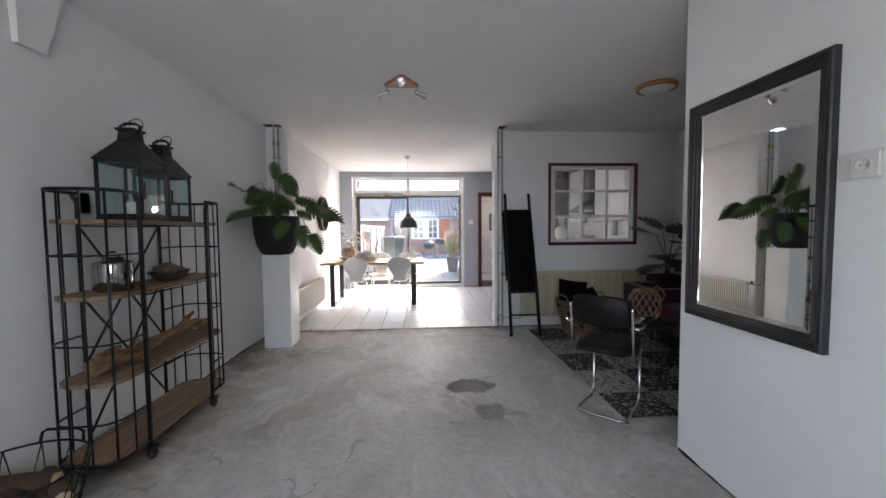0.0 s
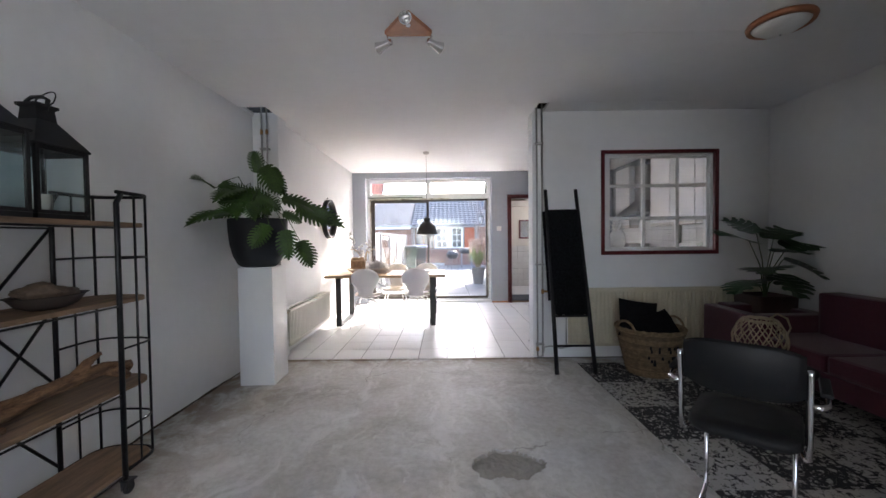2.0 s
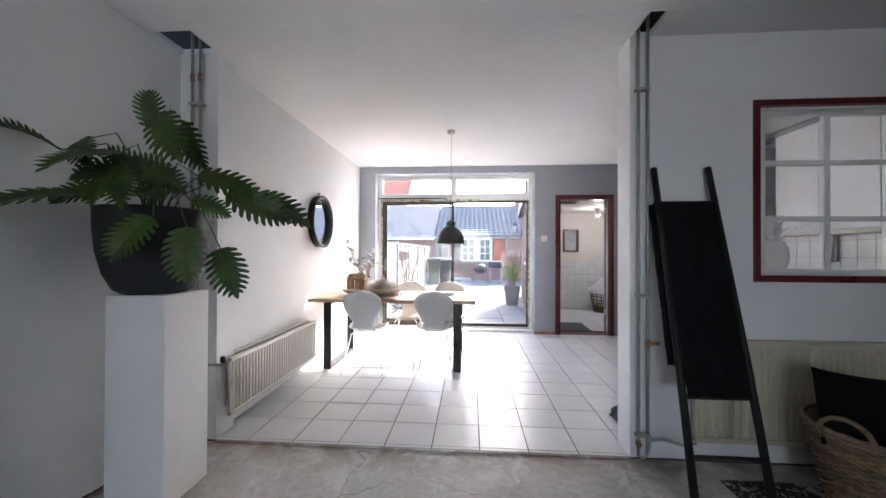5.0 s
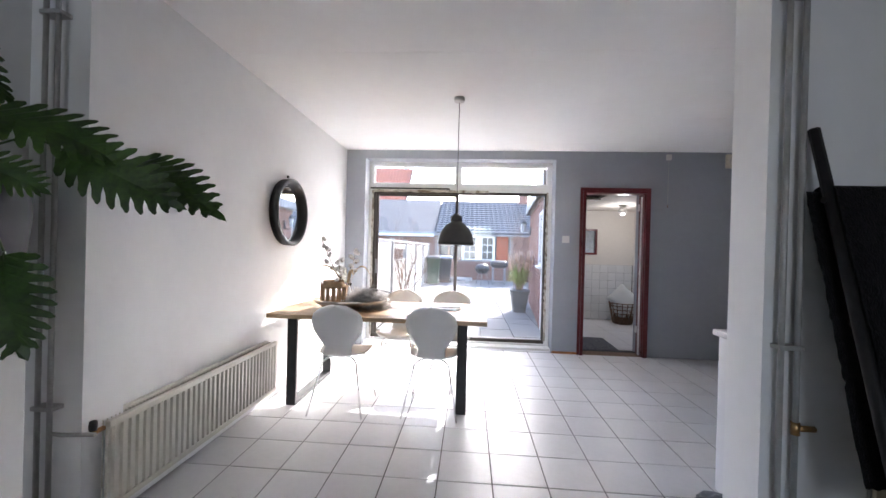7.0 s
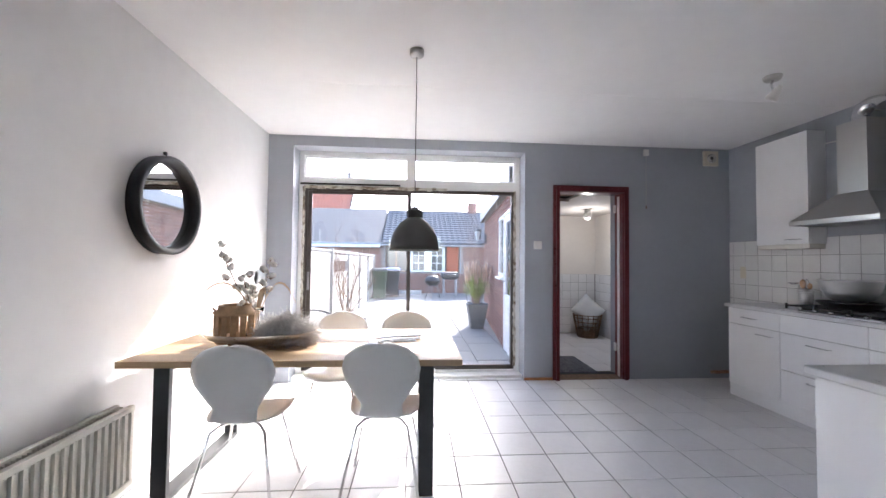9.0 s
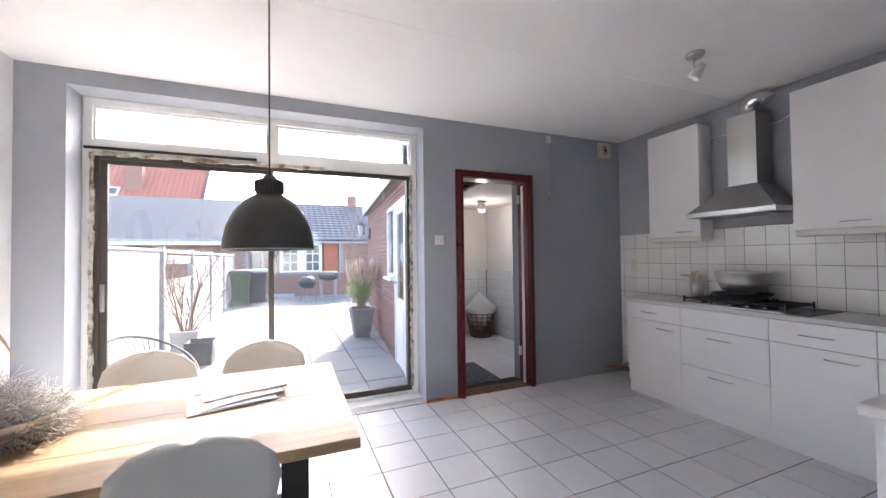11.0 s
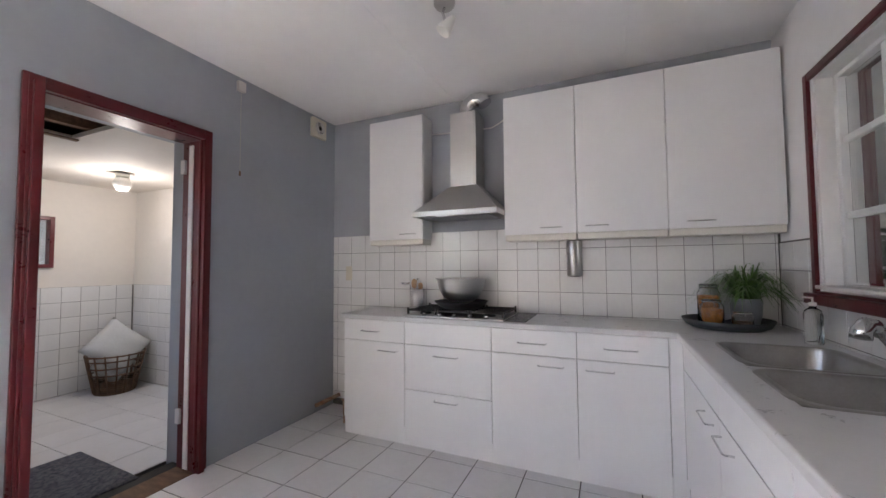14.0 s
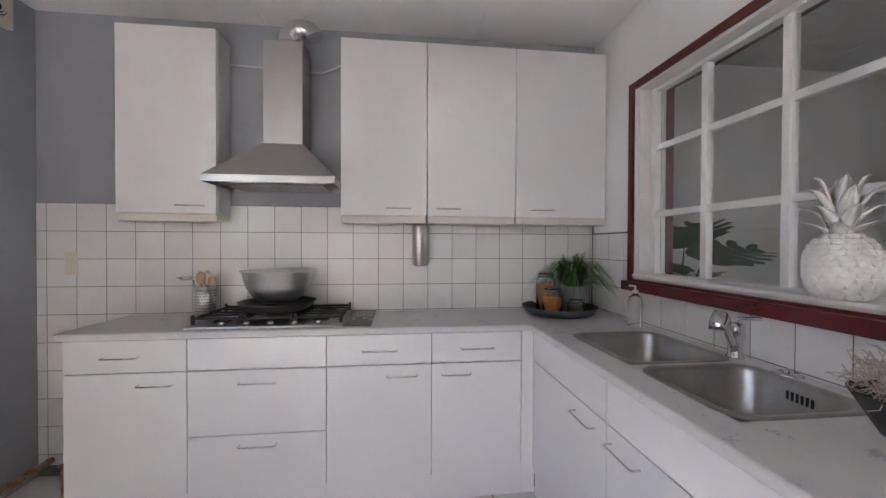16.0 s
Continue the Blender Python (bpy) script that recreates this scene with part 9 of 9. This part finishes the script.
lay_tiles("floor_tile", ufloor, FLOOR_TILE, Matrix.Translation((0, 0, -0.0095)), UX0, UX1 - 0.004, FY + 0.061, UY1 - 0.004, 0.31, 0.31, 2.33, 8.515, 0.005, 0.007)
pave = Matrix.Translation((0, 0, -0.035))
lay_tiles("paver", paving, PAVER, pave, -1.33, 3.55, 9.78, 20.5, 0.50, 0.50, 0.02, 9.78, 0.008, 0.03, jitter=0.003, uneven=0.35, holes=[(AX(9.8) + 0.9, 3.6, 9.7, 20.6)])
annex_bricks = Matrix(((0, 0, -1, 0.0145), (1, 0, 0, 0), (0, 1, 0, -0.06), (0, 0, 0, 1)))
brickwork("brick", annex, annex_bricks, 4.6, 2.28, [(a, b, c + 0.06, d + 0.06) for a, b, c, d in holes_a], 0.0125)
# far brickwork and roof tiles, joined
def far_bricks():
    rnd, bm = random.Random(4), bmesh.new()
    for j in range(31):
        for i in range(62):
            x = -7.2 + i * 0.215 + (0.107 if j % 2 else 0)
            z = -0.05 + j * 0.0635
            if -1.24 < x < 1.98 and 0.76 < z < 1.88:
                continue
            if x > 4.5:
                continue
            bm_box(bm, x, x + 0.205, rnd.uniform(-0.003, 0.002), 0.0125, z, z + 0.053)
    return bm


tagged(part("brickwork", far_bricks(), BRICK_JOINED, ob_), "", "", "", "stuff")
bm = bmesh.new()
sl_ = Vector((0, 3.62, 1.775))
for j in range(15):
    for i in range(33):
        x0 = -1.15 + i * 0.22
        rows = []
        for u in (0, 1):
            y = -0.25 + (j + u * 1.1) * 0.24
            z = 1.985 + (j + u * 1.1) * 0.24 * 0.4903 - (0.02 if u else -0.022)
            rows.append([bm.verts.new((x0 + 0.22 * k / 6, y, z + 0.014 * math.sin(2 * math.pi * k / 6) )) for k in range(7)])
        for k in range(6):
            bm.faces.new((rows[0][k], rows[0][k + 1], rows[1][k + 1], rows[1][k])).smooth = True
        low = [bm.verts.new((v.co.x, v.co.y, v.co.z - 0.03)) for v in rows[0]]
        for k in range(6):
            bm.faces.new((low[k], low[k + 1], rows[0][k + 1], rows[0][k]))
tagged(part("roof_tiles", bm, ROOF_TILE, ob_), "", "", "", "stuff")
